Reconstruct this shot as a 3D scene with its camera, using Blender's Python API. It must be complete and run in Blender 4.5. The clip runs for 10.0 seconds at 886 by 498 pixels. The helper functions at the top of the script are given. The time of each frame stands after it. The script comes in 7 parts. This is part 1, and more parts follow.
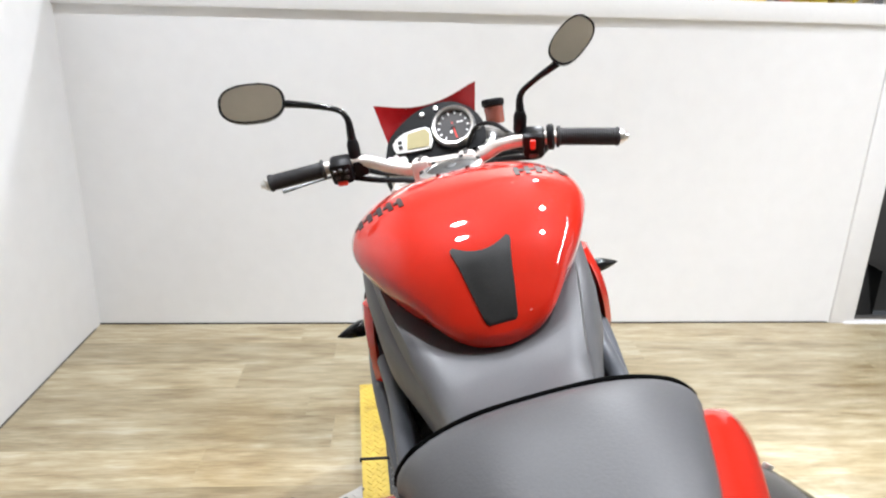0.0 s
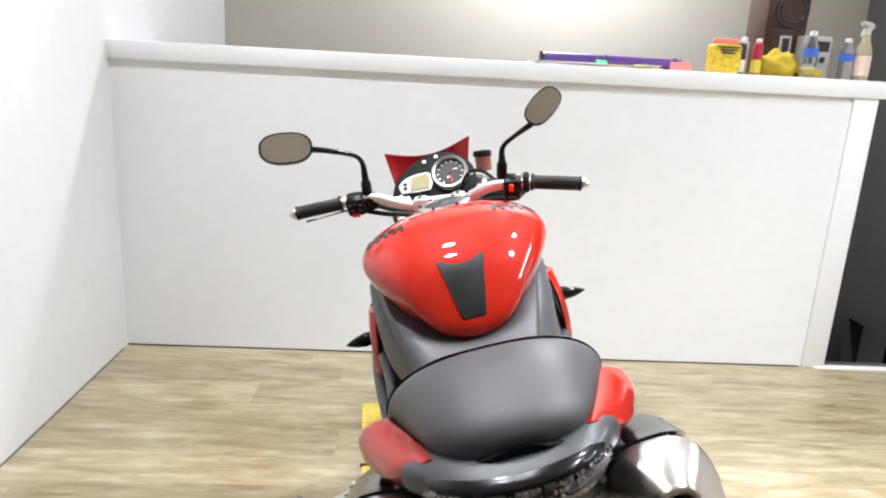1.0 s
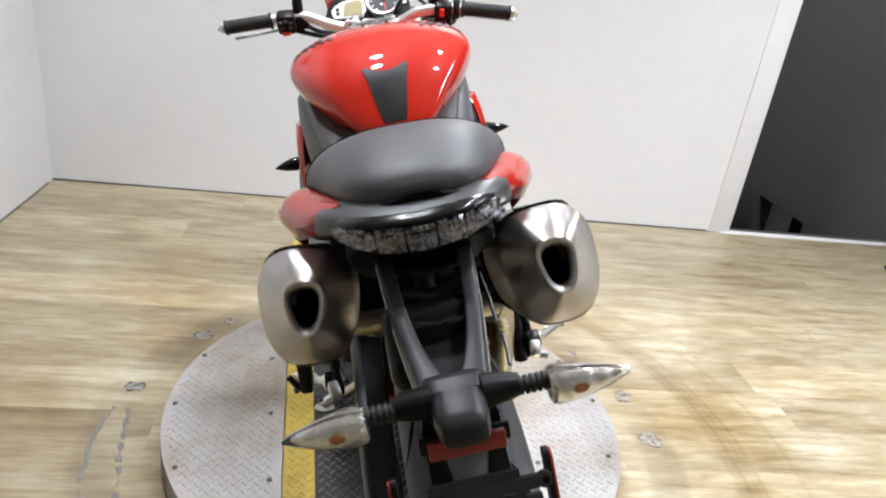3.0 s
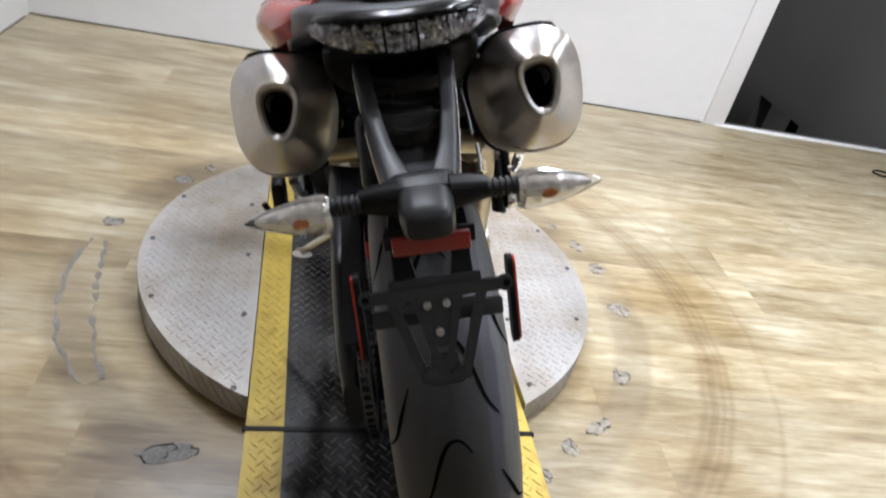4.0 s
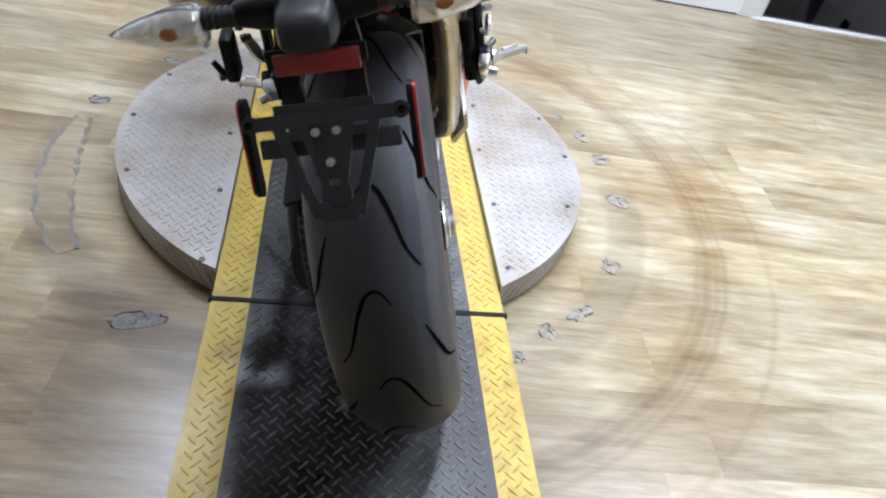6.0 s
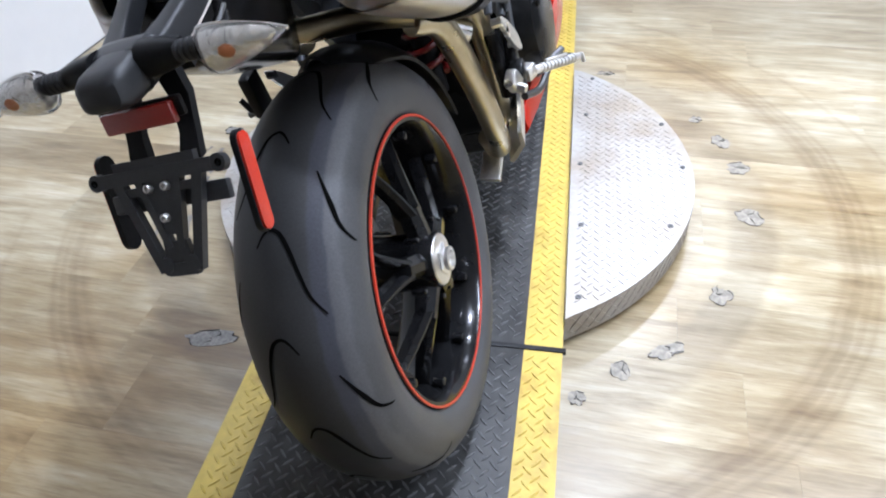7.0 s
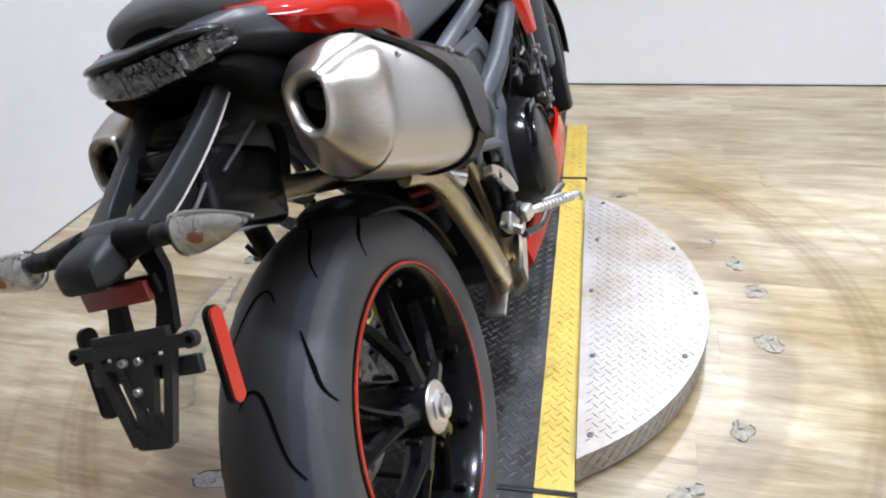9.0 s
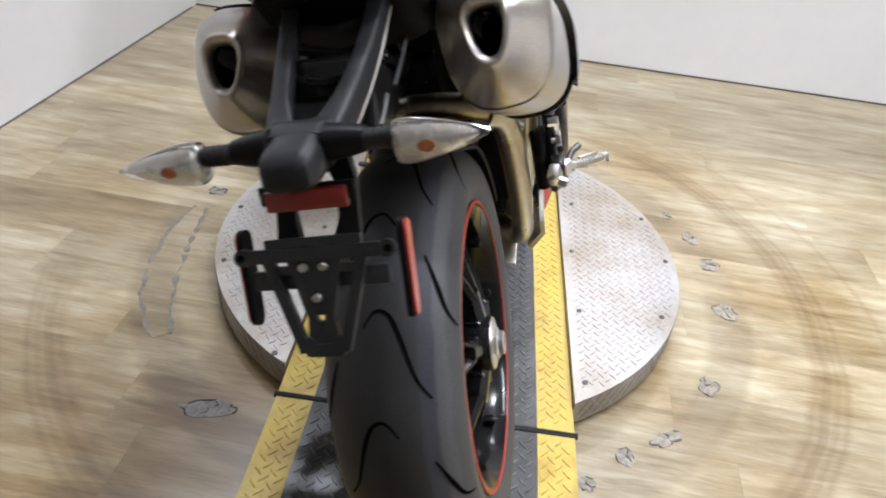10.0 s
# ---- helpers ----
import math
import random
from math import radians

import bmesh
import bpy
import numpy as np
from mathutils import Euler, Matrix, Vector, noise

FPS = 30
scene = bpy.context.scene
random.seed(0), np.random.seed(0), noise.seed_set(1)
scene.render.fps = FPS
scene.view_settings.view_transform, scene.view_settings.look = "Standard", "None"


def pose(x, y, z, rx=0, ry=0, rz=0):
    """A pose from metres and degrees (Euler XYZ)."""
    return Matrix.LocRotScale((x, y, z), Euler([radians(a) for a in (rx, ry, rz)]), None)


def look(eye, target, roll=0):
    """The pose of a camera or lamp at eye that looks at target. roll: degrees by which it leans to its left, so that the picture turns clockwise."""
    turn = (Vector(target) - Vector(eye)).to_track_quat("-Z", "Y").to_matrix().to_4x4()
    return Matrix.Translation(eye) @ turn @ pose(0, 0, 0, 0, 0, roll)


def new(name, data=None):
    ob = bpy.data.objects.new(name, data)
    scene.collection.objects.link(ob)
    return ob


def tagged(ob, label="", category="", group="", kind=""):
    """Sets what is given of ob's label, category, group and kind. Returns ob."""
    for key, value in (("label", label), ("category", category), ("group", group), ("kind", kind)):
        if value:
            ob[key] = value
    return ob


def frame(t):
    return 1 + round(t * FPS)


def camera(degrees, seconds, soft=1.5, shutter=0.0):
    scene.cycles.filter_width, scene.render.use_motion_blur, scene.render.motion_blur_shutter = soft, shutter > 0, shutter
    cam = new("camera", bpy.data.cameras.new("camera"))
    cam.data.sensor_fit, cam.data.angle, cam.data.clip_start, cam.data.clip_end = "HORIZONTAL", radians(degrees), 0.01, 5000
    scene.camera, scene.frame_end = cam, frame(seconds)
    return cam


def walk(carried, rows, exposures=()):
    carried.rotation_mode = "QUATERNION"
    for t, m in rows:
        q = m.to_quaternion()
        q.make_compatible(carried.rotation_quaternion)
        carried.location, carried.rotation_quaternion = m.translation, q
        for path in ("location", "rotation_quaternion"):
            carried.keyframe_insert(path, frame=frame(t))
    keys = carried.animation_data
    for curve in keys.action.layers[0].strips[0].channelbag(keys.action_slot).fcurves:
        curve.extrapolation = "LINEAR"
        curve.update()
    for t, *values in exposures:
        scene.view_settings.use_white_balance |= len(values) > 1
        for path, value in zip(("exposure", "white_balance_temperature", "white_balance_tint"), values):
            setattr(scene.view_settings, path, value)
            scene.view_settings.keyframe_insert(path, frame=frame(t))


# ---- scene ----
cam = camera(66.0, 10.0, soft=2.0, shutter=0.3)
PATH = [
    (0, (-0.298, -0.344, 1.265), (-0.057, 1.533, 0.617), 1.5),
    (0.5, (-0.256, -0.503, 1.291), (-0.118, 1.42, 0.761), 2.9),
    (1, (-0.299, -0.632, 1.293), (-0.082, 1.291, 0.788), 3.1),
    (1.5, (-0.308, -0.714, 1.286), (-0.017, 1.195, 0.768), 5.1),
    (2, (-0.299, -0.728, 1.261), (-0.02, 1.158, 0.657), 5.7),
    (2.5, (-0.279, -0.734, 1.227), (0.07, 1.097, 0.504), 6.4),
    (2.7, (-0.276, -0.739, 1.214), (0.108, 1.069, 0.451), 7.0),
    (3.8, (-0.249, -0.781, 1.136), (0.181, 0.886, 0.119), 11.2),
    (4, (-0.245, -0.786, 1.116), (0.209, 0.83, 0.028), 13.4),
    (4.5, (-0.23, -0.79, 1.067), (0.259, 0.718, -0.152), 16.3),
    (5, (-0.217, -0.806, 1.034), (0.284, 0.622, -0.273), 17.1),
    (5.5, (-0.195, -0.827, 1.029), (0.351, 0.562, -0.302), 18.3),
    (5.7, (-0.178, -0.828, 1.045), (0.339, 0.606, -0.249), 17.0),
    (6.8, (0.22, -0.718, 1.054), (-0.028, 0.763, -0.267), -1.3),
    (7, (0.252, -0.712, 1.065), (-0.061, 0.736, -0.279), -3.6),
    (7.5, (0.283, -0.677, 1.096), (-0.15, 0.868, -0.098), -4.9),
    (8, (0.296, -0.652, 1.116), (-0.107, 0.937, -0.029), -3.9),
    (8.5, (0.309, -0.659, 1.126), (-0.082, 0.976, 0.042), -3.4),
    (9, (0.304, -0.665, 1.106), (-0.124, 0.954, 0.012), -6.1),
    (9.5, (0.241, -0.697, 1.09), (-0.067, 0.902, -0.071), -0.8),
    (10, (0.035, -0.745, 1.091), (-0.031, 0.866, -0.093), 6.3),
]
walk(cam, [(t, look(eye, target, roll)) for t, eye, target, roll in PATH], exposures=((0, 0.71, 6190, 10), (1.0, 0.67, 6200, 10), (2.5, 0.52, 6150, 11), (4.0, 0.43, 6020, 12), (5.5, 0.42, 5690, 12), (7.0, 0.61, 5480, 12.5), (8.0, 0.55, 5640, 13), (9.0, 0.43, 5790, 13), (10.0, 0.34, 6060, 13)))

# ---- light ----
world = bpy.data.worlds.new("world")
scene.world = world
world.use_nodes = True
world.node_tree.nodes["Background"].inputs[0].default_value = (0.9, 0.95, 1.0, 1)
world.node_tree.nodes["Background"].inputs[1].default_value = 0.05
scene.view_settings.exposure = 0.0
ROOM = pose(-1.388, 2.42, 0, 0, 0, -3.47)      # corner of the two white walls; x along the counter wall
CEIL = 2.95


def area(name, x, y, z, sx, sy, watts, colour=(0.965, 0.975, 1.0), shape="RECTANGLE", aim=(0, 0, 0)):
    lamp = bpy.data.lights.new(name, "AREA")
    lamp.shape, lamp.size, lamp.size_y, lamp.energy, lamp.color = shape, sx, sy, watts, colour
    ob = new(name, lamp)
    ob.matrix_world = ROOM @ pose(x, y, z, *aim)
    return ob


for lx, ly, watts, spread in ((0.8, -0.8, 12, 115), (2.0, -0.8, 7.5, 115), (3.3, -0.8, 0.8, 115), (0.8, -1.45, 6, 86), (2.0, -1.8, 10, 86), (3.3, -1.9, 6, 86), (0.8, -4.4, 0.5, 110), (2.2, -4.4, 1.5, 110)):
    area("downlight", lx, ly, CEIL - 0.06, 0.14, 0.14, watts, shape="DISK").data.spread = math.radians(spread)
# added behind the counter to brighten the beige wall; its source is unseen
area("downlight", 2.2, 1.1, CEIL - 0.06, 0.3, 0.3, 42, shape="DISK")
area("tube_light", 3.4, -1.9, CEIL - 0.10, 0.16, 1.9, 43).data.spread = math.radians(125)


# ---- materials ----
def node(nt, kind, **inputs):
    n = nt.nodes.new(kind)
    for k, v in inputs.items():
        n.inputs[k.replace("_", " ")].default_value = v
    return n


def ramp(nt, fac, stops):
    n = nt.nodes.new("ShaderNodeValToRGB")
    els = n.color_ramp.elements
    while len(els) < len(stops):
        els.new(0.5)
    for e, (p, c) in zip(els, stops):
        e.position, e.color = p, (*c, 1) if len(c) == 3 else c
    nt.links.new(fac, n.inputs[0])
    return n.outputs[0]


def mat(name, colour, rough=0.5, metal=0.0, vary=0.15, grain=60.0, blotch=6.0, bump=0.1, coat=0.0, rvary=0.08, stretch=(1, 1, 1), depth=0.001, **extra):
    m = bpy.data.materials.new(name)
    m.use_nodes = True
    nt = m.node_tree
    b = nt.nodes["Principled BSDF"]
    b.inputs["Metallic"].default_value = metal
    b.inputs["Coat Weight"].default_value = coat
    b.inputs["Coat Roughness"].default_value = 0.02
    for k, v in extra.items():
        b.inputs[k.replace("_", " ")].default_value = v
    tc = nt.nodes.new("ShaderNodeTexCoord")
    mp = nt.nodes.new("ShaderNodeMapping")
    mp.inputs["Scale"].default_value = stretch
    nt.links.new(tc.outputs["Object"], mp.inputs[0])
    fine = node(nt, "ShaderNodeTexNoise", Scale=grain, Detail=4.0)
    big = node(nt, "ShaderNodeTexNoise", Scale=blotch, Detail=3.0)
    nt.links.new(mp.outputs[0], fine.inputs["Vector"])
    nt.links.new(tc.outputs["Object"], big.inputs["Vector"])
    mix = node(nt, "ShaderNodeMath")
    mix.operation = "ADD"
    nt.links.new(fine.outputs[0], mix.inputs[0])
    nt.links.new(big.outputs[0], mix.inputs[1])
    half = node(nt, "ShaderNodeMath")
    half.operation = "MULTIPLY"
    half.inputs[1].default_value = 0.5
    nt.links.new(mix.outputs[0], half.inputs[0])
    lo = tuple(max(0, c * (1 - vary)) for c in colour)
    hi = tuple(min(1, c * (1 + vary)) for c in colour)
    nt.links.new(ramp(nt, half.outputs[0], ((0.33, lo), (0.67, hi))), b.inputs["Base Color"])
    rr = node(nt, "ShaderNodeMapRange")
    rr.inputs["From Min"].default_value, rr.inputs["From Max"].default_value = 0.3, 0.7
    rr.inputs["To Min"].default_value, rr.inputs["To Max"].default_value = max(0.02, rough - rvary), min(1, rough + rvary)
    nt.links.new(big.outputs[0], rr.inputs["Value"])
    nt.links.new(rr.outputs[0], b.inputs["Roughness"])
    if bump:
        bp = node(nt, "ShaderNodeBump", Strength=bump, Distance=depth)
        nt.links.new(fine.outputs[0], bp.inputs["Height"])
        nt.links.new(bp.outputs[0], b.inputs["Normal"])
    return m


M_RED = mat("red_paint", (0.43, 0.011, 0.002), 0.45, vary=0.04, bump=0.0, coat=1.0, rvary=0.03, Specular_IOR_Level=0.05)
M_SCREEN = mat("red_translucent_screen", (0.22, 0.004, 0.005), 0.2, vary=0.08, bump=0.0, coat=0.2, Specular_IOR_Level=0.3)
M_VINYL = mat("seat_vinyl", (0.078, 0.078, 0.082), 0.46, vary=0.12, grain=420, blotch=9, bump=0.35, depth=0.0006)
M_GREYPL = mat("grey_plastic", (0.060, 0.061, 0.066), 0.36, vary=0.1, grain=300, blotch=5, bump=0.12, depth=0.0004)
M_FRAME = mat("frame_paint", (0.072, 0.077, 0.087), 0.40, vary=0.1, grain=200, bump=0.08, depth=0.0004, metal=0.2)
M_BLACK = mat("black_plastic", (0.011, 0.011, 0.0115), 0.38, vary=0.25, grain=250, bump=0.1, depth=0.0004, Specular_IOR_Level=0.13)
M_GLOSSBLK = mat("gloss_black", (0.008, 0.008, 0.0085), 0.16, vary=0.2, bump=0.0, coat=0.12, Specular_IOR_Level=0.22)
M_RIBGLOSS = mat("glossy_dark_plastic", (0.022, 0.022, 0.024), 0.18, vary=0.15, bump=0.0, coat=0.4)
M_RUBBER = mat("tyre_rubber", (0.019, 0.019, 0.0195), 0.6, vary=0.22, grain=500, blotch=8, bump=0.25, depth=0.0005)
M_PAD = mat("pad_rubber", (0.016, 0.016, 0.0155), 0.42, vary=0.3, grain=500, blotch=25, bump=0.3, depth=0.0006, Specular_IOR_Level=0.3)
M_DARKPL = mat("dark_plastic", (0.024, 0.0245, 0.026), 0.34, vary=0.12, grain=300, blotch=6, bump=0.10, depth=0.0004, Specular_IOR_Level=0.24)
M_STRIPE = mat("red_pinstripe", (0.48, 0.035, 0.012), 0.35, vary=0.1, bump=0.0)
M_SILVERREF = mat("silver_reflector", (0.90, 0.90, 0.90), 0.16, metal=0.85, vary=0.06, grain=90, bump=0.9, depth=0.004)
M_WORNTREAD = mat("worn_bare_tread", (0.12, 0.12, 0.12), 0.34, metal=0.5, vary=0.6, grain=20, blotch=5, bump=0.1, rvary=0.1)
M_GROOVE = mat("groove_dark", (0.003, 0.003, 0.003), 0.9, vary=0.2, bump=0.0, Specular_IOR_Level=0.03)
M_GRIP = mat("grip_rubber", (0.018, 0.017, 0.017), 0.7, vary=0.2, grain=600, bump=0.3, depth=0.0006)
M_CAN = mat("satin_steel", (0.60, 0.58, 0.545), 0.45, metal=1.0, vary=0.08, grain=300, blotch=7, bump=0.08, depth=0.0003)
M_PIPE = mat("heat_tinted_pipe", (0.44, 0.395, 0.285), 0.34, metal=1.0, vary=0.14, grain=40, blotch=10, bump=0.03)
M_ALU = mat("cast_aluminium", (0.72, 0.71, 0.69), 0.32, metal=1.0, vary=0.1, grain=200, bump=0.1, depth=0.0004)
M_CAST = mat("matt_silver_casting", (0.66, 0.61, 0.56), 0.48, metal=0.55, vary=0.08, grain=250, bump=0.15, depth=0.0005)
M_CHROME = mat("chrome", (0.8, 0.8, 0.8), 0.08, metal=1.0, vary=0.05, bump=0.0)
M_BAR = mat("silver_bar", (0.70, 0.65, 0.60), 0.42, metal=0.7, vary=0.08, grain=150, bump=0.05)
M_ENGINE = mat("engine_black", (0.007, 0.007, 0.0072), 0.24, vary=0.3, grain=180, bump=0.10, Specular_IOR_Level=0.17)
M_MATTBLK = mat("matt_black_plastic", (0.009, 0.009, 0.0095), 0.55, vary=0.2, grain=200, bump=0.08, Specular_IOR_Level=0.07)
M_SPRING = mat("dark_red_spring", (0.13, 0.006, 0.005), 0.35, vary=0.1, bump=0.0)
M_DARKMETAL = mat("dark_metal", (0.10, 0.10, 0.10), 0.4, metal=0.9, vary=0.3, grain=120, bump=0.1)
M_DISC = mat("brake_steel", (0.62, 0.61, 0.59), 0.42, metal=1.0, vary=0.15, grain=200, bump=0.08)
M_MIRROR = mat("mirror_glass", (0.82, 0.80, 0.77), 0.05, metal=1.0, vary=0.03, bump=0.0, rvary=0.01)
M_REFL = mat("red_reflector", (0.24, 0.008, 0.004), 0.3, vary=0.25, grain=700, bump=0.5, coat=0.6, depth=0.001)
M_SIDEREFL = mat("bright_red_reflector", (0.50, 0.022, 0.008), 0.25, vary=0.2, grain=700, bump=0.4, coat=0.6, depth=0.001)
M_AMBER = mat("amber_bulb", (0.50, 0.17, 0.06), 0.3, vary=0.1, bump=0.0)
M_FLUID = mat("reservoir_fluid", (0.26, 0.075, 0.05), 0.2, vary=0.15, bump=0.0, coat=0.5)
M_LCD = mat("lcd_panel", (0.34, 0.30, 0.16), 0.45, vary=0.05, bump=0.0, Specular_IOR_Level=0.2)
M_DIAL = mat("dial_face", (0.025, 0.022, 0.022), 0.4, vary=0.1, bump=0.0)
M_WHITEMARK = mat("white_marks", (0.8, 0.8, 0.78), 0.5, vary=0.03, bump=0.0)
M_REDMARK = mat("red_needle", (0.8, 0.04, 0.02), 0.4, vary=0.03, bump=0.0)
M_BRACKET = mat("bracket_plastic", (0.032, 0.033, 0.036), 0.42, vary=0.2, grain=250, bump=0.15, depth=0.0005, Specular_IOR_Level=0.4)
M_CAP = mat("heat_tinted_end_cap", (0.60, 0.57, 0.53), 0.36, metal=1.0, vary=0.14, grain=90, blotch=14, bump=0.10, stretch=(1, 14, 1), depth=0.0004)
for n in M_CAP.node_tree.nodes:
    if n.type == "VALTORGB":
        for p, c in ((0.46, (0.58, 0.52, 0.44)), (0.52, (0.62, 0.60, 0.57)), (0.57, (0.56, 0.55, 0.57))):
            n.color_ramp.elements.new(p).color = (*c, 1)
for m in (M_CAP, M_CAN):
    nt = m.node_tree
    tan = nt.nodes.new("ShaderNodeTangent")
    tan.direction_type, tan.axis = "RADIAL", "Z"
    b = nt.nodes["Principled BSDF"]
    b.inputs["Anisotropic"].default_value = 0.8 if m == M_CAP else 0.45
    b.inputs["Anisotropic Rotation"].default_value = 0.25
    nt.links.new(tan.outputs[0], b.inputs["Tangent"])
M_DECAL = mat("black_decal", (0.012, 0.010, 0.010), 0.4, vary=0.1, bump=0.0, coat=0.15)

M_LENS = mat("clear_lens", (0.97, 0.97, 0.97), 0.05, vary=0.01, bump=0.35, grain=140, Transmission_Weight=1.0, depth=0.0015, rvary=0.02, IOR=1.22, coat=0.5)
M_LAMPCELL = mat("faceted_lamp_mirror", (0.34, 0.34, 0.36), 0.16, metal=1.0, vary=0.25, grain=330, blotch=160, bump=0.0)
M_TAILLENS = mat("clear_facet_lens", (0.90, 0.90, 0.92), 0.03, vary=0.03, bump=0.25, grain=110, blotch=50, rvary=0.01, Transmission_Weight=1.0, depth=0.002, IOR=1.22)

M_WALL = mat("white_wall_paint", (0.80, 0.80, 0.80), 0.55, vary=0.025, grain=14, blotch=1.3, bump=0.015, depth=0.001)
M_WALLTRIM = mat("white_gloss_paint", (0.81, 0.81, 0.81), 0.35, vary=0.02, grain=60, blotch=2, bump=0.05)
M_BACKWALL = mat("beige_wall_paint", (0.64, 0.59, 0.52), 0.6, vary=0.05, grain=90, blotch=1.2, bump=0.08)
# grey tone holds the passage's shade; the wall itself is lighter
M_SHADEDWALL = mat("shaded_passage_wall", (0.095, 0.092, 0.087), 0.6, vary=0.08, grain=80, blotch=1.5, bump=0.08)
M_CEILING = mat("ceiling_paint", (0.75, 0.74, 0.71), 0.7, vary=0.03, grain=60, blotch=1.0, bump=0.1)
# darkness down in the passage is put into this floor's colour
M_UNLITFLOOR = mat("unlit_lower_floor", (0.01, 0.01, 0.01), 0.8, vary=0.2)
# near-black in place of shade, for the recess and the floor gap
M_BLACKVOID = mat("unlit_void_black", (0.005, 0.005, 0.005), 0.7, vary=0.2)
M_GALV = mat("galvanised_tread_plate", (0.405, 0.390, 0.370), 0.45, metal=0.7, vary=0.12, grain=110, blotch=5, bump=0.12, rvary=0.05)
M_DARKPLATE = mat("worn_black_tread_plate", (0.038, 0.0375, 0.036), 0.38, metal=0.3, vary=0.6, grain=45, blotch=7, bump=0.15, rvary=0.14)
M_YELLOW = mat("yellow_safety_paint", (0.54, 0.395, 0.062), 0.45, vary=0.16, grain=90, blotch=9, bump=0.15)


def floor_material():
    """Pale washed-oak vinyl: streaks along the plank, a tint for each plank, wear rings round the turntable."""
    m = bpy.data.materials.new("oak_vinyl_plank")
    m.use_nodes = True
    nt = m.node_tree
    b = nt.nodes["Principled BSDF"]
    geo = nt.nodes.new("ShaderNodeNewGeometry")
    info = nt.nodes.new("ShaderNodeObjectInfo")
    tc = nt.nodes.new("ShaderNodeTexCoord")
    shift = nt.nodes.new("ShaderNodeVectorMath")
    shift.operation = "MULTIPLY_ADD"
    nt.links.new(info.outputs["Random"], shift.inputs[0])
    shift.inputs[1].default_value = (31, 17, 5)
    nt.links.new(tc.outputs["Object"], shift.inputs[2])
    out = {}
    for key, sc, st, det in (("streak", 3.0, (1.5, 9.0, 1), 8), ("grain", 15.0, (1.0, 15, 1), 6), ("cloud", 2.6, (0.9, 4.2, 1), 5), ("lime", 6.0, (1.5, 11.0, 1), 6)):
        mp = nt.nodes.new("ShaderNodeMapping")
        mp.inputs["Scale"].default_value = st
        nt.links.new(shift.outputs[0], mp.inputs[0])
        n = node(nt, "ShaderNodeTexNoise", Scale=sc, Detail=float(det), Distortion=0.25, Roughness=0.60)
        nt.links.new(mp.outputs[0], n.inputs["Vector"])
        out[key] = n.outputs[0]
    base = ramp(nt, out["streak"], ((0.30, (0.262, 0.208, 0.128)), (0.42, (0.350, 0.296, 0.192)), (0.54, (0.420, 0.368, 0.255)), (0.68, (0.475, 0.432, 0.335))))
    cloud = ramp(nt, out["cloud"], ((0.30, (0.73, 0.68, 0.59)), (0.46, (0.91, 0.89, 0.84)), (0.64, (1.04, 1.04, 1.03))))
    grain = ramp(nt, out["grain"], ((0.33, (0.74, 0.71, 0.66)), (0.50, (0.98, 0.98, 0.98)), (0.64, (1.06, 1.06, 1.06))))
    lime = ramp(nt, out["lime"], ((0.38, (0.86, 0.82, 0.76)), (0.52, (0.98, 0.97, 0.96)), (0.62, (1.08, 1.09, 1.11))))

    def mul(a, c, f=1.0):
        n = nt.nodes.new("ShaderNodeMix")
        n.data_type, n.blend_type = "RGBA", "MULTIPLY"
        n.inputs["Factor"].default_value = f
        nt.links.new(a, n.inputs[6])
        nt.links.new(c, n.inputs[7])
        return n.outputs[2]
    tint = ramp(nt, info.outputs["Random"], ((0.0, (0.80, 0.78, 0.74)), (0.35, (0.95, 0.96, 0.97)), (0.7, (1.0, 0.985, 0.95)), (1.0, (1.10, 1.09, 1.08))))
    col = mul(mul(mul(mul(base, cloud), grain, 0.65), lime, 0.7), tint, 0.95)
    # wear rings: distance from the turntable's centre, broken up by noise
    dist = nt.nodes.new("ShaderNodeVectorMath")
    dist.operation = "DISTANCE"
    dist.inputs[1].default_value = (-0.006, 0.683, 0.0)
    nt.links.new(geo.outputs["Position"], dist.inputs[0])
    wob = node(nt, "ShaderNodeTexNoise", Scale=5.0, Detail=4.0)
    nt.links.new(geo.outputs["Position"], wob.inputs["Vector"])
    add = node(nt, "ShaderNodeMath")
    add.operation = "MULTIPLY_ADD"
    nt.links.new(wob.outputs[0], add.inputs[0])
    add.inputs[1].default_value = 0.03
    nt.links.new(dist.outputs["Value"], add.inputs[2])
    scaled = node(nt, "ShaderNodeMath")
    scaled.operation = "DIVIDE"
    scaled.inputs[1].default_value = 1.6
    nt.links.new(add.outputs[0], scaled.inputs[0])
    w, g, h = (1, 1, 1), (0.74, 0.69, 0.63), (0.84, 0.80, 0.75)
    inner = ramp(nt, scaled.outputs[0], ((0.372, (0.80, 0.76, 0.70)), (0.400, w), (0.424, w), (0.436, (0.80, 0.79, 0.79)), (0.462, (0.76, 0.75, 0.75)), (0.488, (0.80, 0.79, 0.79)), (0.500, w)))
    outer = ramp(nt, scaled.outputs[0], ((0.566, w), (0.574, h), (0.579, g), (0.584, h), (0.589, (0.66, 0.60, 0.53)), (0.597, (0.70, 0.65, 0.58)), (0.602, (0.86, 0.83, 0.79)), (0.608, g), (0.614, (0.90, 0.88, 0.85)), (0.621, (0.78, 0.74, 0.69)), (0.628, w), (0.690, w), (0.697, h), (0.704, w)))
    # the rings come and go round the circle
    fade = node(nt, "ShaderNodeTexNoise", Scale=1.7, Detail=2.0)
    nt.links.new(geo.outputs["Position"], fade.inputs["Vector"])
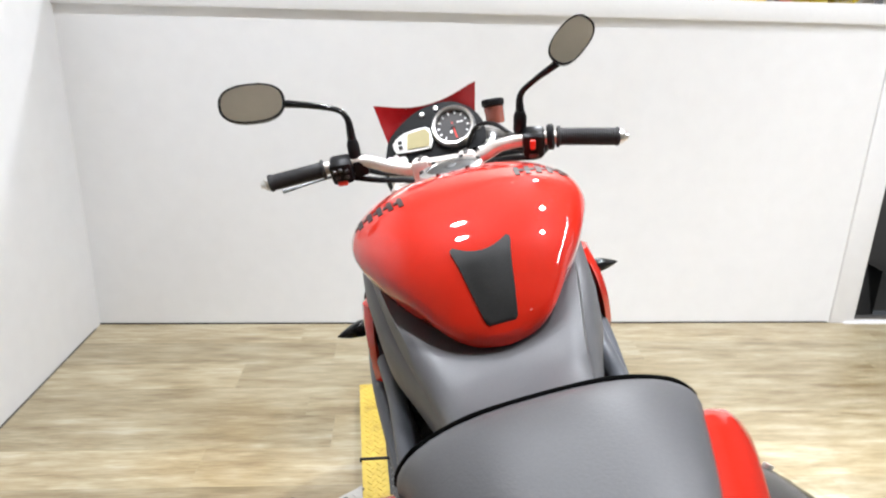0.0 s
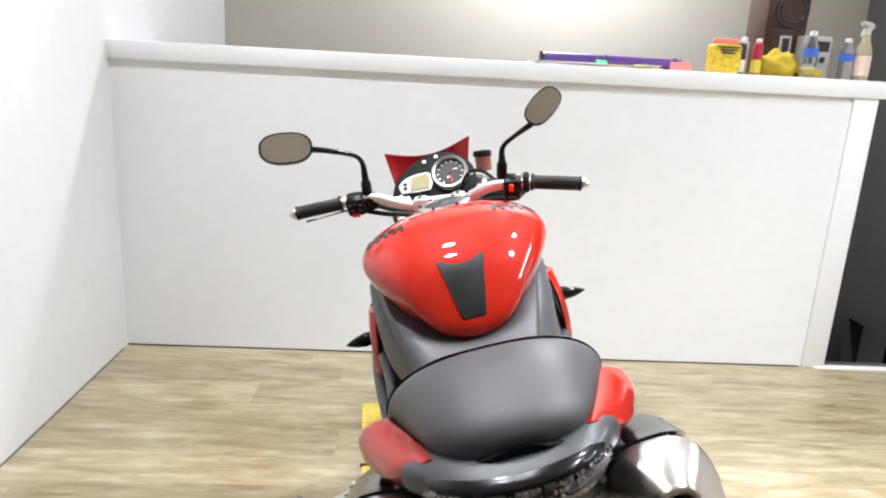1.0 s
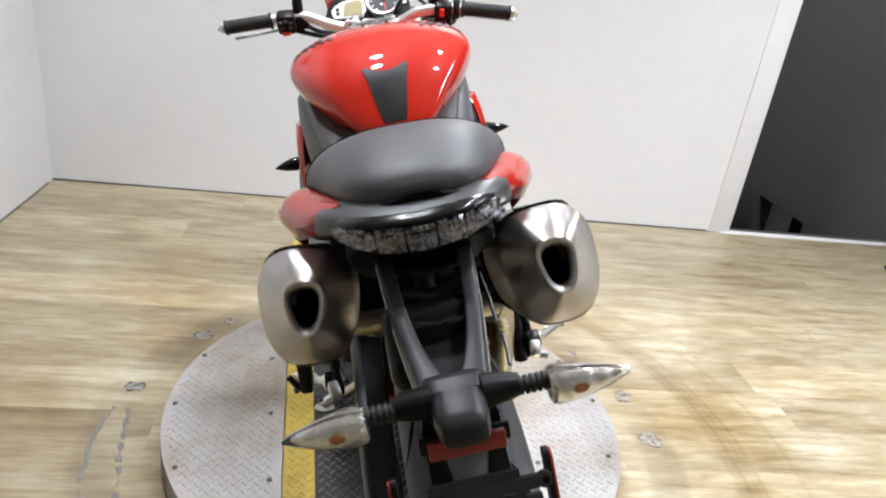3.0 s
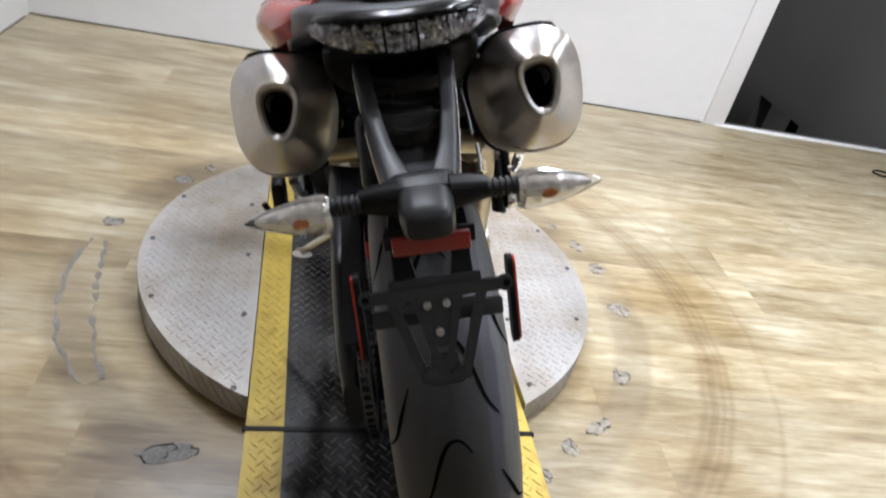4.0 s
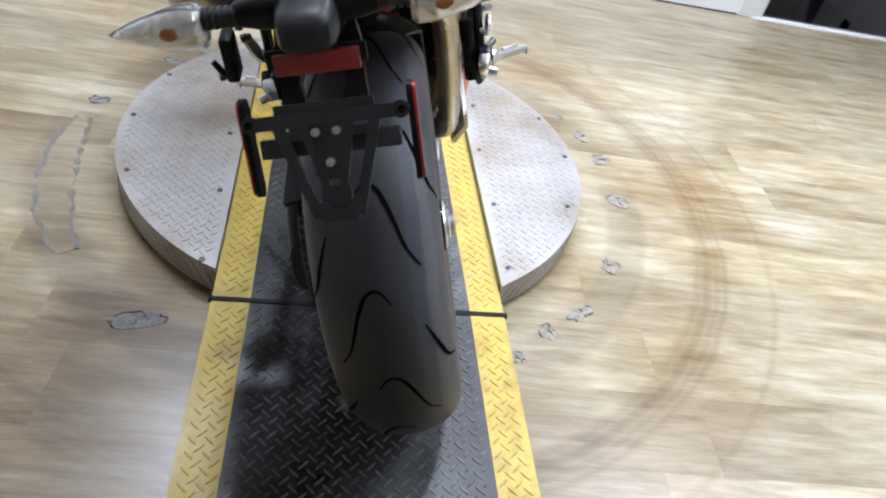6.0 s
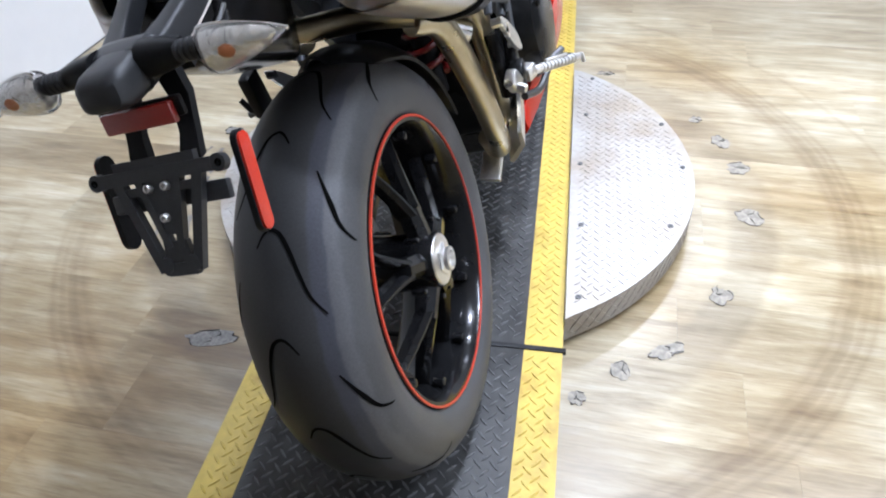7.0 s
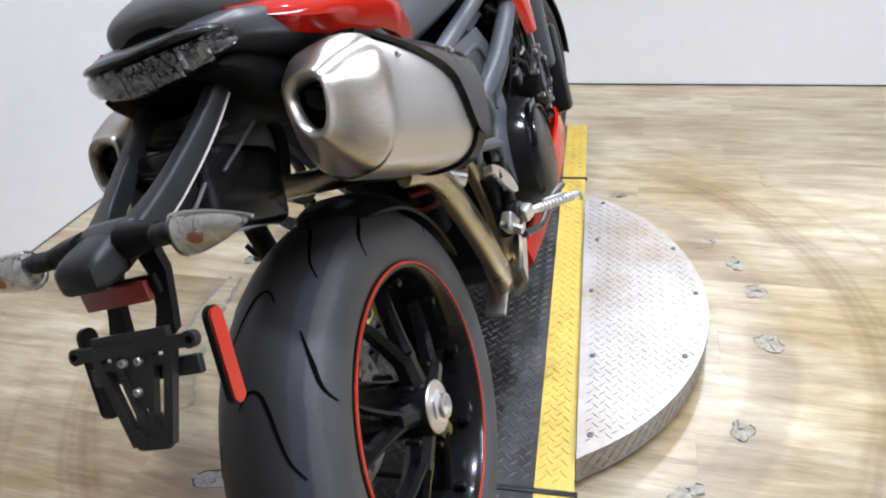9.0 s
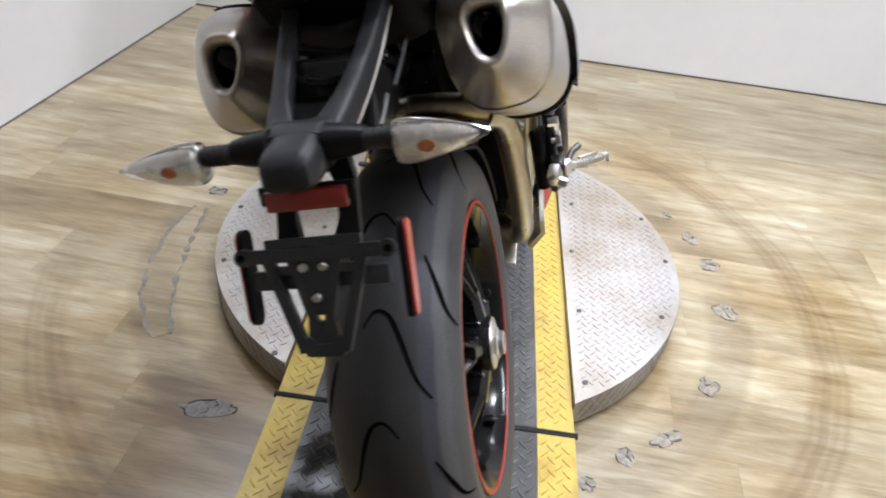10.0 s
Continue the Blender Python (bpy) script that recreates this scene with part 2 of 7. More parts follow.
    place = nt.nodes.new("ShaderNodeSeparateXYZ")
    nt.links.new(geo.outputs["Position"], place.inputs[0])
    east = node(nt, "ShaderNodeMapRange")
    east.inputs["From Min"].default_value, east.inputs["From Max"].default_value = 0.25, 0.55
    nt.links.new(place.outputs[0], east.inputs["Value"])
    south = node(nt, "ShaderNodeMapRange")
    south.inputs["From Min"].default_value, south.inputs["From Max"].default_value = 0.55, 0.2
    nt.links.new(place.outputs[1], south.inputs["Value"])
    open_side = node(nt, "ShaderNodeMath")
    open_side.operation = "MAXIMUM"
    nt.links.new(east.outputs[0], open_side.inputs[0])
    nt.links.new(south.outputs[0], open_side.inputs[1])
    for mask, lo, hi in ((inner, 0.22, 0.48), (outer, 0.22, 0.50)):
        amount = node(nt, "ShaderNodeMapRange")
        amount.inputs["From Min"].default_value, amount.inputs["From Max"].default_value = lo, hi
        nt.links.new(fade.outputs[0], amount.inputs["Value"])
        share = amount.outputs[0]
        if mask == outer:
            half = node(nt, "ShaderNodeMath")
            half.operation = "MULTIPLY"
            nt.links.new(share, half.inputs[0])
            nt.links.new(open_side.outputs[0], half.inputs[1])
            share = half.outputs[0]
        mixr = nt.nodes.new("ShaderNodeMix")
        mixr.data_type, mixr.blend_type = "RGBA", "MULTIPLY"
        nt.links.new(share, mixr.inputs["Factor"])
        nt.links.new(col, mixr.inputs[6])
        nt.links.new(mask, mixr.inputs[7])
        col = mixr.outputs[2]
    # brown grime tracked in round the turntable
    grime = node(nt, "ShaderNodeTexNoise", Scale=2.3, Detail=5.0)
    nt.links.new(geo.outputs["Position"], grime.inputs["Vector"])
    gm = node(nt, "ShaderNodeMapRange")
    gm.inputs["From Min"].default_value, gm.inputs["From Max"].default_value = 0.42, 0.62
    nt.links.new(grime.outputs[0], gm.inputs["Value"])
    near = node(nt, "ShaderNodeMapRange")
    near.inputs["From Min"].default_value, near.inputs["From Max"].default_value = 1.0, 1.7
    near.inputs["To Min"].default_value, near.inputs["To Max"].default_value = 1.0, 0.25
    nt.links.new(add.outputs[0], near.inputs["Value"])
    both_m = node(nt, "ShaderNodeMath")
    both_m.operation = "MULTIPLY"
    nt.links.new(gm.outputs[0], both_m.inputs[0])
    nt.links.new(near.outputs[0], both_m.inputs[1])
    mixg = nt.nodes.new("ShaderNodeMix")
    mixg.data_type, mixg.blend_type = "RGBA", "MULTIPLY"
    mixg.inputs[7].default_value = (0.74, 0.65, 0.50, 1)
    nt.links.new(both_m.outputs[0], mixg.inputs["Factor"])
    nt.links.new(col, mixg.inputs[6])
    col = mixg.outputs[2]
    # browner, darker area over the planks beside the track, ragged at its edge
    spot = nt.nodes.new("ShaderNodeMapping")
    spot.inputs["Location"].default_value, spot.inputs["Scale"].default_value = (1.25, 0.45, 0), (1.9, 3.4, 1)
    nt.links.new(geo.outputs["Position"], spot.inputs[0])
    reach = nt.nodes.new("ShaderNodeVectorMath")
    reach.operation = "LENGTH"
    nt.links.new(spot.outputs[0], reach.inputs[0])
    ragged = node(nt, "ShaderNodeMath")
    ragged.operation = "MULTIPLY_ADD"
    ragged.inputs[1].default_value = 2.2
    nt.links.new(out["cloud"], ragged.inputs[0])
    nt.links.new(reach.outputs["Value"], ragged.inputs[2])
    browned = node(nt, "ShaderNodeMapRange")
    browned.inputs["From Min"].default_value, browned.inputs["From Max"].default_value = 2.15, 1.35
    nt.links.new(ragged.outputs[0], browned.inputs["Value"])
    mixs = nt.nodes.new("ShaderNodeMix")
    mixs.data_type, mixs.blend_type = "RGBA", "MULTIPLY"
    mixs.inputs[7].default_value = (0.80, 0.67, 0.47, 1)
    nt.links.new(browned.outputs[0], mixs.inputs["Factor"])
    nt.links.new(col, mixs.inputs[6])
    col = mixs.outputs[2]
    nt.links.new(col, b.inputs["Base Color"])
    rr = node(nt, "ShaderNodeMapRange")
    b.inputs["Coat Weight"].default_value, b.inputs["Coat Roughness"].default_value = 0.5, 0.27
    rr.inputs["To Min"].default_value, rr.inputs["To Max"].default_value = 0.28, 0.46
    nt.links.new(out["streak"], rr.inputs["Value"])
    nt.links.new(rr.outputs[0], b.inputs["Roughness"])
    bp = node(nt, "ShaderNodeBump", Strength=0.12, Distance=0.001)
    nt.links.new(out["grain"], bp.inputs["Height"])
    nt.links.new(bp.outputs[0], b.inputs["Normal"])
    return m


M_FLOOR = floor_material()
M_SCREED = mat("joint_filler", (0.24, 0.20, 0.14), 0.6, vary=0.1)


def tread_material():
    """Tyre rubber with scrubbed bands: darker crown, paler shoulders with bluish sheen painted in."""
    m = mat("tyre_tread", (0.118, 0.118, 0.121), 0.50, vary=0.2, grain=420, blotch=9, bump=0.25, depth=0.0005, Specular_IOR_Level=0.32)
    nt = m.node_tree
    b = nt.nodes["Principled BSDF"]
    base = b.inputs["Base Color"].links[0].from_socket
    tc = nt.nodes.new("ShaderNodeTexCoord")
    sep = nt.nodes.new("ShaderNodeSeparateXYZ")
    nt.links.new(tc.outputs["Object"], sep.inputs[0])
    wob = node(nt, "ShaderNodeTexNoise", Scale=22.0, Detail=3.0)
    nt.links.new(tc.outputs["Object"], wob.inputs["Vector"])
    off = node(nt, "ShaderNodeMath")
    off.operation = "MULTIPLY_ADD"
    nt.links.new(wob.outputs[0], off.inputs[0])
    off.inputs[1].default_value = 0.012
    nt.links.new(sep.outputs[0], off.inputs[2])
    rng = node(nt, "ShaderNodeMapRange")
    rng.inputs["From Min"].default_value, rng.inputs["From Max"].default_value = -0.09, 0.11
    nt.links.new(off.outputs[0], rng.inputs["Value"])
    # shoulder stops carry the overhead sheen as colour, besides the scrub
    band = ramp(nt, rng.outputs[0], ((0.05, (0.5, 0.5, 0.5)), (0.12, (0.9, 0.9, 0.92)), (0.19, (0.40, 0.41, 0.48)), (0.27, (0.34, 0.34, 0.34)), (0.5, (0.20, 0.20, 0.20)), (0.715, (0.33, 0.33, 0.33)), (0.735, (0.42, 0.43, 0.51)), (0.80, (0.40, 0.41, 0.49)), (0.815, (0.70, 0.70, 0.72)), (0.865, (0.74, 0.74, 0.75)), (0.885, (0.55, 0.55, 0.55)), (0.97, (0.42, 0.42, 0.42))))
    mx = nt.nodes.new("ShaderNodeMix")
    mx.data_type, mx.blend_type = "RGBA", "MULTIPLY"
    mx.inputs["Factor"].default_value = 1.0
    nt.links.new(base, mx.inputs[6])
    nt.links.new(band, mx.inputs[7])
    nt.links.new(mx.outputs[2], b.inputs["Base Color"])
    return m


M_TREAD = tread_material()


def dirty(m, tint, scale, lo, hi):
    """Dried brown dirt in cloudy stains over a material's own colour."""
    nt = m.node_tree
    b = nt.nodes["Principled BSDF"]
    base = b.inputs["Base Color"].links[0].from_socket
    geo = nt.nodes.new("ShaderNodeNewGeometry")
    n = node(nt, "ShaderNodeTexNoise", Scale=scale, Detail=6.0, Roughness=0.62)
    nt.links.new(geo.outputs["Position"], n.inputs["Vector"])
    r = node(nt, "ShaderNodeMapRange")
    r.inputs["From Min"].default_value, r.inputs["From Max"].default_value = lo, hi
    nt.links.new(n.outputs[0], r.inputs["Value"])
    mx = nt.nodes.new("ShaderNodeMix")
    mx.data_type, mx.blend_type = "RGBA", "MULTIPLY"
    mx.inputs[7].default_value = tint
    nt.links.new(r.outputs[0], mx.inputs["Factor"])
    nt.links.new(base, mx.inputs[6])
    nt.links.new(mx.outputs[2], b.inputs["Base Color"])


dirty(M_GALV, (0.74, 0.66, 0.55, 1), 3.4, 0.44, 0.66)
dirty(M_YELLOW, (0.62, 0.52, 0.40, 1), 11.0, 0.52, 0.72)


# ---- mesh helpers ----
V = Vector


def finish(name, bm, material, angle=35):
    bmesh.ops.recalc_face_normals(bm, faces=bm.faces)
    me = bpy.data.meshes.new(name)
    bm.to_mesh(me)
    bm.free()
    for p in me.polygons:
        p.use_smooth = True
    me.set_sharp_from_angle(angle=radians(angle))
    me.materials.append(material)
    return me


def part(name, bm, material, parent, label="", angle=35):
    ob = new(name, finish(name, bm, material, angle))
    ob.parent = parent
    return tagged(ob, label)


def thing(name, label, category, m=None, group="", kind=""):
    ob = tagged(new(name), label, category, group, kind)
    ob.empty_display_size = 0.05
    if m is not None:
        ob.matrix_basis = m
    return ob


def box(bm, size, m=None, bevel=0.0, seg=2):
    made = bmesh.ops.create_cube(bm, size=1.0, matrix=(m or Matrix()) @ Matrix.Diagonal((*size, 1)))
    if bevel:
        edges = list({e for v in made["verts"] for e in v.link_edges})
        bmesh.ops.bevel(bm, geom=edges, offset=bevel, segments=seg, affect="EDGES", profile=0.5)
    return bm


def at(x, y, z, rx=0, ry=0, rz=0):
    return pose(x, y, z, rx, ry, rz)


def boxed(size, m=None, bevel=0.0, seg=2):
    return box(bmesh.new(), size, m, bevel, seg)


def loft(bm, rings, caps=True, closed=True):
    rows = [[bm.verts.new(p) for p in ring] for ring in rings]
    n = len(rows[0])
    for a, b in zip(rows, rows[1:]):
        for i in range(n if closed else n - 1):
            j = (i + 1) % n
            bm.faces.new((a[i], a[j], b[j], b[i]))
    if caps and closed:
        bm.faces.new(rows[0])
        bm.faces.new(rows[-1][::-1])
    return bm


def spline(pts, n):
    """Catmull-Rom through rows of numbers, n steps a span."""
    pts = [np.array(p, float) for p in pts]
    ext = [2 * pts[0] - pts[1], *pts, 2 * pts[-1] - pts[-2]]
    out = []
    for a, b, c, d in zip(ext, ext[1:], ext[2:], ext[3:]):
        for k in range(n):
            t = k / n
            out.append(0.5 * (2 * b + (c - a) * t + (2 * a - 5 * b + 4 * c - d) * t * t + (3 * b - 3 * c + d - a) * t ** 3))
    return out + [pts[-1]]


def tube(bm, pts, rad, seg=12, steps=6, flat=1.0, caps=True):
    """A round bar along a smooth line; rad: one number or one a point; flat squashes it sideways."""
    pts = [tuple(p) for p in pts]
    rads = rad if isinstance(rad, (list, tuple)) else [rad] * len(pts)
    rows = spline([(*p, r) for p, r in zip(pts, rads)], steps)
    centres = [V(r[:3]) for r in rows]
    up, rings = None, []
    for i, c in enumerate(centres):
        d = (centres[min(i + 1, len(centres) - 1)] - centres[max(i - 1, 0)]).normalized()
        if up is None:
            up = d.orthogonal().normalized()
        side = d.cross(up).normalized()
        up = side.cross(d).normalized()
        r = max(float(rows[i][3]), 0.0003)
        rings.append([c + (up * math.cos(k) + side * math.sin(k) * flat) * r for k in np.linspace(0, 2 * math.pi, seg, endpoint=False)])
    return loft(bm, rings, caps)


def tubed(pts, rad, **k):
    return tube(bmesh.new(), pts, rad, **k)


def turned(bm, profile, m=None, seg=48, caps=False):
    """A body of revolution about local x; profile: (x, radius) from one end to the other."""
    m = m or Matrix()
    rings = [[m @ V((x, r * math.cos(a), r * math.sin(a))) for a in np.linspace(0, 2 * math.pi, seg, endpoint=False)] for x, r in profile]
    return loft(bm, rings, caps)


def lathed(profile, m=None, seg=48, caps=False):
    return turned(bmesh.new(), profile, m, seg, caps)


def along(a, b):
    """A frame at a whose x axis points to b."""
    d = V(b) - V(a)
    return Matrix.Translation(a) @ d.to_track_quat("X", "Z").to_matrix().to_4x4()


def rod(a, b, r, seg=16, bm=None):
    d = (V(b) - V(a)).length
    return turned(bm or bmesh.new(), ((0, r * 0.85), (r * 0.12, r), (d - r * 0.12, r), (d, r * 0.85)), along(a, b), seg, True)


def hexbolt(a, b, r, bm=None):
    d = (V(b) - V(a)).length
    bm = turned(bm or bmesh.new(), ((0, r), (d * 0.7, r), (d, r * 0.86)), along(a, b), 6, True)
    return bm


def oval(c, du, dv, n=2.4, seg=32, top=None, low=None):
    """A closed ring round c: du, dv half-axis vectors; superellipse power n."""
    out = []
    for a in np.linspace(0, 2 * math.pi, seg, endpoint=False):
        ca, sa = math.cos(a), math.sin(a)
        p = n if sa >= 0 else (low or n)
        out.append(V(c) + V(du) * math.copysign(abs(ca) ** (2 / p), ca) + V(dv) * math.copysign(abs(sa) ** (2 / p), sa) * (1 if sa >= 0 or top is None else top))
    return out


def slab(bm, outline, thick, m=None, bevel=0.0):
    """A plate with the outline (x, y), from z = 0 to thick."""
    m = m or Matrix()
    lo = [bm.verts.new(m @ V((x, y, 0))) for x, y in outline]
    hi = [bm.verts.new(m @ V((x, y, thick))) for x, y in outline]
    bm.faces.new(lo[::-1])
    bm.faces.new(hi)
    n = len(lo)
    for i in range(n):
        bm.faces.new((lo[i], lo[(i + 1) % n], hi[(i + 1) % n], hi[i]))
    return bm


def capsule(length, rad, seg=8):
    """The outline of a bar with round ends, along y."""
    h = length / 2 - rad
    return [(rad * math.cos(a), h + rad * math.sin(a)) for a in np.linspace(0, math.pi, seg)] + \
           [(rad * math.cos(a), -h + rad * math.sin(a)) for a in np.linspace(math.pi, 2 * math.pi, seg)]


# ---- the room ----
def room_piece(name, size, m, material, label, category, bevel=0.0):
    ob = new(name, finish(name, boxed(size, None, bevel), material))
    ob.matrix_world = ROOM @ m
    return tagged(ob, label, category, kind="structure")


WALL_H, LEDGE_LOW, LEDGE_TOP, WALL_LEN = CEIL, 1.272, 1.347, 3.295
XR, LOW = 4.32, -0.75                          # the passage's far side wall and its lower floor
room_piece("wall_west", (0.12, 7.2, WALL_H), at(-0.06, -3.48, WALL_H / 2), M_WALL, "smooth white painted side wall", "wall")
room_piece("wall_north", (WALL_LEN, 0.14, LEDGE_LOW), at(WALL_LEN / 2, 0.07, LEDGE_LOW / 2), M_WALL, "white painted half-height counter wall", "wall")
room_piece("wall_west_back", (0.12, 2.1, WALL_H), at(-0.06, 1.17, WALL_H / 2), M_WALL, "white painted wall behind the counter", "wall")
room_piece("wall_back", (6.0, 0.12, WALL_H - LOW), at(2.6, 1.86, (WALL_H + LOW) / 2), M_BACKWALL, "beige painted far wall behind the counter", "wall")
room_piece("wall_south", (4.6, 0.12, WALL_H), at(2.2, -7.12, WALL_H / 2), M_WALL, "plain white wall closing the showroom", "wall")
room_piece("ceiling", (5.2, 9.6, 0.1), at(2.1, -2.4, CEIL + 0.05), M_CEILING, "plain off-white ceiling", "ceiling")
room_piece("trim_ledge", (WALL_LEN + 0.045, 0.60, LEDGE_TOP - LEDGE_LOW), at(WALL_LEN / 2 + 0.0145, 0.282, (LEDGE_LOW + LEDGE_TOP) / 2), M_WALLTRIM, "thick white painted counter ledge", "ledge", 0.004)
room_piece("trim_edge_board", (0.11, 0.012, LEDGE_LOW), at(WALL_LEN - 0.055, -0.004, LEDGE_LOW / 2), M_WALL, "white board closing the counter wall's end", "trim", 0.002)
room_piece("trim_threshold", (1.1, 0.035, 0.03), at(WALL_LEN + 0.5, 0.0, -0.008), M_WALLTRIM, "white threshold strip at the passage", "trim", 0.003)
room_piece("floor_lower", (1.3, 2.4, 0.1), at(3.9, 1.15, LOW - 0.05), M_UNLITFLOOR, "lower floor of the passage, coloured near-black for its darkness", "floor")
room_piece("wall_step", (1.1, 0.10, -LOW), at(WALL_LEN + 0.5, 0.07, LOW / 2 - 0.02), M_SHADEDWALL, "grey riser below the threshold", "wall")
room_piece("wall_counter_side", (0.10, 2.05, LEDGE_LOW - LOW), at(WALL_LEN - 0.06, 1.17, (LEDGE_LOW + LOW) / 2), M_SHADEDWALL, "grey side of the counter in the passage", "wall")
# side wall of the passage with a low dark opening through it
HY0, HY1, HZ = 0.80, 1.34, -0.205
room_piece("wall_east", (0.12, 1.6, WALL_H - LOW), at(XR + 0.06, 0.0, (WALL_H + LOW) / 2), M_SHADEDWALL, "side wall of the passage, its shade kept in the grey", "wall")
# guessed wall, made white to add fill and sheen on the floor
room_piece("wall_east_fill", (0.12, 6.3, WALL_H), at(XR + 0.06, -3.95, WALL_H / 2), M_WALL, "guessed white side wall added to bounce fill into the showroom", "wall")
# solid strips stand in for the shade line where wall meets floor
room_piece("trim_floor_shade", (WALL_LEN - 0.12, 0.004, 0.005), at((WALL_LEN - 0.12) / 2, -0.0015, 0.0027), M_BLACKVOID, "thin dark strip standing in for the shaded gap at the wall's foot", "trim")
room_piece("trim_floor_shade_side", (0.004, 6.9, 0.004), at(0.0015, -3.5, 0.0022), M_SHADEDWALL, "thin grey strip standing in for the shadow line at the side wall's foot", "trim")
room_piece("wall_east_head", (0.12, HY1 - HY0, WALL_H - HZ), at(XR + 0.06, (HY0 + HY1) / 2, (WALL_H + HZ) / 2), M_SHADEDWALL, "grey wall over the low opening", "wall")
room_piece("wall_east_end", (0.12, 2.2 - HY1, WALL_H - LOW), at(XR + 0.06, (HY1 + 2.2) / 2, (WALL_H + LOW) / 2), M_SHADEDWALL, "grey wall beyond the low opening", "wall")
# black sheet gives the opening's darkness as colour
room_piece("wall_recess", (0.1, 0.9, 0.8), at(XR + 0.5, 1.07, -0.4), M_BLACKVOID, "black sheet standing in for the unlit depth behind the low opening", "wall")

# floor of planks
ground = thing("floor", "pale washed-oak vinyl plank floor with wear", "floor", ROOM, kind="structure")
under = part("screed", boxed((4.5, 7.2, 0.09), at(2.12, -3.55, -0.0495), 0), M_SCREED, ground)
PL_W, PL_L = 0.178, 1.22
plank_mesh = {}


def plank(length):
    key = round(length, 3)
    if key not in plank_mesh:
        bm = bmesh.new()
        h, w = length / 2 - 0.00012, PL_W / 2 - 0.00012
        slab(bm, ((-h, -w), (h, -w), (h, w), (-h, w)), 0.004, at(0, 0, -0.004))
        plank_mesh[key] = finish("plank", bm, M_FLOOR)
    return plank_mesh[key]


rnd = random.Random(4)
row = 0
y = -0.0
while y > -7.05:
    x = -rnd.uniform(0.1, PL_L)
    while x < 4.32:
        a, b2 = max(x, -0.02), min(x + PL_L, 4.36)
        if b2 - a > 0.03:
            ob = new("plank", plank(b2 - a))
            ob.parent = ground
            ob.location = ((a + b2) / 2, y - PL_W / 2, 0)
        x += PL_L
    y -= PL_W

# ---- turntable and tread-plate track ----
TX, TY, TR, TZ, SZ, SW = -0.006, 0.683, 0.577, 0.077, 0.060, 0.288
DRIFT = -0.012                                 # the turntable stands turned a touch against the ramp


def treads(bm, inside, x0, x1, y0, y1, z, pitch=0.0175, size=0.0105, high=0.0014, wide=0.0026):
    """Raised lens-shaped treads, alternating in direction."""
    n0 = math.ceil(max(abs(x0), abs(x1), abs(y0), abs(y1)) * 2 / pitch)
    for i in range(-n0, n0 + 1):
        for j in range(-n0, n0 + 1):
            cx, cy = (i - j) * pitch * 0.7071, (i + j) * pitch * 0.7071
            if not (x0 <= cx <= x1 and y0 <= cy <= y1 and inside(cx, cy)):
                continue
            s = 0.7071 if (i + j) % 2 else -0.7071
            d, n = (0.7071, s), (-s, 0.7071)
            pts = [(-1, 0), (-0.45, -0.8), (0.45, -0.8), (1, 0), (0.45, 0.8), (-0.45, 0.8)]
            low = [bm.verts.new((cx + d[0] * a * size + n[0] * b * wide, cy + d[1] * a * size + n[1] * b * wide, z)) for a, b in pts]
            up = [bm.verts.new((cx + d[0] * a * size + n[0] * b * wide, cy + d[1] * a * size + n[1] * b * wide, z + high)) for a, b in ((-0.6, 0), (0.0, -0.5), (0.6, 0), (0, 0.5))]
            bm.faces.new(up)
            for q in ((low[0], low[1], up[1], up[0]), (low[1], low[2], up[1]), (low[2], low[3], up[2], up[1]), (low[3], low[4], up[3], up[2]), (low[4], low[5], up[3]), (low[5], low[0], up[0], up[3])):
                bm.faces.new(q)
    return bm


turntable = thing("turntable", "round galvanised tread-plate turntable on the floor", "turntable", at(0, 0, 0))
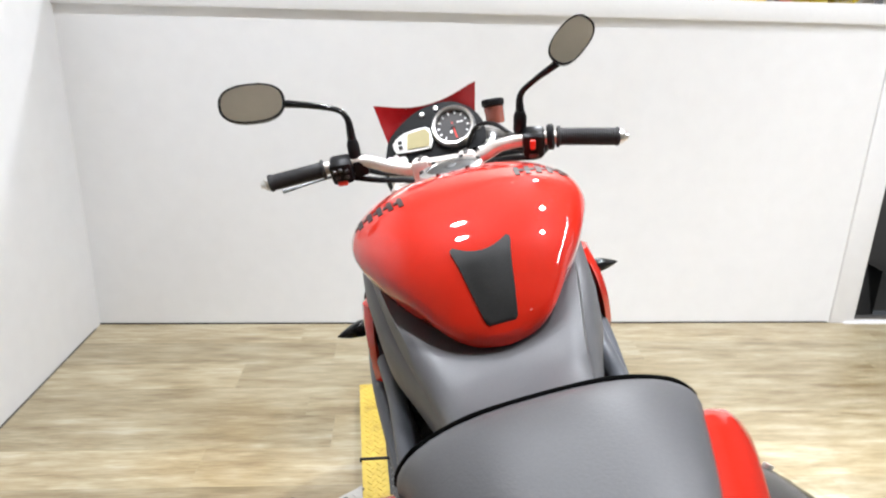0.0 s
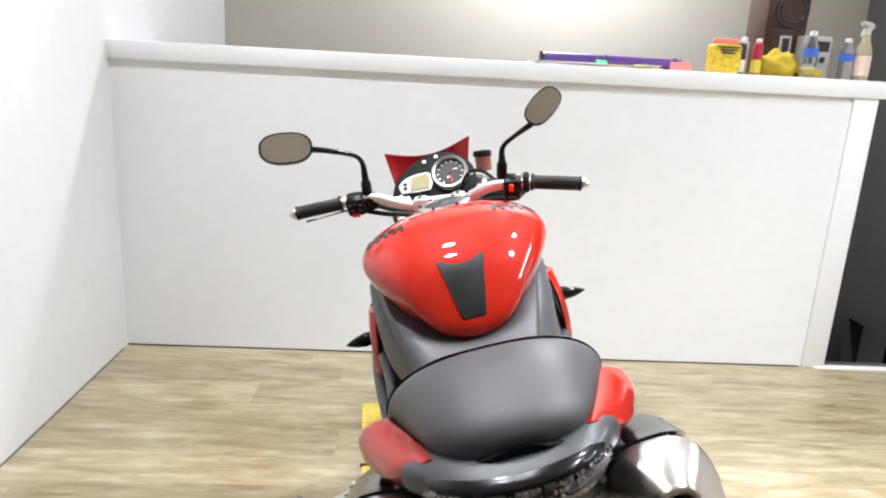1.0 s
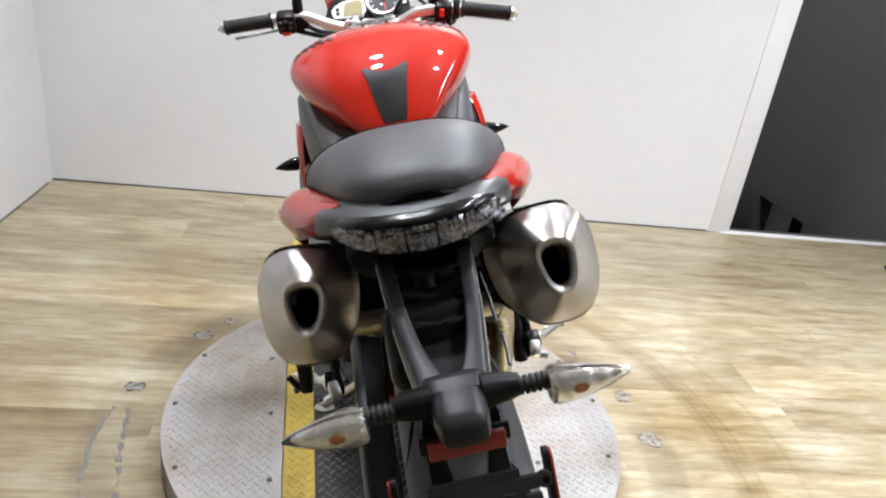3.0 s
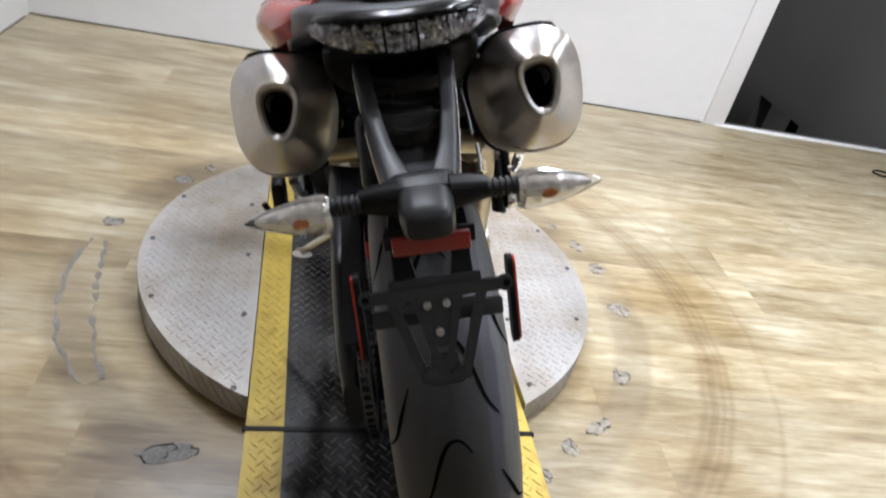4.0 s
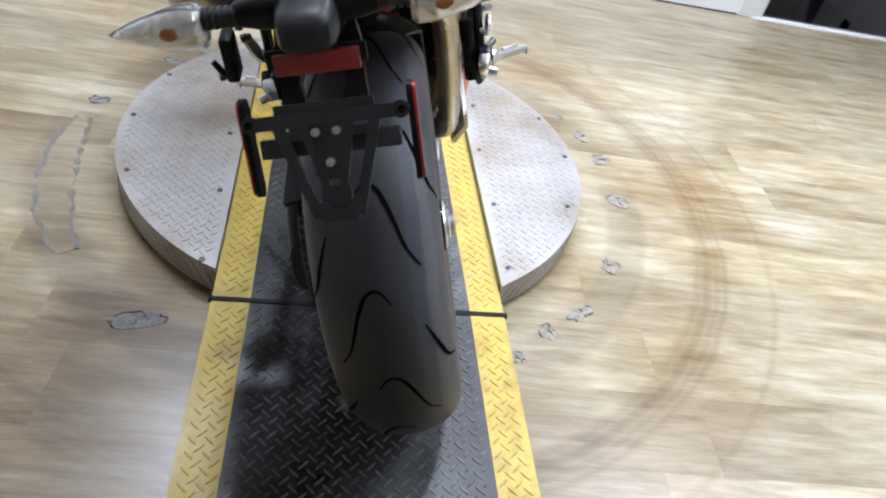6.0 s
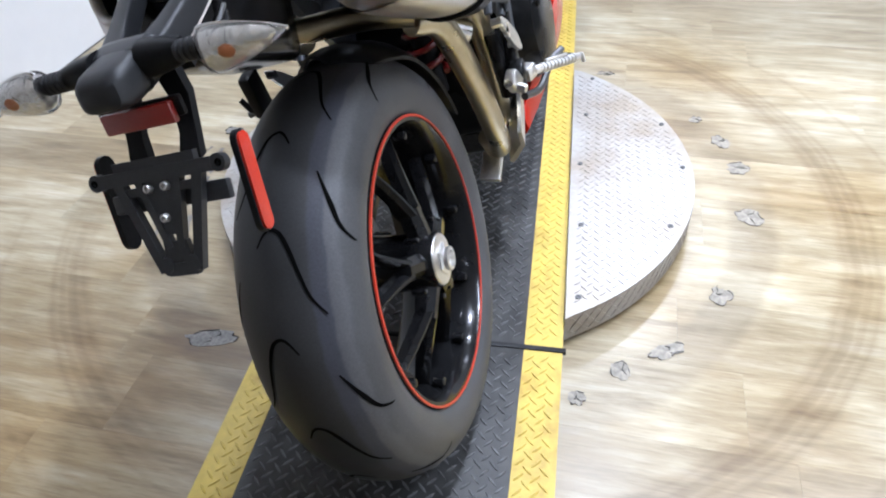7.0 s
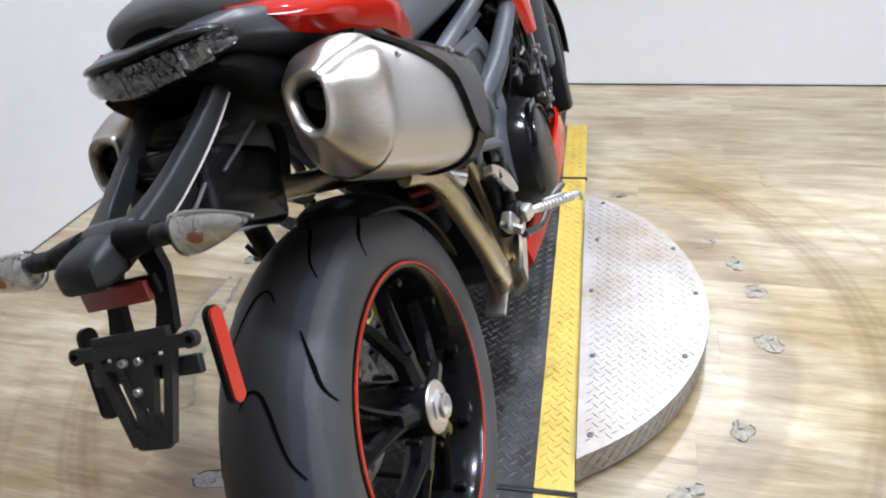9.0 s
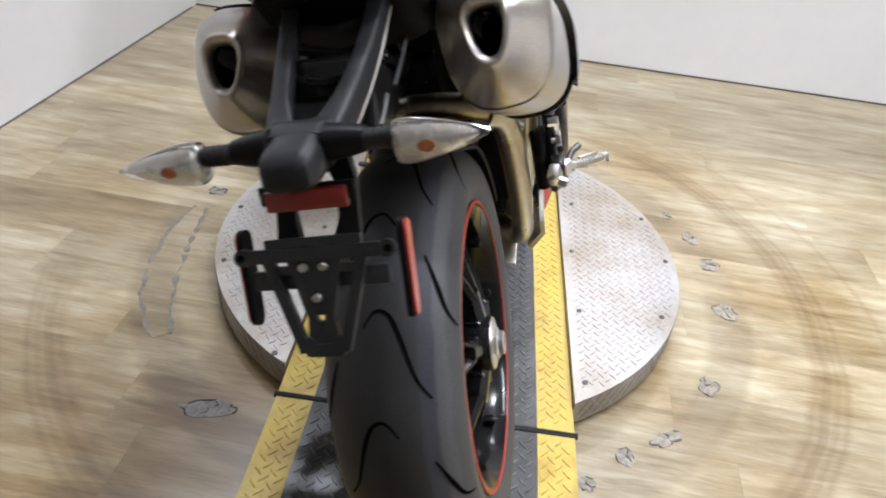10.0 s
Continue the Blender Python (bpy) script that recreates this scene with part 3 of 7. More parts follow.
for side in (-1, 1):
    a0 = math.asin((SW + 0.001) / TR)
    arc = [(TX + side * TR * math.sin(a), TY + TR * math.cos(a)) for a in np.linspace(a0, math.pi - a0, 49)]
    arc[0], arc[-1] = (side * (SW + 0.0015) + DRIFT * (arc[0][1] - 0.119), arc[0][1]), (side * (SW + 0.0015) + DRIFT * (arc[-1][1] - 0.119), arc[-1][1])
    bm = slab(bmesh.new(), arc if side < 0 else arc[::-1], TZ - 0.012, at(0, 0, 0.012))
    plate = part("side_plate", bm, M_GALV, turntable, "bright galvanised half-moon plate", 30)
    bm = bmesh.new()
    treads(bm, lambda x, y: side * (x - DRIFT * (y - 0.119)) > SW + 0.018 and (x - TX) ** 2 + (y - TY) ** 2 < (TR - 0.016) ** 2, -TR, TR, TY - TR, TY + TR, TZ)
    t = part("tread_pattern", bm, M_GALV, plate)
    tagged(t, kind="stuff")
    # treads on the rim
    bm = bmesh.new()
    for k, a in enumerate(np.linspace(a0 + 0.02, math.pi - a0 - 0.02, 82)):
        for rowi in range(3):
            m = at(TX + side * TR * math.sin(a), TY + TR * math.cos(a), 0.024 + rowi * 0.0185, 0, 0, 0) @ Matrix.Rotation(math.atan2(math.cos(a), side * math.sin(a)), 4, "Z") @ pose(0, 0, 0, 45 if (k + rowi) % 2 else -45)
            box(bm, (0.0025, 0.022, 0.005), m)
    t = part("rim_tread", bm, M_GALV, plate)
    tagged(t, kind="stuff")
    for bx, by in (((0.312, 0.245), (0.312, 0.467), (0.504, 0.485), (0.548, 0.71), (0.305, 0.70), (0.51, 0.90), (0.315, 0.93), (0.33, 1.13)) if side > 0 else ((0.319, 0.206), (0.319, 0.431), (0.523, 0.475), (0.562, 0.70), (0.33, 0.66), (0.522, 0.912), (0.34, 0.90), (0.345, 1.13))):
        part("screw", lathed(((0, 0.0065), (0.002, 0.006), (0.0022, 0.0025), (0.001, 0.002), (0.001, 0.0001)), at(side * bx, by, TZ, 0, -90, 0), 10), M_DARKMETAL, plate)
    part("rim_foot", slab(bmesh.new(), [(TX + (x - TX) * 0.985, TY + (yy - TY) * 0.985) for x, yy in (arc if side < 0 else arc[::-1])], 0.012), M_DARKMETAL, turntable)

track = thing("tread_plate_track", "black tread-plate track with yellow painted edges", "track")
SECTIONS = ((-1.05, 0.113), (0.125, 1.311), (1.323, 1.735))
RAMP = -0.30
lean = lambda yy: DRIFT * max(0.0, yy - 0.119)
for y0, y1 in SECTIONS:
    stops = [y0, y1] if y0 > RAMP or y1 < RAMP else [y0, RAMP, y1]
    top = lambda yy: SZ if yy >= RAMP else SZ * max(0.06, (yy + 0.95) / (RAMP + 0.95))
    for name, xa, xb, mt, lab in (("deck", -0.216, 0.216, M_DARKPLATE, "scuffed black tread plate"), ("edge_strip", -SW, -0.2165, M_YELLOW, "yellow painted edge"), ("edge_strip", 0.2165, SW, M_YELLOW, "yellow painted edge")):
        bm = bmesh.new()
        loft(bm, [[(xa + lean(yy), yy, top(yy) - 0.004), (xb + lean(yy), yy, top(yy) - 0.004), (xb + lean(yy), yy, top(yy)), (xa + lean(yy), yy, top(yy))] for yy in stops])
        deck = part(name, bm, mt, track, lab)
        bm = bmesh.new()
        if y1 < 0.2:
            tmp = treads(bmesh.new(), lambda x, yy: xa + 0.006 < x < xb - 0.006 and max(y0, -0.95) + 0.012 < yy < y1 - 0.012, xa, xb, y0, y1, 0.0, 0.0190, 0.0122, 0.0018, 0.0028)
            for v in tmp.verts:
                v.co.z += top(v.co.y)
            bm.free()
            bm = tmp
        else:
            treads(bm, lambda x, yy: xa + 0.006 < x < xb - 0.006 and y0 + 0.012 < yy < y1 - 0.012, xa, xb, y0, y1, SZ, 0.0190, 0.0122, 0.0018, 0.0028)
            for v in bm.verts:
                v.co.x += lean(v.co.y)
        tagged(part("tread_pattern", bm, M_WORNTREAD if name == "deck" else mt, deck), kind="stuff")
    mid, ln = (max(y0, RAMP) + y1) / 2, y1 - max(y0, RAMP)
    for sx in (-1, 1):
        part("side_rail", boxed((0.006, ln, SZ - 0.006), at(sx * (SW - 0.004) + lean(mid), mid, (SZ - 0.006) / 2, 0, 0, math.degrees(-DRIFT) if y0 > 0 else 0)), M_DARKMETAL, track)
for jy in (0.119, 1.317):
    part("joint_bar", boxed((SW * 2 + 0.012, 0.011, 0.010), at(lean(jy), jy, SZ - 0.002), 0.002), M_BLACK, track, "black rubber joint strip")

# ---- the motorcycle ----
BIKE = pose(0.094, 0, 0.050, 0, -15.5, -1.2)      # leaning on its side stand; origin under the rear axle, y forward
bike = thing("motorcycle", "red naked sports motorcycle leaning on its side stand on the track", "motorcycle", BIKE)


def P(name, bm, material, label="", parent=None, angle=35):
    return part(name, bm, material, parent or bike, label, angle)


def both(f):
    for s in (-1, 1):
        f(s)


def wheel_profile(half, big, rim):
    """Half a tyre's section, from the crown to the bead."""
    return [(half * a, rim + (big - rim) * b) for a, b in ((0, 1), (0.25, 0.979), (0.5, 0.915), (0.72, 0.805), (0.88, 0.67), (0.97, 0.52), (1.0, 0.40), (0.97, 0.22), (0.88, 0.07), (0.80, 0.0))]


def tyre(centre, half, big, rim, name, label):
    prof = wheel_profile(half, big, rim)
    full = [(-x, r) for x, r in prof[::-1]] + prof[1:]
    full = [tuple(p) for p in spline(full, 3)]
    full = full + [(half * 0.74, rim - 0.012), (-half * 0.74, rim - 0.012), full[0]]
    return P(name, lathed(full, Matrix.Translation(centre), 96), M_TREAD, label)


RC, RR, RRIM, RHW = V((0.008, 0, 0.322)), 0.3085, 0.2105, 0.0815
rear_tyre = tyre(RC, RHW, RR, RRIM, "rear_tyre", "wide worn black rear tyre")


def on_tyre(x, ang, lift):
    """A point on the rear tyre's tread; ang from straight back, upwards."""
    prof = spline(wheel_profile(RHW, RR, RRIM), 4)[:25]
    xs, rs = [p[0] for p in prof], [p[1] for p in prof]
    r = float(np.interp(abs(x), xs, rs)) + lift
    return RC + V((x, -r * math.cos(ang), r * math.sin(ang)))


def groove(pts, width, shift):
    rows = spline(pts, 5)
    bm = bmesh.new()
    a, b = [], []
    for k, (x, g) in enumerate(rows):
        w = width * min(1.0, 0.35 + 1.2 * min(k, len(rows) - 1 - k) / len(rows))
        nx, ng = rows[min(k + 1, len(rows) - 1)] - rows[max(k - 1, 0)]
        ln = math.hypot(nx, ng * RR) or 1
        ox, og = -ng * RR / ln * w, nx / ln * w / RR
        a.append(bm.verts.new(on_tyre(x + ox, radians(shift) + g + og, 0.0012)))
        b.append(bm.verts.new(on_tyre(x - ox, radians(shift) + g - og, 0.0012)))
    for k in range(len(a) - 1):
        bm.faces.new((a[k], a[k + 1], b[k + 1], b[k]))
    return bm


# grooves are near-black strips laid on the tread, their shade given as colour
LONG = [(-0.016, -3.5), (-0.007, -1.0), (0.002, 0.0), (0.014, -1.2), (0.024, -5.0), (0.032, -9.5), (0.041, -14.5), (0.054, -18.5)]
SHORT = [(0.050, 12.5), (0.057, 9.0), (0.064, 5.0), (0.071, 0.5), (0.080, -2.8)]
for k in range(8):
    for sgn in (1, -1):
        off = 50.3 + 45 * k - (22.5 if sgn < 0 else 0)
        P("tread_groove", groove([(sgn * x, radians(g)) for x, g in LONG], 0.0028, off), M_GROOVE, parent=rear_tyre)
        P("tread_groove", groove([(sgn * x, radians(g)) for x, g in SHORT], 0.0026, off), M_GROOVE, parent=rear_tyre)


def rim_mesh(half, rim):
    prof = [(half * 0.86, rim + 0.004), (half * 0.90, rim + 0.002), (half * 0.90, rim - 0.006), (half * 0.80, rim - 0.012), (half * 0.62, rim - 0.016), (half * 0.30, rim - 0.024),
            (-half * 0.30, rim - 0.024), (-half * 0.62, rim - 0.016), (-half * 0.80, rim - 0.012), (-half * 0.90, rim - 0.006), (-half * 0.90, rim + 0.002), (-half * 0.86, rim + 0.004)]
    return prof


def spoke(bm, c, a0, r0, x0, a1, r1, x1, w0, w1, t0, t1):
    """A tapered cast spoke from one polar place to another, with a ridge on the outer face."""
    rings = []
    for k in range(5):
        t = k / 4
        a, r, x = a0 + (a1 - a0) * t, r0 + (r1 - r0) * t, x0 + (x1 - x0) * t
        w, th = w0 + (w1 - w0) * t, t0 + (t1 - t0) * t
        p = c + V((x, r * math.cos(a), r * math.sin(a)))
        q = V((0, -math.sin(a), math.cos(a)))
        X = V((1, 0, 0))
        rings.append([p + q * w + X * (-th), p + q * w + X * th * 0.3, p + q * w * 0.35 + X * th, p - q * w * 0.35 + X * th, p - q * w + X * th * 0.3, p - q * w - X * th])
    return loft(bm, rings)


def wheel(name, c, half, rim, hub_x, label, turn):
    body = P(name, lathed(rim_mesh(half, rim), Matrix.Translation(c), 96), M_GLOSSBLK, label)
    for k in range(5):
        a = radians(72 * k + turn)
        bm = spoke(bmesh.new(), c, a, 0.034, hub_x, a, 0.086, hub_x - 0.006, 0.017, 0.0160, 0.015, 0.013)
        for s in (-1, 1):
            spoke(bm, c, a + s * 0.115, 0.078, hub_x - 0.006, a + s * 0.33, rim - 0.014, half * 0.22, 0.0070, 0.0055, 0.013, 0.011)
        P("spoke", bm, M_GLOSSBLK, "", body, 24)
        for s in (-1, 1):
            p = c + V((half * 0.60, (rim - 0.026) * math.cos(a + s * 0.30), (rim - 0.026) * math.sin(a + s * 0.30)))
            P("spoke_foot", boxed((0.02, 0.014, 0.014), Matrix.Translation(p) @ Matrix.Rotation(a + s * 0.3, 4, "X"), 0.004), M_GLOSSBLK, parent=body)
    return body


rear_wheel = wheel("rear_wheel", RC, RHW, RRIM, 0.062, "gloss black five-spoke rear wheel", 3)
for s in (1, -1):
    P("rim_stripe", lathed([(s * RHW * 0.895, RRIM + 0.0025), (s * RHW * 0.92, RRIM + 0.0022), (s * RHW * 0.925, RRIM - 0.001), (s * RHW * 0.90, RRIM - 0.0014)], Matrix.Translation(RC), 96), M_STRIPE, "thin red pinstripe", rear_wheel)
P("hub", lathed(((-0.10, 0.045), (-0.06, 0.05), (0.03, 0.042), (0.066, 0.044), (0.082, 0.040)), Matrix.Translation(RC), 40, True), M_GLOSSBLK, parent=rear_wheel)
P("hub_washer", lathed(((0.074, 0.036), (0.080, 0.039), (0.084, 0.037), (0.086, 0.024)), Matrix.Translation(RC), 40, True), M_ALU, "bright alloy washer", rear_wheel)
P("axle_nut", hexbolt(RC + V((0.083, 0, 0)), RC + V((0.091, 0, 0)), 0.0245), M_ALU, parent=rear_wheel)
P("axle_end", lathed(((0.088, 0.0175), (0.0975, 0.0175), (0.0985, 0.0155), (0.0985, 0.0125), (0.082, 0.012), (0.082, 0.0001)), Matrix.Translation(RC), 28), M_ALU, "hollow axle end", rear_wheel)
for k in range(5):
    a = radians(72 * k + 39)
    P("drive_pin", lathed(((0.05, 0.004), (0.070, 0.0045), (0.072, 0.003)), Matrix.Translation(RC + V((0, 0.062 * math.cos(a), 0.062 * math.sin(a)))), 8, True), M_GLOSSBLK, parent=rear_wheel)

# rear brake disc with holes, caliper
bm = bmesh.new()
N = 40
for k in range(N):
    a, b = 2 * math.pi * k / N, 2 * math.pi * (k + 1) / N
    for r0, r1, skip in ((0.062, 0.078, k % 4 == 1), (0.078, 0.090, k % 4 == 2), (0.090, 0.100, k % 4 == 0), (0.100, 0.110, False)):
        if skip:
            continue
        pts = [(r0, a), (r1, a), (r1, b), (r0, b)]
        lo = [bm.verts.new(RC + V((-0.062, r * math.cos(t), r * math.sin(t)))) for r, t in pts]
        hi = [bm.verts.new(RC + V((-0.057, r * math.cos(t), r * math.sin(t)))) for r, t in pts]
        bm.faces.new(lo[::-1]), bm.faces.new(hi)
        for i in range(4):
            bm.faces.new((lo[i], lo[(i + 1) % 4], hi[(i + 1) % 4], hi[i]))
P("brake_disc", bm, M_DISC, "drilled steel brake disc", angle=20)
P("brake_caliper", boxed((0.06, 0.10, 0.055), at(-0.062, 0.075, 0.265, 50), 0.012), M_ENGINE, "dark rear brake caliper")

# single-sided swingarm, sprocket and chain
rows = [(-0.115, 0.60, 0.40, 0.035, 0.055), (-0.133, 0.46, 0.405, 0.028, 0.06), (-0.138, 0.30, 0.395, 0.020, 0.055), (-0.140, 0.14, 0.365, 0.018, 0.055), (-0.138, 0.03, 0.325, 0.018, 0.062), (-0.136, -0.04, 0.30, 0.014, 0.04)]
P("swingarm", loft(bmesh.new(), [oval((r[0], r[1], r[2]), (r[3], 0, 0), (0, 0.15 * r[4], r[4]), 2.6, 20) for r in spline(rows, 5)]), M_DARKPL, "dark grey single-sided swingarm")
bm = lathed(((-0.118, 0.055), (-0.118, 0.092), (-0.111, 0.092), (-0.111, 0.055), (-0.118, 0.055)), Matrix.Translation(RC), 42)
for k in range(43):
    a = 2 * math.pi * k / 43
    box(bm, (0.006, 0.007, 0.010), Matrix.Translation(RC + V((-0.1145, 0.095 * math.cos(a), 0.095 * math.sin(a)))) @ Matrix.Rotation(a, 4, "X"), 0)
P("sprocket", bm, M_DARKMETAL, "dark steel rear sprocket", angle=20)
bm = bmesh.new()
path = [RC + V((-0.1145, 0.100 * math.cos(a), 0.100 * math.sin(a))) for a in np.linspace(radians(82), radians(278), 28)]
far = [V((-0.1145, 0.58 + 0.045 * math.cos(a), 0.40 + 0.045 * math.sin(a))) for a in np.linspace(radians(-80), radians(80), 6)]
loop = [path[0]]
for a, b in ((path, 0), ([path[-1] + (far[0] - path[-1]) * k / 30 for k in range(1, 31)], 0), (far[1:], 0), ([far[-1] + (path[0] - far[-1]) * k / 30 for k in range(1, 31)], 0)):
    loop += a
for a, b in zip(loop, loop[1:]):
    d = (b - a).length
    if d > 0.002:
        m = Matrix.Translation((a + b) / 2) @ (b - a).to_track_quat("Y", "Z").to_matrix().to_4x4()
        for dx in (-0.007, 0.007):
            box(bm, (0.0025, d * 1.1, 0.013), m @ at(dx, 0, 0))
        box(bm, (0.014, d * 0.45, 0.009), m)
P("chain", bm, M_DARKMETAL, "dark oily drive chain", angle=20)
P("chain_guard", loft(bmesh.new(), [[(-0.13, f, u), (-0.095, f, u + 0.006), (-0.092, f, u), (-0.128, f, u - 0.006)] for f, u in ((-0.05, 0.435), (0.1, 0.455), (0.3, 0.465), (0.45, 0.46))]), M_BLACK)

# rear hugger over the tyre
rings = []
for a in np.linspace(radians(81), radians(16), 20):
    c, s = math.cos(a), math.sin(a)
    t = (radians(81) - a) / radians(65)
    w = 0.026 + 0.056 * min(1, t * 3.2) ** 0.55
    rr = 0.322 + 0.005 * math.sin(t * 3)
    ring = []
    for q in np.linspace(-1, 1, 11):
        d = 0.034 * abs(q) ** 2.6
        ring.append(RC + V((q * w, (rr - d) * c, (rr - d) * s)))
    for q in np.linspace(1, -1, 11):
        d = 0.034 * abs(q) ** 2.6 + 0.004
        ring.append(RC + V((q * (w - 0.003), (rr - d) * c, (rr - d) * s)))
    rings.append(ring)
P("hugger", loft(bmesh.new(), rings), M_BLACK, "black plastic rear hugger")

# ---- silencers ----
EX_DIR = V((0, math.cos(radians(26)), -math.sin(radians(26))))
EX_UP = V((0, math.sin(radians(26)), math.cos(radians(26))))


def silencer(s):
    tip = V((0.154, -0.068, 0.802)) if s > 0 else V((-0.150, -0.040, 0.795))
    out = V((s * 0.055, 1, 0)).normalized()

    def ring(d, w, h, n, du=0.0, dr=0.0, lean=0.0, wedge=0.10):
        c = tip + EX_DIR * d + V((s * (0.055 * d + dr), 0, 0)) + EX_UP * du
        side = (V((s, 0, 0)) + EX_UP * lean).normalized()
        up = (EX_UP - V((s, 0, 0)) * lean).normalized()
        pts = []
        for a in np.linspace(0, 2 * math.pi, 40, endpoint=False):
            ca, sa = math.cos(a), math.sin(a)
            x = math.copysign(abs(ca) ** (2 / n), ca)
            z = math.copysign(abs(sa) ** (2 / n), sa)
            pts.append(c + side * w * x * (1 + wedge * z) + up * h * z)
        return pts
    body = [ring(d, w, h, n, lean=0.1) for d, w, h, n in ((0.058, 0.0600, 0.0730, 2.7), (0.070, 0.0615, 0.0750, 2.7), (0.18, 0.0645, 0.077, 2.7), (0.255, 0.065, 0.075, 2.7), (0.302, 0.062, 0.071, 2.7), (0.322, 0.050, 0.056, 2.6), (0.324, 0.001, 0.001, 2.0))]
    axis = Matrix.Translation(tip) @ (EX_DIR + V((s * 0.055, 0, 0))).normalized().to_track_quat("Z", "Y").to_matrix().to_4x4()

    def spun(name, bm, material, label, parent, angle):
        """A part whose own z axis runs along the silencer, for the brushing round it."""
        bm.transform(axis.inverted())
        ob = P(name, bm, material, label, parent, angle)
        ob.matrix_basis = axis
        return ob
    can = P("silencer", loft(bmesh.new(), [ring(d, k * 0.05, k * 0.062, 2.7, lean=0.1) for d, k in ((0.10, 1), (0.30, 1))]), M_MATTBLK, "satin stainless exhaust silencer")
    spun("silencer_sleeve", loft(bmesh.new(), body, False), M_CAN, "satin stainless sleeve", can, 35)
    cap = spline([(0.066, 0.0621, 0.0753, 2.7), (0.054, 0.0604, 0.0733, 2.7), (0.044, 0.0560, 0.0690, 2.6), (0.023, 0.0420, 0.0560, 2.5), (0.009, 0.0300, 0.0430, 2.5), (0.003, 0.0252, 0.0375, 2.5), (-0.002, 0.0232, 0.0345, 2.5), (-0.003, 0.0210, 0.0315, 2.5), (0.000, 0.0176, 0.0270, 2.6), (0.012, 0.0156, 0.0240, 2.6), (0.065, 0.0150, 0.0234, 2.6)], 4)
    rows = []
    for d, w, h, n in cap:
        pts = ring(d, w, h, n, 0.003, lean=0.1, wedge=0.10 + 0.16 * max(0.0, min(1.0, (0.03 - d) / 0.02)))
        mid = tip + EX_DIR * d + V((s * 0.055 * d, 0, 0)) + EX_UP * 0.003
        flute = 0.045 * max(0.0, 1 - abs(d - 0.033) / 0.024)       # shallow pressed pleats round the top of the cone
        rows.append([mid + (p - mid) * (1 + flute * max(0.0, math.sin(2 * math.pi * i / 40)) ** 0.5 * (0.5 if i % 4 < 2 else -0.5)) for i, p in enumerate(pts)])
    spun("end_cap", loft(bmesh.new(), rows, False), M_CAP, "brushed steel end cap", can, 60)
    P("outlet", loft(bmesh.new(), [ring(d, k * 0.0149, k * 0.0233, 2.6, 0.003, lean=0.1, wedge=0.26) for d, k in ((0.010, 1), (0.06, 1), (0.16, 0.96), (0.16, 0.3), (0.16, 0.01))], False), M_MATTBLK, "black outlet bore", can)
    for d in (0.098,):
        for a in (0.6, 2.5):
            p = ring(d, 0.0645, 0.077, 2.7, lean=0.1)[int(a / 6.283 * 40)]
            n = (p - (tip + EX_DIR * d)).normalized()
            P("rivet", rod(p - n * 0.002, p + n * 0.003, 0.004, 8), M_ALU, parent=can)
    strap = [ring(d, w, h, 2.7, lean=0.1) for d, w, h in ((0.280, 0.0635, 0.0735), (0.280, 0.0695, 0.0795), (0.314, 0.0680, 0.0780), (0.317, 0.058, 0.065))]
    P("mounting_strap", loft(bmesh.new(), strap, False), M_BLACK, "black mounting strap", can)
    rings = []
    for d, k0, k1 in spline(((0.066, 1.15, 2.1), (0.12, 0.78, 2.2), (0.175, 0.50, 2.2), (0.215, 0.26, 2.2), (0.240, -0.02, 2.2), (0.258, -0.26, 2.2), (0.280, -0.42, 2.2), (0.313, -0.48, 2.2)), 3):
        arc = []
        proud = 0.0062 + 0.0050 * max(0.0, min(1.0, (d - 0.10) / 0.12))
        for grow in (0.002, proud):
            outer = ring(d, 0.0640 + grow, 0.0765 + grow, 2.7, lean=0.1)
            ks = np.linspace(k0, k1, 9)
            if grow > 0.005:   # back along the outer skin
                ks = ks[::-1]
            for k in ks:
                i = k / (2 * math.pi) * 40
                lo, fr = math.floor(i), i - math.floor(i)
                arc.append(outer[lo % 40].lerp(outer[(lo + 1) % 40], fr))
        rings.append(arc)
    P("heat_guard", loft(bmesh.new(), rings), M_GLOSSBLK, "gloss black heat guard strip", can, 40)
    p = ring(0.262, 0.0755, 0.088, 2.7, lean=0.1)[5]
    n = (p - (tip + EX_DIR * 0.262)).normalized()
    P("guard_bolt", rod(p - n * 0.004, p + n * 0.003, 0.0055, 12), M_ALU, parent=can)
    # pipes into the silencer
    e = tip + EX_DIR * 0.39 + V((s * 0.02, 0, 0))
    return e


for s in (-1, 1):
    silencer(s)
P("cross_pipe", tubed(((-0.12, 0.18, 0.632), (-0.05, 0.165, 0.636), (0.05, 0.165, 0.634), (0.11, 0.18, 0.618)), 0.019, seg=18), M_PIPE, "heat-tinted steel link pipe")
P("exhaust_pipe", tubed(((0.10, 0.185, 0.606), (0.125, 0.225, 0.575), (0.128, 0.29, 0.45), (0.122, 0.345, 0.33), (0.112, 0.385, 0.262), (0.085, 0.44, 0.225), (0.05, 0.52, 0.2)), 0.0215, seg=18), M_PIPE, "golden heat-tinted exhaust pipe")
P("exhaust_pipe", tubed(((0.155, 0.285, 0.60), (0.152, 0.33, 0.54), (0.138, 0.395, 0.42), (0.118, 0.44, 0.32), (0.095, 0.48, 0.26)), 0.020, seg=18), M_PIPE, "golden heat-tinted exhaust pipe")
P("exhaust_pipe", tubed(((-0.15, 0.255, 0.60), (-0.12, 0.24, 0.60), (-0.08, 0.20, 0.61)), 0.021, seg=16), M_PIPE)

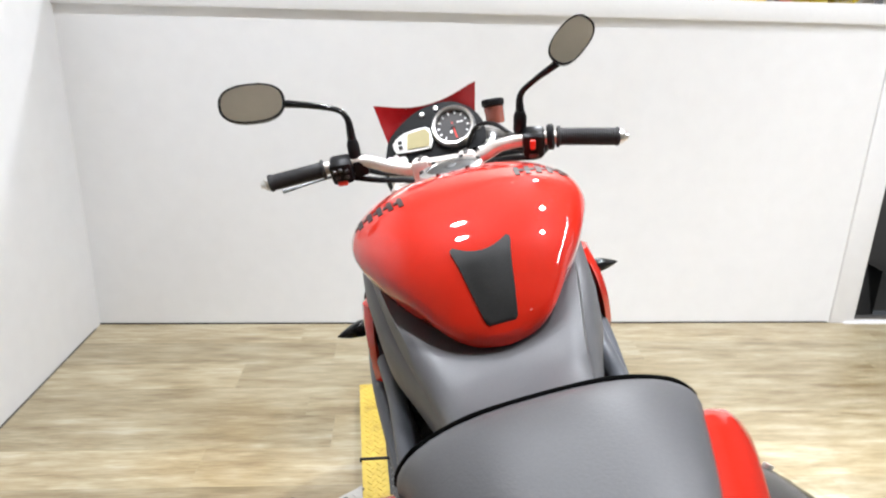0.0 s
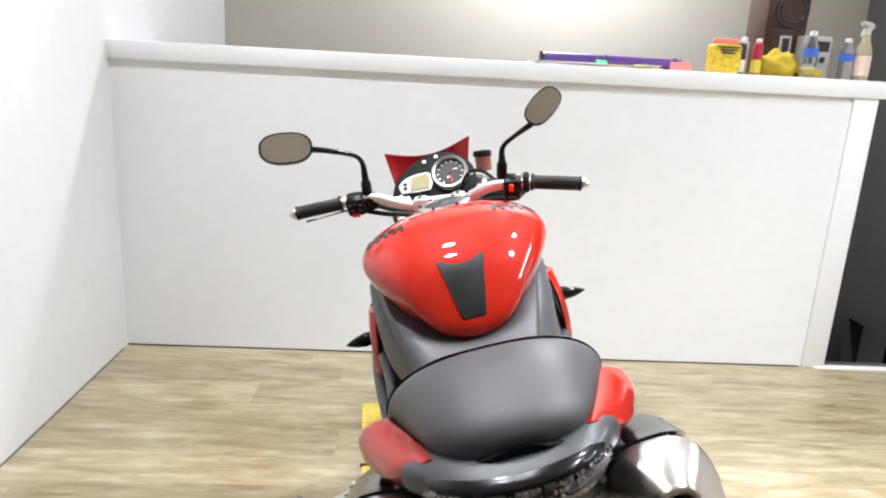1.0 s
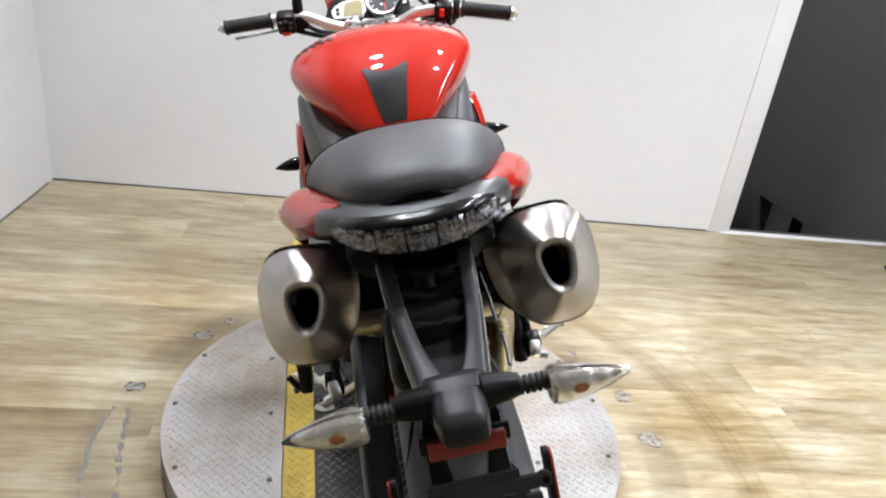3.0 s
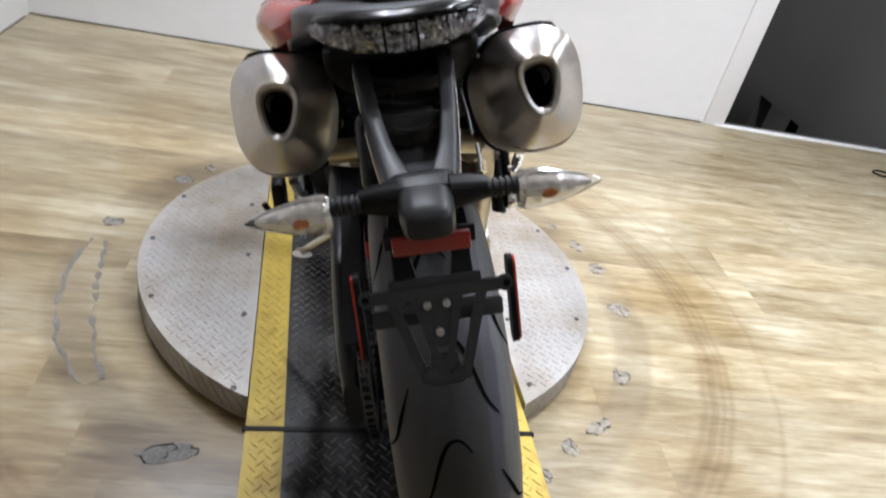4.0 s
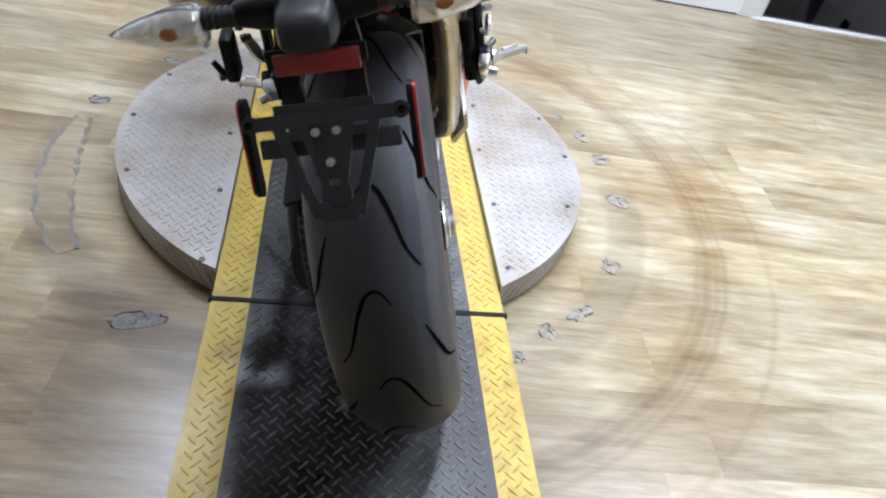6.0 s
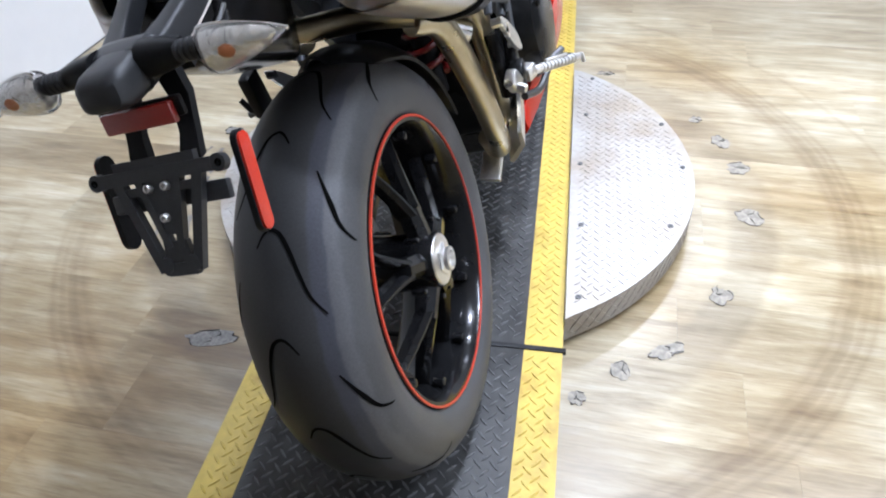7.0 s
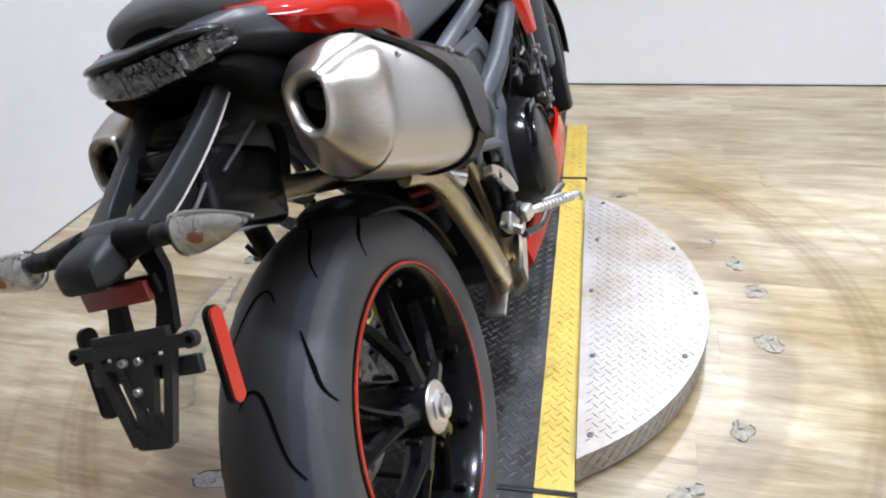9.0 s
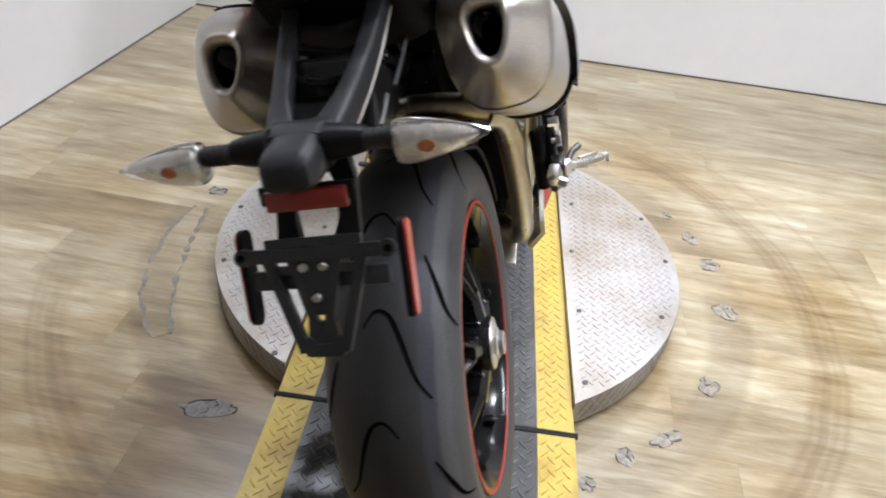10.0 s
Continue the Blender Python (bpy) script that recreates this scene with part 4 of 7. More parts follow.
# ---- tank ----
TANK_X = 0.013
TANK = [  # f, half width, top, widest level, bottom, half width at the bottom
    (0.428, 0.016, 0.858, 0.850, 0.842, 0.012), (0.440, 0.058, 0.878, 0.862, 0.838, 0.044), (0.460, 0.084, 0.905, 0.878, 0.835, 0.066), (0.492, 0.111, 0.941, 0.906, 0.834, 0.090), (0.530, 0.138, 0.968, 0.921, 0.834, 0.116),
    (0.580, 0.163, 0.988, 0.931, 0.834, 0.140), (0.640, 0.183, 1.000, 0.936, 0.835, 0.158), (0.710, 0.188, 1.003, 0.936, 0.838, 0.166), (0.790, 0.182, 0.995, 0.920, 0.845, 0.158), (0.860, 0.160, 0.978, 0.912, 0.85, 0.15), (0.920, 0.132, 0.955, 0.90, 0.855, 0.125), (0.955, 0.095, 0.935, 0.895, 0.86, 0.09)]


def tank_ring(f, w, top, mid, low, wl, seg=64):
    out = []
    for a in np.linspace(0, 2 * math.pi, seg, endpoint=False):
        ca, sa = math.cos(a), math.sin(a)
        if sa >= 0:
            x = w * math.copysign(abs(ca) ** (2 / 2.5), ca)
            u = mid + (top - mid) * sa ** (2 / 2.0)
        else:
            k = abs(sa) ** 0.9
            x = (w + (wl - w) * k) * math.copysign(abs(ca) ** (2 / 4.5), ca)
            u = mid - (mid - low) * abs(sa) ** (2 / 2.2)
        out.append(V((x + TANK_X, f, u)))
    return out


TANK_ROWS = spline(TANK, 4)
tank = P("fuel_tank", loft(bmesh.new(), [tank_ring(*r) for r in TANK_ROWS]), M_RED, "glossy red painted fuel tank", angle=60)


def tank_top(x, f, lift=0.0):
    """The tank's upper skin at a place."""
    k = min(max(np.interp(f, [r[0] for r in TANK_ROWS], range(len(TANK_ROWS))), 0), len(TANK_ROWS) - 1)
    lo, fr = int(k), k - int(k)
    r = TANK_ROWS[lo] * (1 - fr) + TANK_ROWS[min(lo + 1, len(TANK_ROWS) - 1)] * fr
    q = min(abs(x) / r[1], 0.999)
    sa = math.sqrt(max(0, 1 - (q ** 1.25) ** 2))
    return V((x + TANK_X, f, r[3] + (r[2] - r[3]) * sa + lift))


def skin_patch(grid, thick):
    """A sheet lying on the tank: grid of (x, f), raised by thick."""
    bm = bmesh.new()
    hi = [[bm.verts.new(tank_top(x, f, thick)) for x, f in r] for r in grid]
    lo = [[bm.verts.new(tank_top(x, f, -0.002)) for x, f in r] for r in grid]
    nr, nc = len(grid), len(grid[0])
    for i in range(nr - 1):
        for j in range(nc - 1):
            bm.faces.new((hi[i][j], hi[i][j + 1], hi[i + 1][j + 1], hi[i + 1][j]))
    rim = [(0, j) for j in range(nc)] + [(i, nc - 1) for i in range(1, nr)] + [(nr - 1, j) for j in range(nc - 2, -1, -1)] + [(i, 0) for i in range(nr - 2, 0, -1)]
    for (a, b), (c, d) in zip(rim, rim[1:] + rim[:1]):
        bm.faces.new((hi[a][b], lo[a][b], lo[c][d], hi[c][d]))
    return bm


grid = []
for t in (0.5 - 0.5 * math.cos(a) for a in np.linspace(0, math.pi, 19)):
    f = 0.4355 + t * (0.512 - 0.4355)
    w = (0.020 + 0.021 * t ** 0.8 + 0.003 * t ** 6) * (1 - 0.16 * abs(2 * t - 1) ** 30)
    dip = 0.012 * t ** 4
    grid.append([(q * w, f - dip * (1 - q * q)) for q in np.linspace(-1, 1, 9)])
P("tank_pad", skin_patch(grid, 0.0035), M_PAD, "dark rubber tank pad", tank, 50)
cap_c = tank_top(0.004, 0.825)
P("filler_ring", lathed(((0, 0.058), (0.006, 0.057), (0.009, 0.052), (0.009, 0.046), (0.005, 0.044)), Matrix.Translation(cap_c) @ pose(0, 0, 0, -8, -90, 0), 40), M_ALU, "bright filler ring", tank)
P("filler_cap", lathed(((-0.004, 0.045), (0.006, 0.044), (0.009, 0.038), (0.010, 0.012), (0.012, 0.010), (0.012, 0.0001)), Matrix.Translation(cap_c) @ pose(0, 0, 0, -8, -90, 0), 40), M_DARKMETAL, "dark filler cap", tank)
for k in range(6):
    a = k * math.pi / 3
    P("cap_bolt", rod(cap_c + V((0.0515 * math.cos(a), 0.0515 * math.sin(a), 0.004)), cap_c + V((0.0515 * math.cos(a), 0.0515 * math.sin(a), 0.013)), 0.004, 8), M_DARKMETAL, parent=tank)
# maker's word on each side as plain bars
for s in (-1, 1):
    for k in range(5):
        x0, f0 = s * (0.088 + 0.0175 * k), 0.652 + 0.004 * k
        g = [[(x0 + s * (a * 0.0078 + b * 0.004), f0 + b * 0.042) for b in np.linspace(0, 1, 5)] for a in np.linspace(0, 1, 3)]
        P("decal_bar", skin_patch(g, 0.0012), M_DECAL, parent=tank)
        g = [[(x0 + s * (a * 0.015 + 0.002), f0 + 0.018 + b * 0.012) for b in np.linspace(0, 1, 3)] for a in np.linspace(0, 1, 4)]
        P("decal_bar", skin_patch(g, 0.0012), M_DECAL, parent=tank)

# ---- seats and tail ----
SEAT = [(-0.041, 0.033, 0.928, 0.912), (-0.030, 0.062, 0.939, 0.906), (-0.005, 0.085, 0.948, 0.900), (0.04, 0.103, 0.955, 0.884), (0.09, 0.120, 0.957, 0.866), (0.125, 0.131, 0.953, 0.856), (0.148, 0.140, 0.940, 0.848), (0.172, 0.143, 0.912, 0.842), (0.190, 0.140, 0.885, 0.838), (0.205, 0.134, 0.862, 0.834)]


def saddle_ring(f, w, top, low, power=2.3):
    out = []
    for a in np.linspace(0, 2 * math.pi, 44, endpoint=False):
        ca, sa = math.cos(a), math.sin(a)
        x = math.copysign(abs(ca) ** (2 / 2.6), ca)
        mid = low + (top - low) * 0.35
        u = mid + (top - mid) * abs(sa) ** (2 / power) if sa >= 0 else mid - (mid - low) * abs(sa) ** (2 / 4)
        out.append(V((w * x + 0.006, f, u)))
    return out


# black ring gives the shaded gap below the seat as colour
P("seat_base", loft(bmesh.new(), [saddle_ring(f - (0.009 if f < 0.05 else 0.002), w * (1.01 if f < 0.05 else 0.985), low + 0.009, low - 0.012) for f, w, top, low in spline(SEAT, 4)]), M_MATTBLK, "seat base, blackened to stand in for the shaded gap under the seat", angle=50)
pillion = P("pillion_seat", loft(bmesh.new(), [saddle_ring(*r) for r in spline(SEAT, 4)]), M_VINYL, "dark grey vinyl pillion seat", angle=50)
seam = []
for q in np.linspace(-1, 1, 17):
    a = math.pi / 2 - q * math.pi / 2 * 0.94
    f = 0.140 + 0.030 * abs(q) ** 2.5
    r = spline(SEAT, 8)
    k = min(range(len(r)), key=lambda i: abs(r[i][0] - f))
    w, top, low = r[k][1:]
    mid = low + (top - low) * 0.35
    ca, sa = math.cos(a), math.sin(a)
    seam.append(V((w * math.copysign(abs(ca) ** (2 / 2.6), ca) + 0.006, f, mid + (top - mid) * sa ** (2 / 2.3) + 0.0012)))
P("seat_piping", tubed(seam, 0.0026, seg=8, steps=3), M_GROOVE, "black piping along the front edge", pillion)
RIDER = [(0.165, 0.118, 0.862, 0.79), (0.20, 0.104, 0.855, 0.78), (0.26, 0.091, 0.842, 0.77), (0.32, 0.089, 0.832, 0.76), (0.38, 0.097, 0.830, 0.755), (0.44, 0.111, 0.836, 0.755), (0.54, 0.137, 0.842, 0.76), (0.64, 0.153, 0.843, 0.77), (0.72, 0.158, 0.845, 0.78)]
rings = []
for f, w, top, low in spline(RIDER, 4):
    flare = 0.084 * max(0.0, min(1.0, (f - 0.36) / 0.26)) ** 1.5
    ring = []
    for q in np.linspace(-1, 1, 21):
        ring.append(V((q * w + 0.004, f, top + flare * abs(q) ** 1.5 - 0.010 * abs(q) ** 10)))
    ring += [V((w + 0.006, f, top + flare - 0.028)), V((w - 0.004, f, low)), V((-w + 0.004, f, low)), V((-w - 0.002, f, top + flare - 0.028))]
    rings.append(ring)
P("rider_seat", loft(bmesh.new(), rings), M_VINYL, "dark grey vinyl rider seat", angle=50)



def side_cover(s):
    rows = [(0.18, 0.090, 0.112, 0.812, 0.745), (0.24, 0.080, 0.102, 0.806, 0.740), (0.32, 0.078, 0.100, 0.802, 0.735), (0.40, 0.088, 0.112, 0.808, 0.735), (0.48, 0.106, 0.136, 0.828, 0.742), (0.56, 0.124, 0.163, 0.860, 0.755), (0.65, 0.136, 0.178, 0.890, 0.768), (0.72, 0.146, 0.186, 0.897, 0.79), (0.75, 0.158, 0.184, 0.894, 0.82)]
    rings = []
    for f, ri, ro, top, low in spline(rows, 4):
        rings.append([V((0.006 + s * x, f, u)) for x, u in ((ri, low), (ro - 0.004, low), (ro, low + 0.01), (ro, (top + low) / 2), (ro - 0.005, top - 0.018), (ro - 0.014, top - 0.005), (ri + 0.012, top - 0.001), (ri, top - 0.012))])
    P("side_cover", loft(bmesh.new(), rings), M_VINYL, "grey moulded side cover", angle=75)


both(side_cover)


def tail_fairing(s):
    rows = [(0.078, -0.022, 0.911, 0.098, -0.018, 0.905, 0.004), (0.090, 0.012, 0.907, 0.132, 0.015, 0.889, 0.022), (0.112, 0.075, 0.896, 0.164, 0.09, 0.873, 0.042), (0.128, 0.115, 0.890, 0.178, 0.138, 0.864, 0.046),
            (0.137, 0.143, 0.884, 0.184, 0.174, 0.853, 0.052), (0.143, 0.172, 0.864, 0.182, 0.202, 0.828, 0.050), (0.146, 0.195, 0.836, 0.174, 0.222, 0.798, 0.040)]
    rings = []
    for ri, fi, ui, ro, fo, uo, th in spline(rows, 4):
        a, b = V((s * ri, fi, ui)), V((s * ro, fo, uo))
        d = V((0, 0, -th))
        rings.append([a + V((0, 0, -th * 0.5)), a, a.lerp(b, 0.35) + V((0, 0, 0.004)), a.lerp(b, 0.75) + V((0, 0, 0.003)), b + d * 0.12, b + d * 0.45 + V((s * 0.002, 0, 0)), b + d + V((-s * 0.012, 0, 0)), a.lerp(b, 0.4) + d])
    P("tail_fairing", loft(bmesh.new(), rings), M_RED, "glossy red tail side panel", angle=40)


both(tail_fairing)
TRAY = [(-0.084, 0.028, 0.902, 0.894), (-0.072, 0.060, 0.908, 0.887), (-0.048, 0.090, 0.912, 0.878), (-0.01, 0.116, 0.913, 0.862), (0.05, 0.132, 0.895, 0.836), (0.11, 0.142, 0.858, 0.808), (0.20, 0.144, 0.822, 0.77), (0.30, 0.142, 0.80, 0.745)]
rings = []
for f, w, top, low in spline(TRAY, 4):
    rings.append(oval((0, f, (top + low) / 2), (w, 0, 0), (0, 0, (top - low) / 2), 3.4, 40))
P("tail_tray", loft(bmesh.new(), rings), M_GREYPL, "grey plastic tail unit", angle=50)
# tail lamp: a crescent of clear lens over dark cells, wrapped round the tail
def lamp_row(t, grow, top, low):
    x = 0.096 * math.sin(t * 1.25) / math.sin(1.25)
    f = -0.086 + 0.058 * abs(t) ** 2.2
    h = 0.0185 - 0.0115 * t * t
    c = V((x, f, 0.8835 + 0.006 * abs(t)))
    back = V((0.55 * t, -1, 0)).normalized()
    return c, back, h + grow


rings, rim, base = [], [], []
for t in np.linspace(-1, 1, 27):
    c, back, h = lamp_row(t, 0, 0, 0)
    Z = V((0, 0, 1))
    rings.append([c + back * 0.001 + Z * h, c + back * 0.008 + Z * h * 0.45, c + back * 0.0095 - Z * h * 0.1, c + back * 0.006 - Z * h * 0.7, c - back * 0.002 - Z * h, c - back * 0.004 - Z * h * 0.9, c + back * 0.003 - Z * h * 0.6, c + back * 0.0065 - Z * h * 0.1, c + back * 0.005 + Z * h * 0.4, c - back * 0.002 + Z * h])
    base.append([c - back * 0.001 + Z * h, c + back * 0.003 + Z * h * 0.3, c - back * 0.001 - Z * h * 0.7, c - back * 0.004 - Z * h, c - back * 0.030 - Z * h * 0.9, c - back * 0.030 + Z * h * 0.3])
    k = 1.0 - 0.75 * abs(t) ** 3
    rim.append([c + back * 0.004 + Z * (h - 0.0005), c + back * 0.0085 * k + Z * (h + 0.0015), c + back * 0.0075 * k + Z * (h + 0.005 * k), c + back * 0.002 * k + Z * (h + 0.0085 * k), c - back * 0.008 + Z * (h + 0.0095 * k), c - back * 0.008 + Z * h])
lamp = P("tail_lamp", loft(bmesh.new(), base), M_GLOSSBLK, "tail lamp with a clear faceted lens", angle=20)
P("lamp_lens", loft(bmesh.new(), rings), M_TAILLENS, "clear faceted lens", lamp, 15)
P("lamp_hood", loft(bmesh.new(), rim), M_GLOSSBLK, "glossy black lamp hood", lamp, 40)
for k in range(7):
    t = (k - 3) / 3.7
    c, back, h = lamp_row(t, 0, 0, 0)
    ahead = lamp_row(t + 0.01, 0, 0, 0)[0] - lamp_row(t - 0.01, 0, 0, 0)[0]
    turn = math.atan2(ahead.y, ahead.x)
    m = Matrix.Translation(c + V((math.sin(turn), -math.cos(turn), 0)) * 0.0020) @ Matrix.Rotation(turn, 4, "Z")
    bm = bmesh.new()
    fr = random.Random(k + 11)
    for i in range(5):
        for j in range(4):
            x0, x1 = -0.0160 + 0.0064 * i, -0.0160 + 0.0064 * (i + 1)
            z0, z1 = h * (-0.80 + 0.40 * j), h * (-0.80 + 0.40 * (j + 1))
            q = [bm.verts.new(m @ V((x, 0, z))) for x, z in ((x0, z0), (x1, z0), (x1, z1), (x0, z1))]
            tip = bm.verts.new(m @ V((fr.uniform(x0, x1), -fr.uniform(0.0004, 0.0036), fr.uniform(z0, z1))))
            for a, b in ((0, 1), (1, 2), (2, 3), (3, 0)):
                bm.faces.new((q[a], q[b], tip))
    P("lamp_cell", bm, M_LAMPCELL, "faceted mirror cell", lamp, 1)
# undertail and number-plate carrier
P("undertail", loft(bmesh.new(), [oval((0, f, u), (w, 0, 0), (0, 0, h), 3.0, 24) for f, w, u, h in ((-0.062, 0.078, 0.868, 0.006), (-0.05, 0.086, 0.862, 0.014), (-0.02, 0.090, 0.845, 0.034), (0.05, 0.090, 0.812, 0.045), (0.16, 0.082, 0.792, 0.042), (0.30, 0.078, 0.785, 0.040))]), M_MATTBLK, "matt black undertail moulding")


def strut(s):
    rows = [(0.051, 0.030, 0.876, 0.009, 0.012), (0.048, -0.040, 0.846, 0.009, 0.0135), (0.0445, -0.085, 0.825, 0.009, 0.0145), (0.040, -0.130, 0.807, 0.009, 0.015), (0.033, -0.175, 0.791, 0.010, 0.015), (0.026, -0.205, 0.783, 0.0125, 0.014), (0.019, -0.228, 0.779, 0.016, 0.012)]
    P("hanger_strut", loft(bmesh.new(), [oval((s * r, f, u), (a, 0, 0), (0, b * 0.5, b), 6.0, 24) for r, f, u, a, b in spline(rows, 4)]), M_DARKPL, "dark plate-hanger strut", carrier)
    # bevel highlight along the strut, built as a thin silver tube
    P("strut_glint", tubed([(s * (r + a * 0.97), f, u - b * 0.80) for r, f, u, a, b in rows[1:-1]], 0.0013, seg=6), M_CAST, "thin silver tube standing in for the strut's edge highlight", carrier)


bm = loft(bmesh.new(), [oval((0, f, u), (w, 0, 0), (0, 0.3 * h, h), 4.5, 28) for f, u, w, h in ((-0.216, 0.784, 0.030, 0.010), (-0.222, 0.782, 0.033, 0.015), (-0.232, 0.779, 0.033, 0.018), (-0.245, 0.776, 0.030, 0.018))])
carrier = P("plate_carrier", bm, M_DARKPL, "dark plastic number-plate carrier")
P("carrier_nose", loft(bmesh.new(), [oval((0, f, u), (w, 0, 0), (0, 0.25 * h, h), 3.8, 28) for f, u, w, h in ((-0.238, 0.776, 0.0265, 0.0185), (-0.255, 0.775, 0.0265, 0.0185), (-0.272, 0.775, 0.0250, 0.0170), (-0.282, 0.776, 0.021, 0.013), (-0.286, 0.777, 0.014, 0.007))]), M_DARKPL, "rounded nose cover", carrier)
both(strut)
for k, (f, u) in enumerate(((-0.066, 0.830), (-0.100, 0.815), (-0.134, 0.800))):
    P("rib", loft(bmesh.new(), [[V((x, f + 0.25 * abs(x), u + 0.0 + 0.12 * abs(x))), V((x, f + 0.035 + 0.25 * abs(x), u - 0.008 + 0.12 * abs(x))), V((x, f + 0.035 + 0.25 * abs(x), u - 0.014 + 0.12 * abs(x))), V((x, f + 0.25 * abs(x), u - 0.006 + 0.12 * abs(x)))] for x in np.linspace(-0.046, 0.046, 9)]), M_RIBGLOSS, "glossy ribbed splash panel", carrier)
P("splash_panel", loft(bmesh.new(), [[V((x, -0.06, 0.806)), V((x, -0.06, 0.798)), V((x, -0.20, 0.752)), V((x, -0.20, 0.760))] for x in (-0.036, 0, 0.036)]), M_BLACK, parent=carrier)


def indicator(s):
    arm = P("indicator_arm", loft(bmesh.new(), [oval((s * r, -0.235 + 0.0 * r, 0.781), (0, 0.012 * k, 0), (0, 0, 0.012 * k), 2.6, 16) for r, k in ((0.025, 1.35), (0.045, 1.15), (0.062, 0.85))]), M_BLACK, "black indicator arm", carrier)
    bm = bmesh.new()
    prof = []
    for k in range(5):
        prof += [(0.060 + k * 0.006, 0.0095), (0.0635 + k * 0.006, 0.0095), (0.064 + k * 0.006, 0.0072), (0.0655 + k * 0.006, 0.0072)]
    turned(bm, prof, Matrix.Translation((0, -0.238, 0.781)) @ Matrix.Diagonal((s, 1, 1, 1)), 16)
    P("rubber_stalk", bm, M_RUBBER, parent=carrier)
    rows = [(0.088, 0.012, 0.0150), (0.0915, 0.0165, 0.0190), (0.105, 0.0170, 0.0190), (0.122, 0.0150, 0.0160), (0.140, 0.0112, 0.0112), (0.155, 0.0062, 0.0064), (0.167, 0.001, 0.0014)]
    lens = P("indicator", loft(bmesh.new(), [oval((s * r, -0.243 - 0.10 * (r - 0.09), 0.778 + 0.05 * (r - 0.09)), (0, a, 0), (0, 0, b), 2.3, 20) for r, a, b in spline(rows, 3)]), M_LENS, "clear leaf-shaped indicator lens", carrier)
    P("reflector_bowl", loft(bmesh.new(), [oval((s * r, -0.242 - 0.10 * (r - 0.09), 0.778 + 0.05 * (r - 0.09)), (0, a, 0), (0, 0, b), 2.3, 16) for r, a, b in ((0.090, 0.010, 0.0130), (0.094, 0.0138, 0.0162), (0.106, 0.0142, 0.0164), (0.122, 0.0124, 0.0136), (0.138, 0.0090, 0.0092), (0.150, 0.005, 0.0052), (0.158, 0.001, 0.0012))]), M_SILVERREF, parent=carrier)
    P("lens_rim", tubed([V((s * r, -0.245, 0.778 + b)) for r, b in ((0.089, 0.0155), (0.0925, 0.0194), (0.105, 0.0196), (0.122, 0.0168), (0.140, 0.0122), (0.155, 0.0076), (0.167, 0.0024))], 0.0016, seg=8), M_CHROME, "chrome rim", carrier)
    P("amber_bulb", loft(bmesh.new(), [oval((s * r, -0.2555, 0.779), (0, a, 0), (0, 0, 1.5 * a), 2.0, 14) for r, a in ((0.1075, 0.0006), (0.1085, 0.0022), (0.111, 0.0034), (0.115, 0.0040), (0.118, 0.0040), (0.121, 0.0032), (0.1235, 0.002), (0.125, 0.0006))]), M_AMBER, "amber bulb", carrier)


both(indicator)
# reflector, hanger arms and the bare plate bracket
P("rear_reflector", boxed((0.076, 0.008, 0.019), at(0.001, -0.258, 0.7405, -12), 0.002), M_REFL, "red rear reflector", carrier)
P("reflector_backing", boxed((0.09, 0.006, 0.018), at(0, -0.250, 0.742, -12), 0.002), M_BLACK, parent=carrier)
for s in (-1, 1):
    P("hanger_arm", loft(bmesh.new(), [[V((s * (x - w), f, u)), V((s * (x + w), f, u)), V((s * (x + w), f + 0.01, u)), V((s * (x - w), f + 0.01, u))] for x, w, f, u in ((0.022, 0.012, -0.222, 0.775), (0.029, 0.0105, -0.231, 0.742), (0.030, 0.0090, -0.247, 0.715), (0.028, 0.012, -0.262, 0.694))]), M_BLACK, parent=carrier)
PLATE = Matrix.Translation((0, -0.2735, 0.692)) @ Matrix.Rotation(radians(90 - 26.5), 4, "X")   # its y runs down the bracket's slope


def strip(bm, a, b, w0, w1=None, thick=0.007, z=0.0):
    a, b = V((*a, 0)), V((*b, 0))
    d = (b - a).normalized()
    n = V((-d.y, d.x, 0))
    w1 = w1 or w0
    pts = [a - n * w0, b - n * w1, b + n * w1, a + n * w0]
    return slab(bm, [(p.x, p.y) for p in pts], thick, PLATE @ at(0, 0, z))


def disc_plate(bm, c, r, thick=0.008, z=0.0):
    return slab(bm, [(c[0] + r * math.cos(a), c[1] + r * math.sin(a)) for a in np.linspace(0, 2 * math.pi, 14, endpoint=False)], thick, PLATE @ at(0, 0, z))


bm = slab(bmesh.new(), ((-0.020, 0.010), (-0.018, -0.014), (-0.006, -0.054), (0.006, -0.054), (0.018, -0.014), (0.020, 0.010)), 0.0062, PLATE)
P("plate_bracket", bm, M_BRACKET, "black slotted number-plate bracket", carrier, 20)
P("bracket_bar", strip(bmesh.new(), (-0.062, 0.002), (0.062, 0.002), 0.0062, thick=0.009), M_BRACKET, parent=carrier)
P("bracket_bar", strip(bmesh.new(), (-0.045, 0.012), (0.045, 0.012), 0.0045), M_BRACKET, parent=carrier)
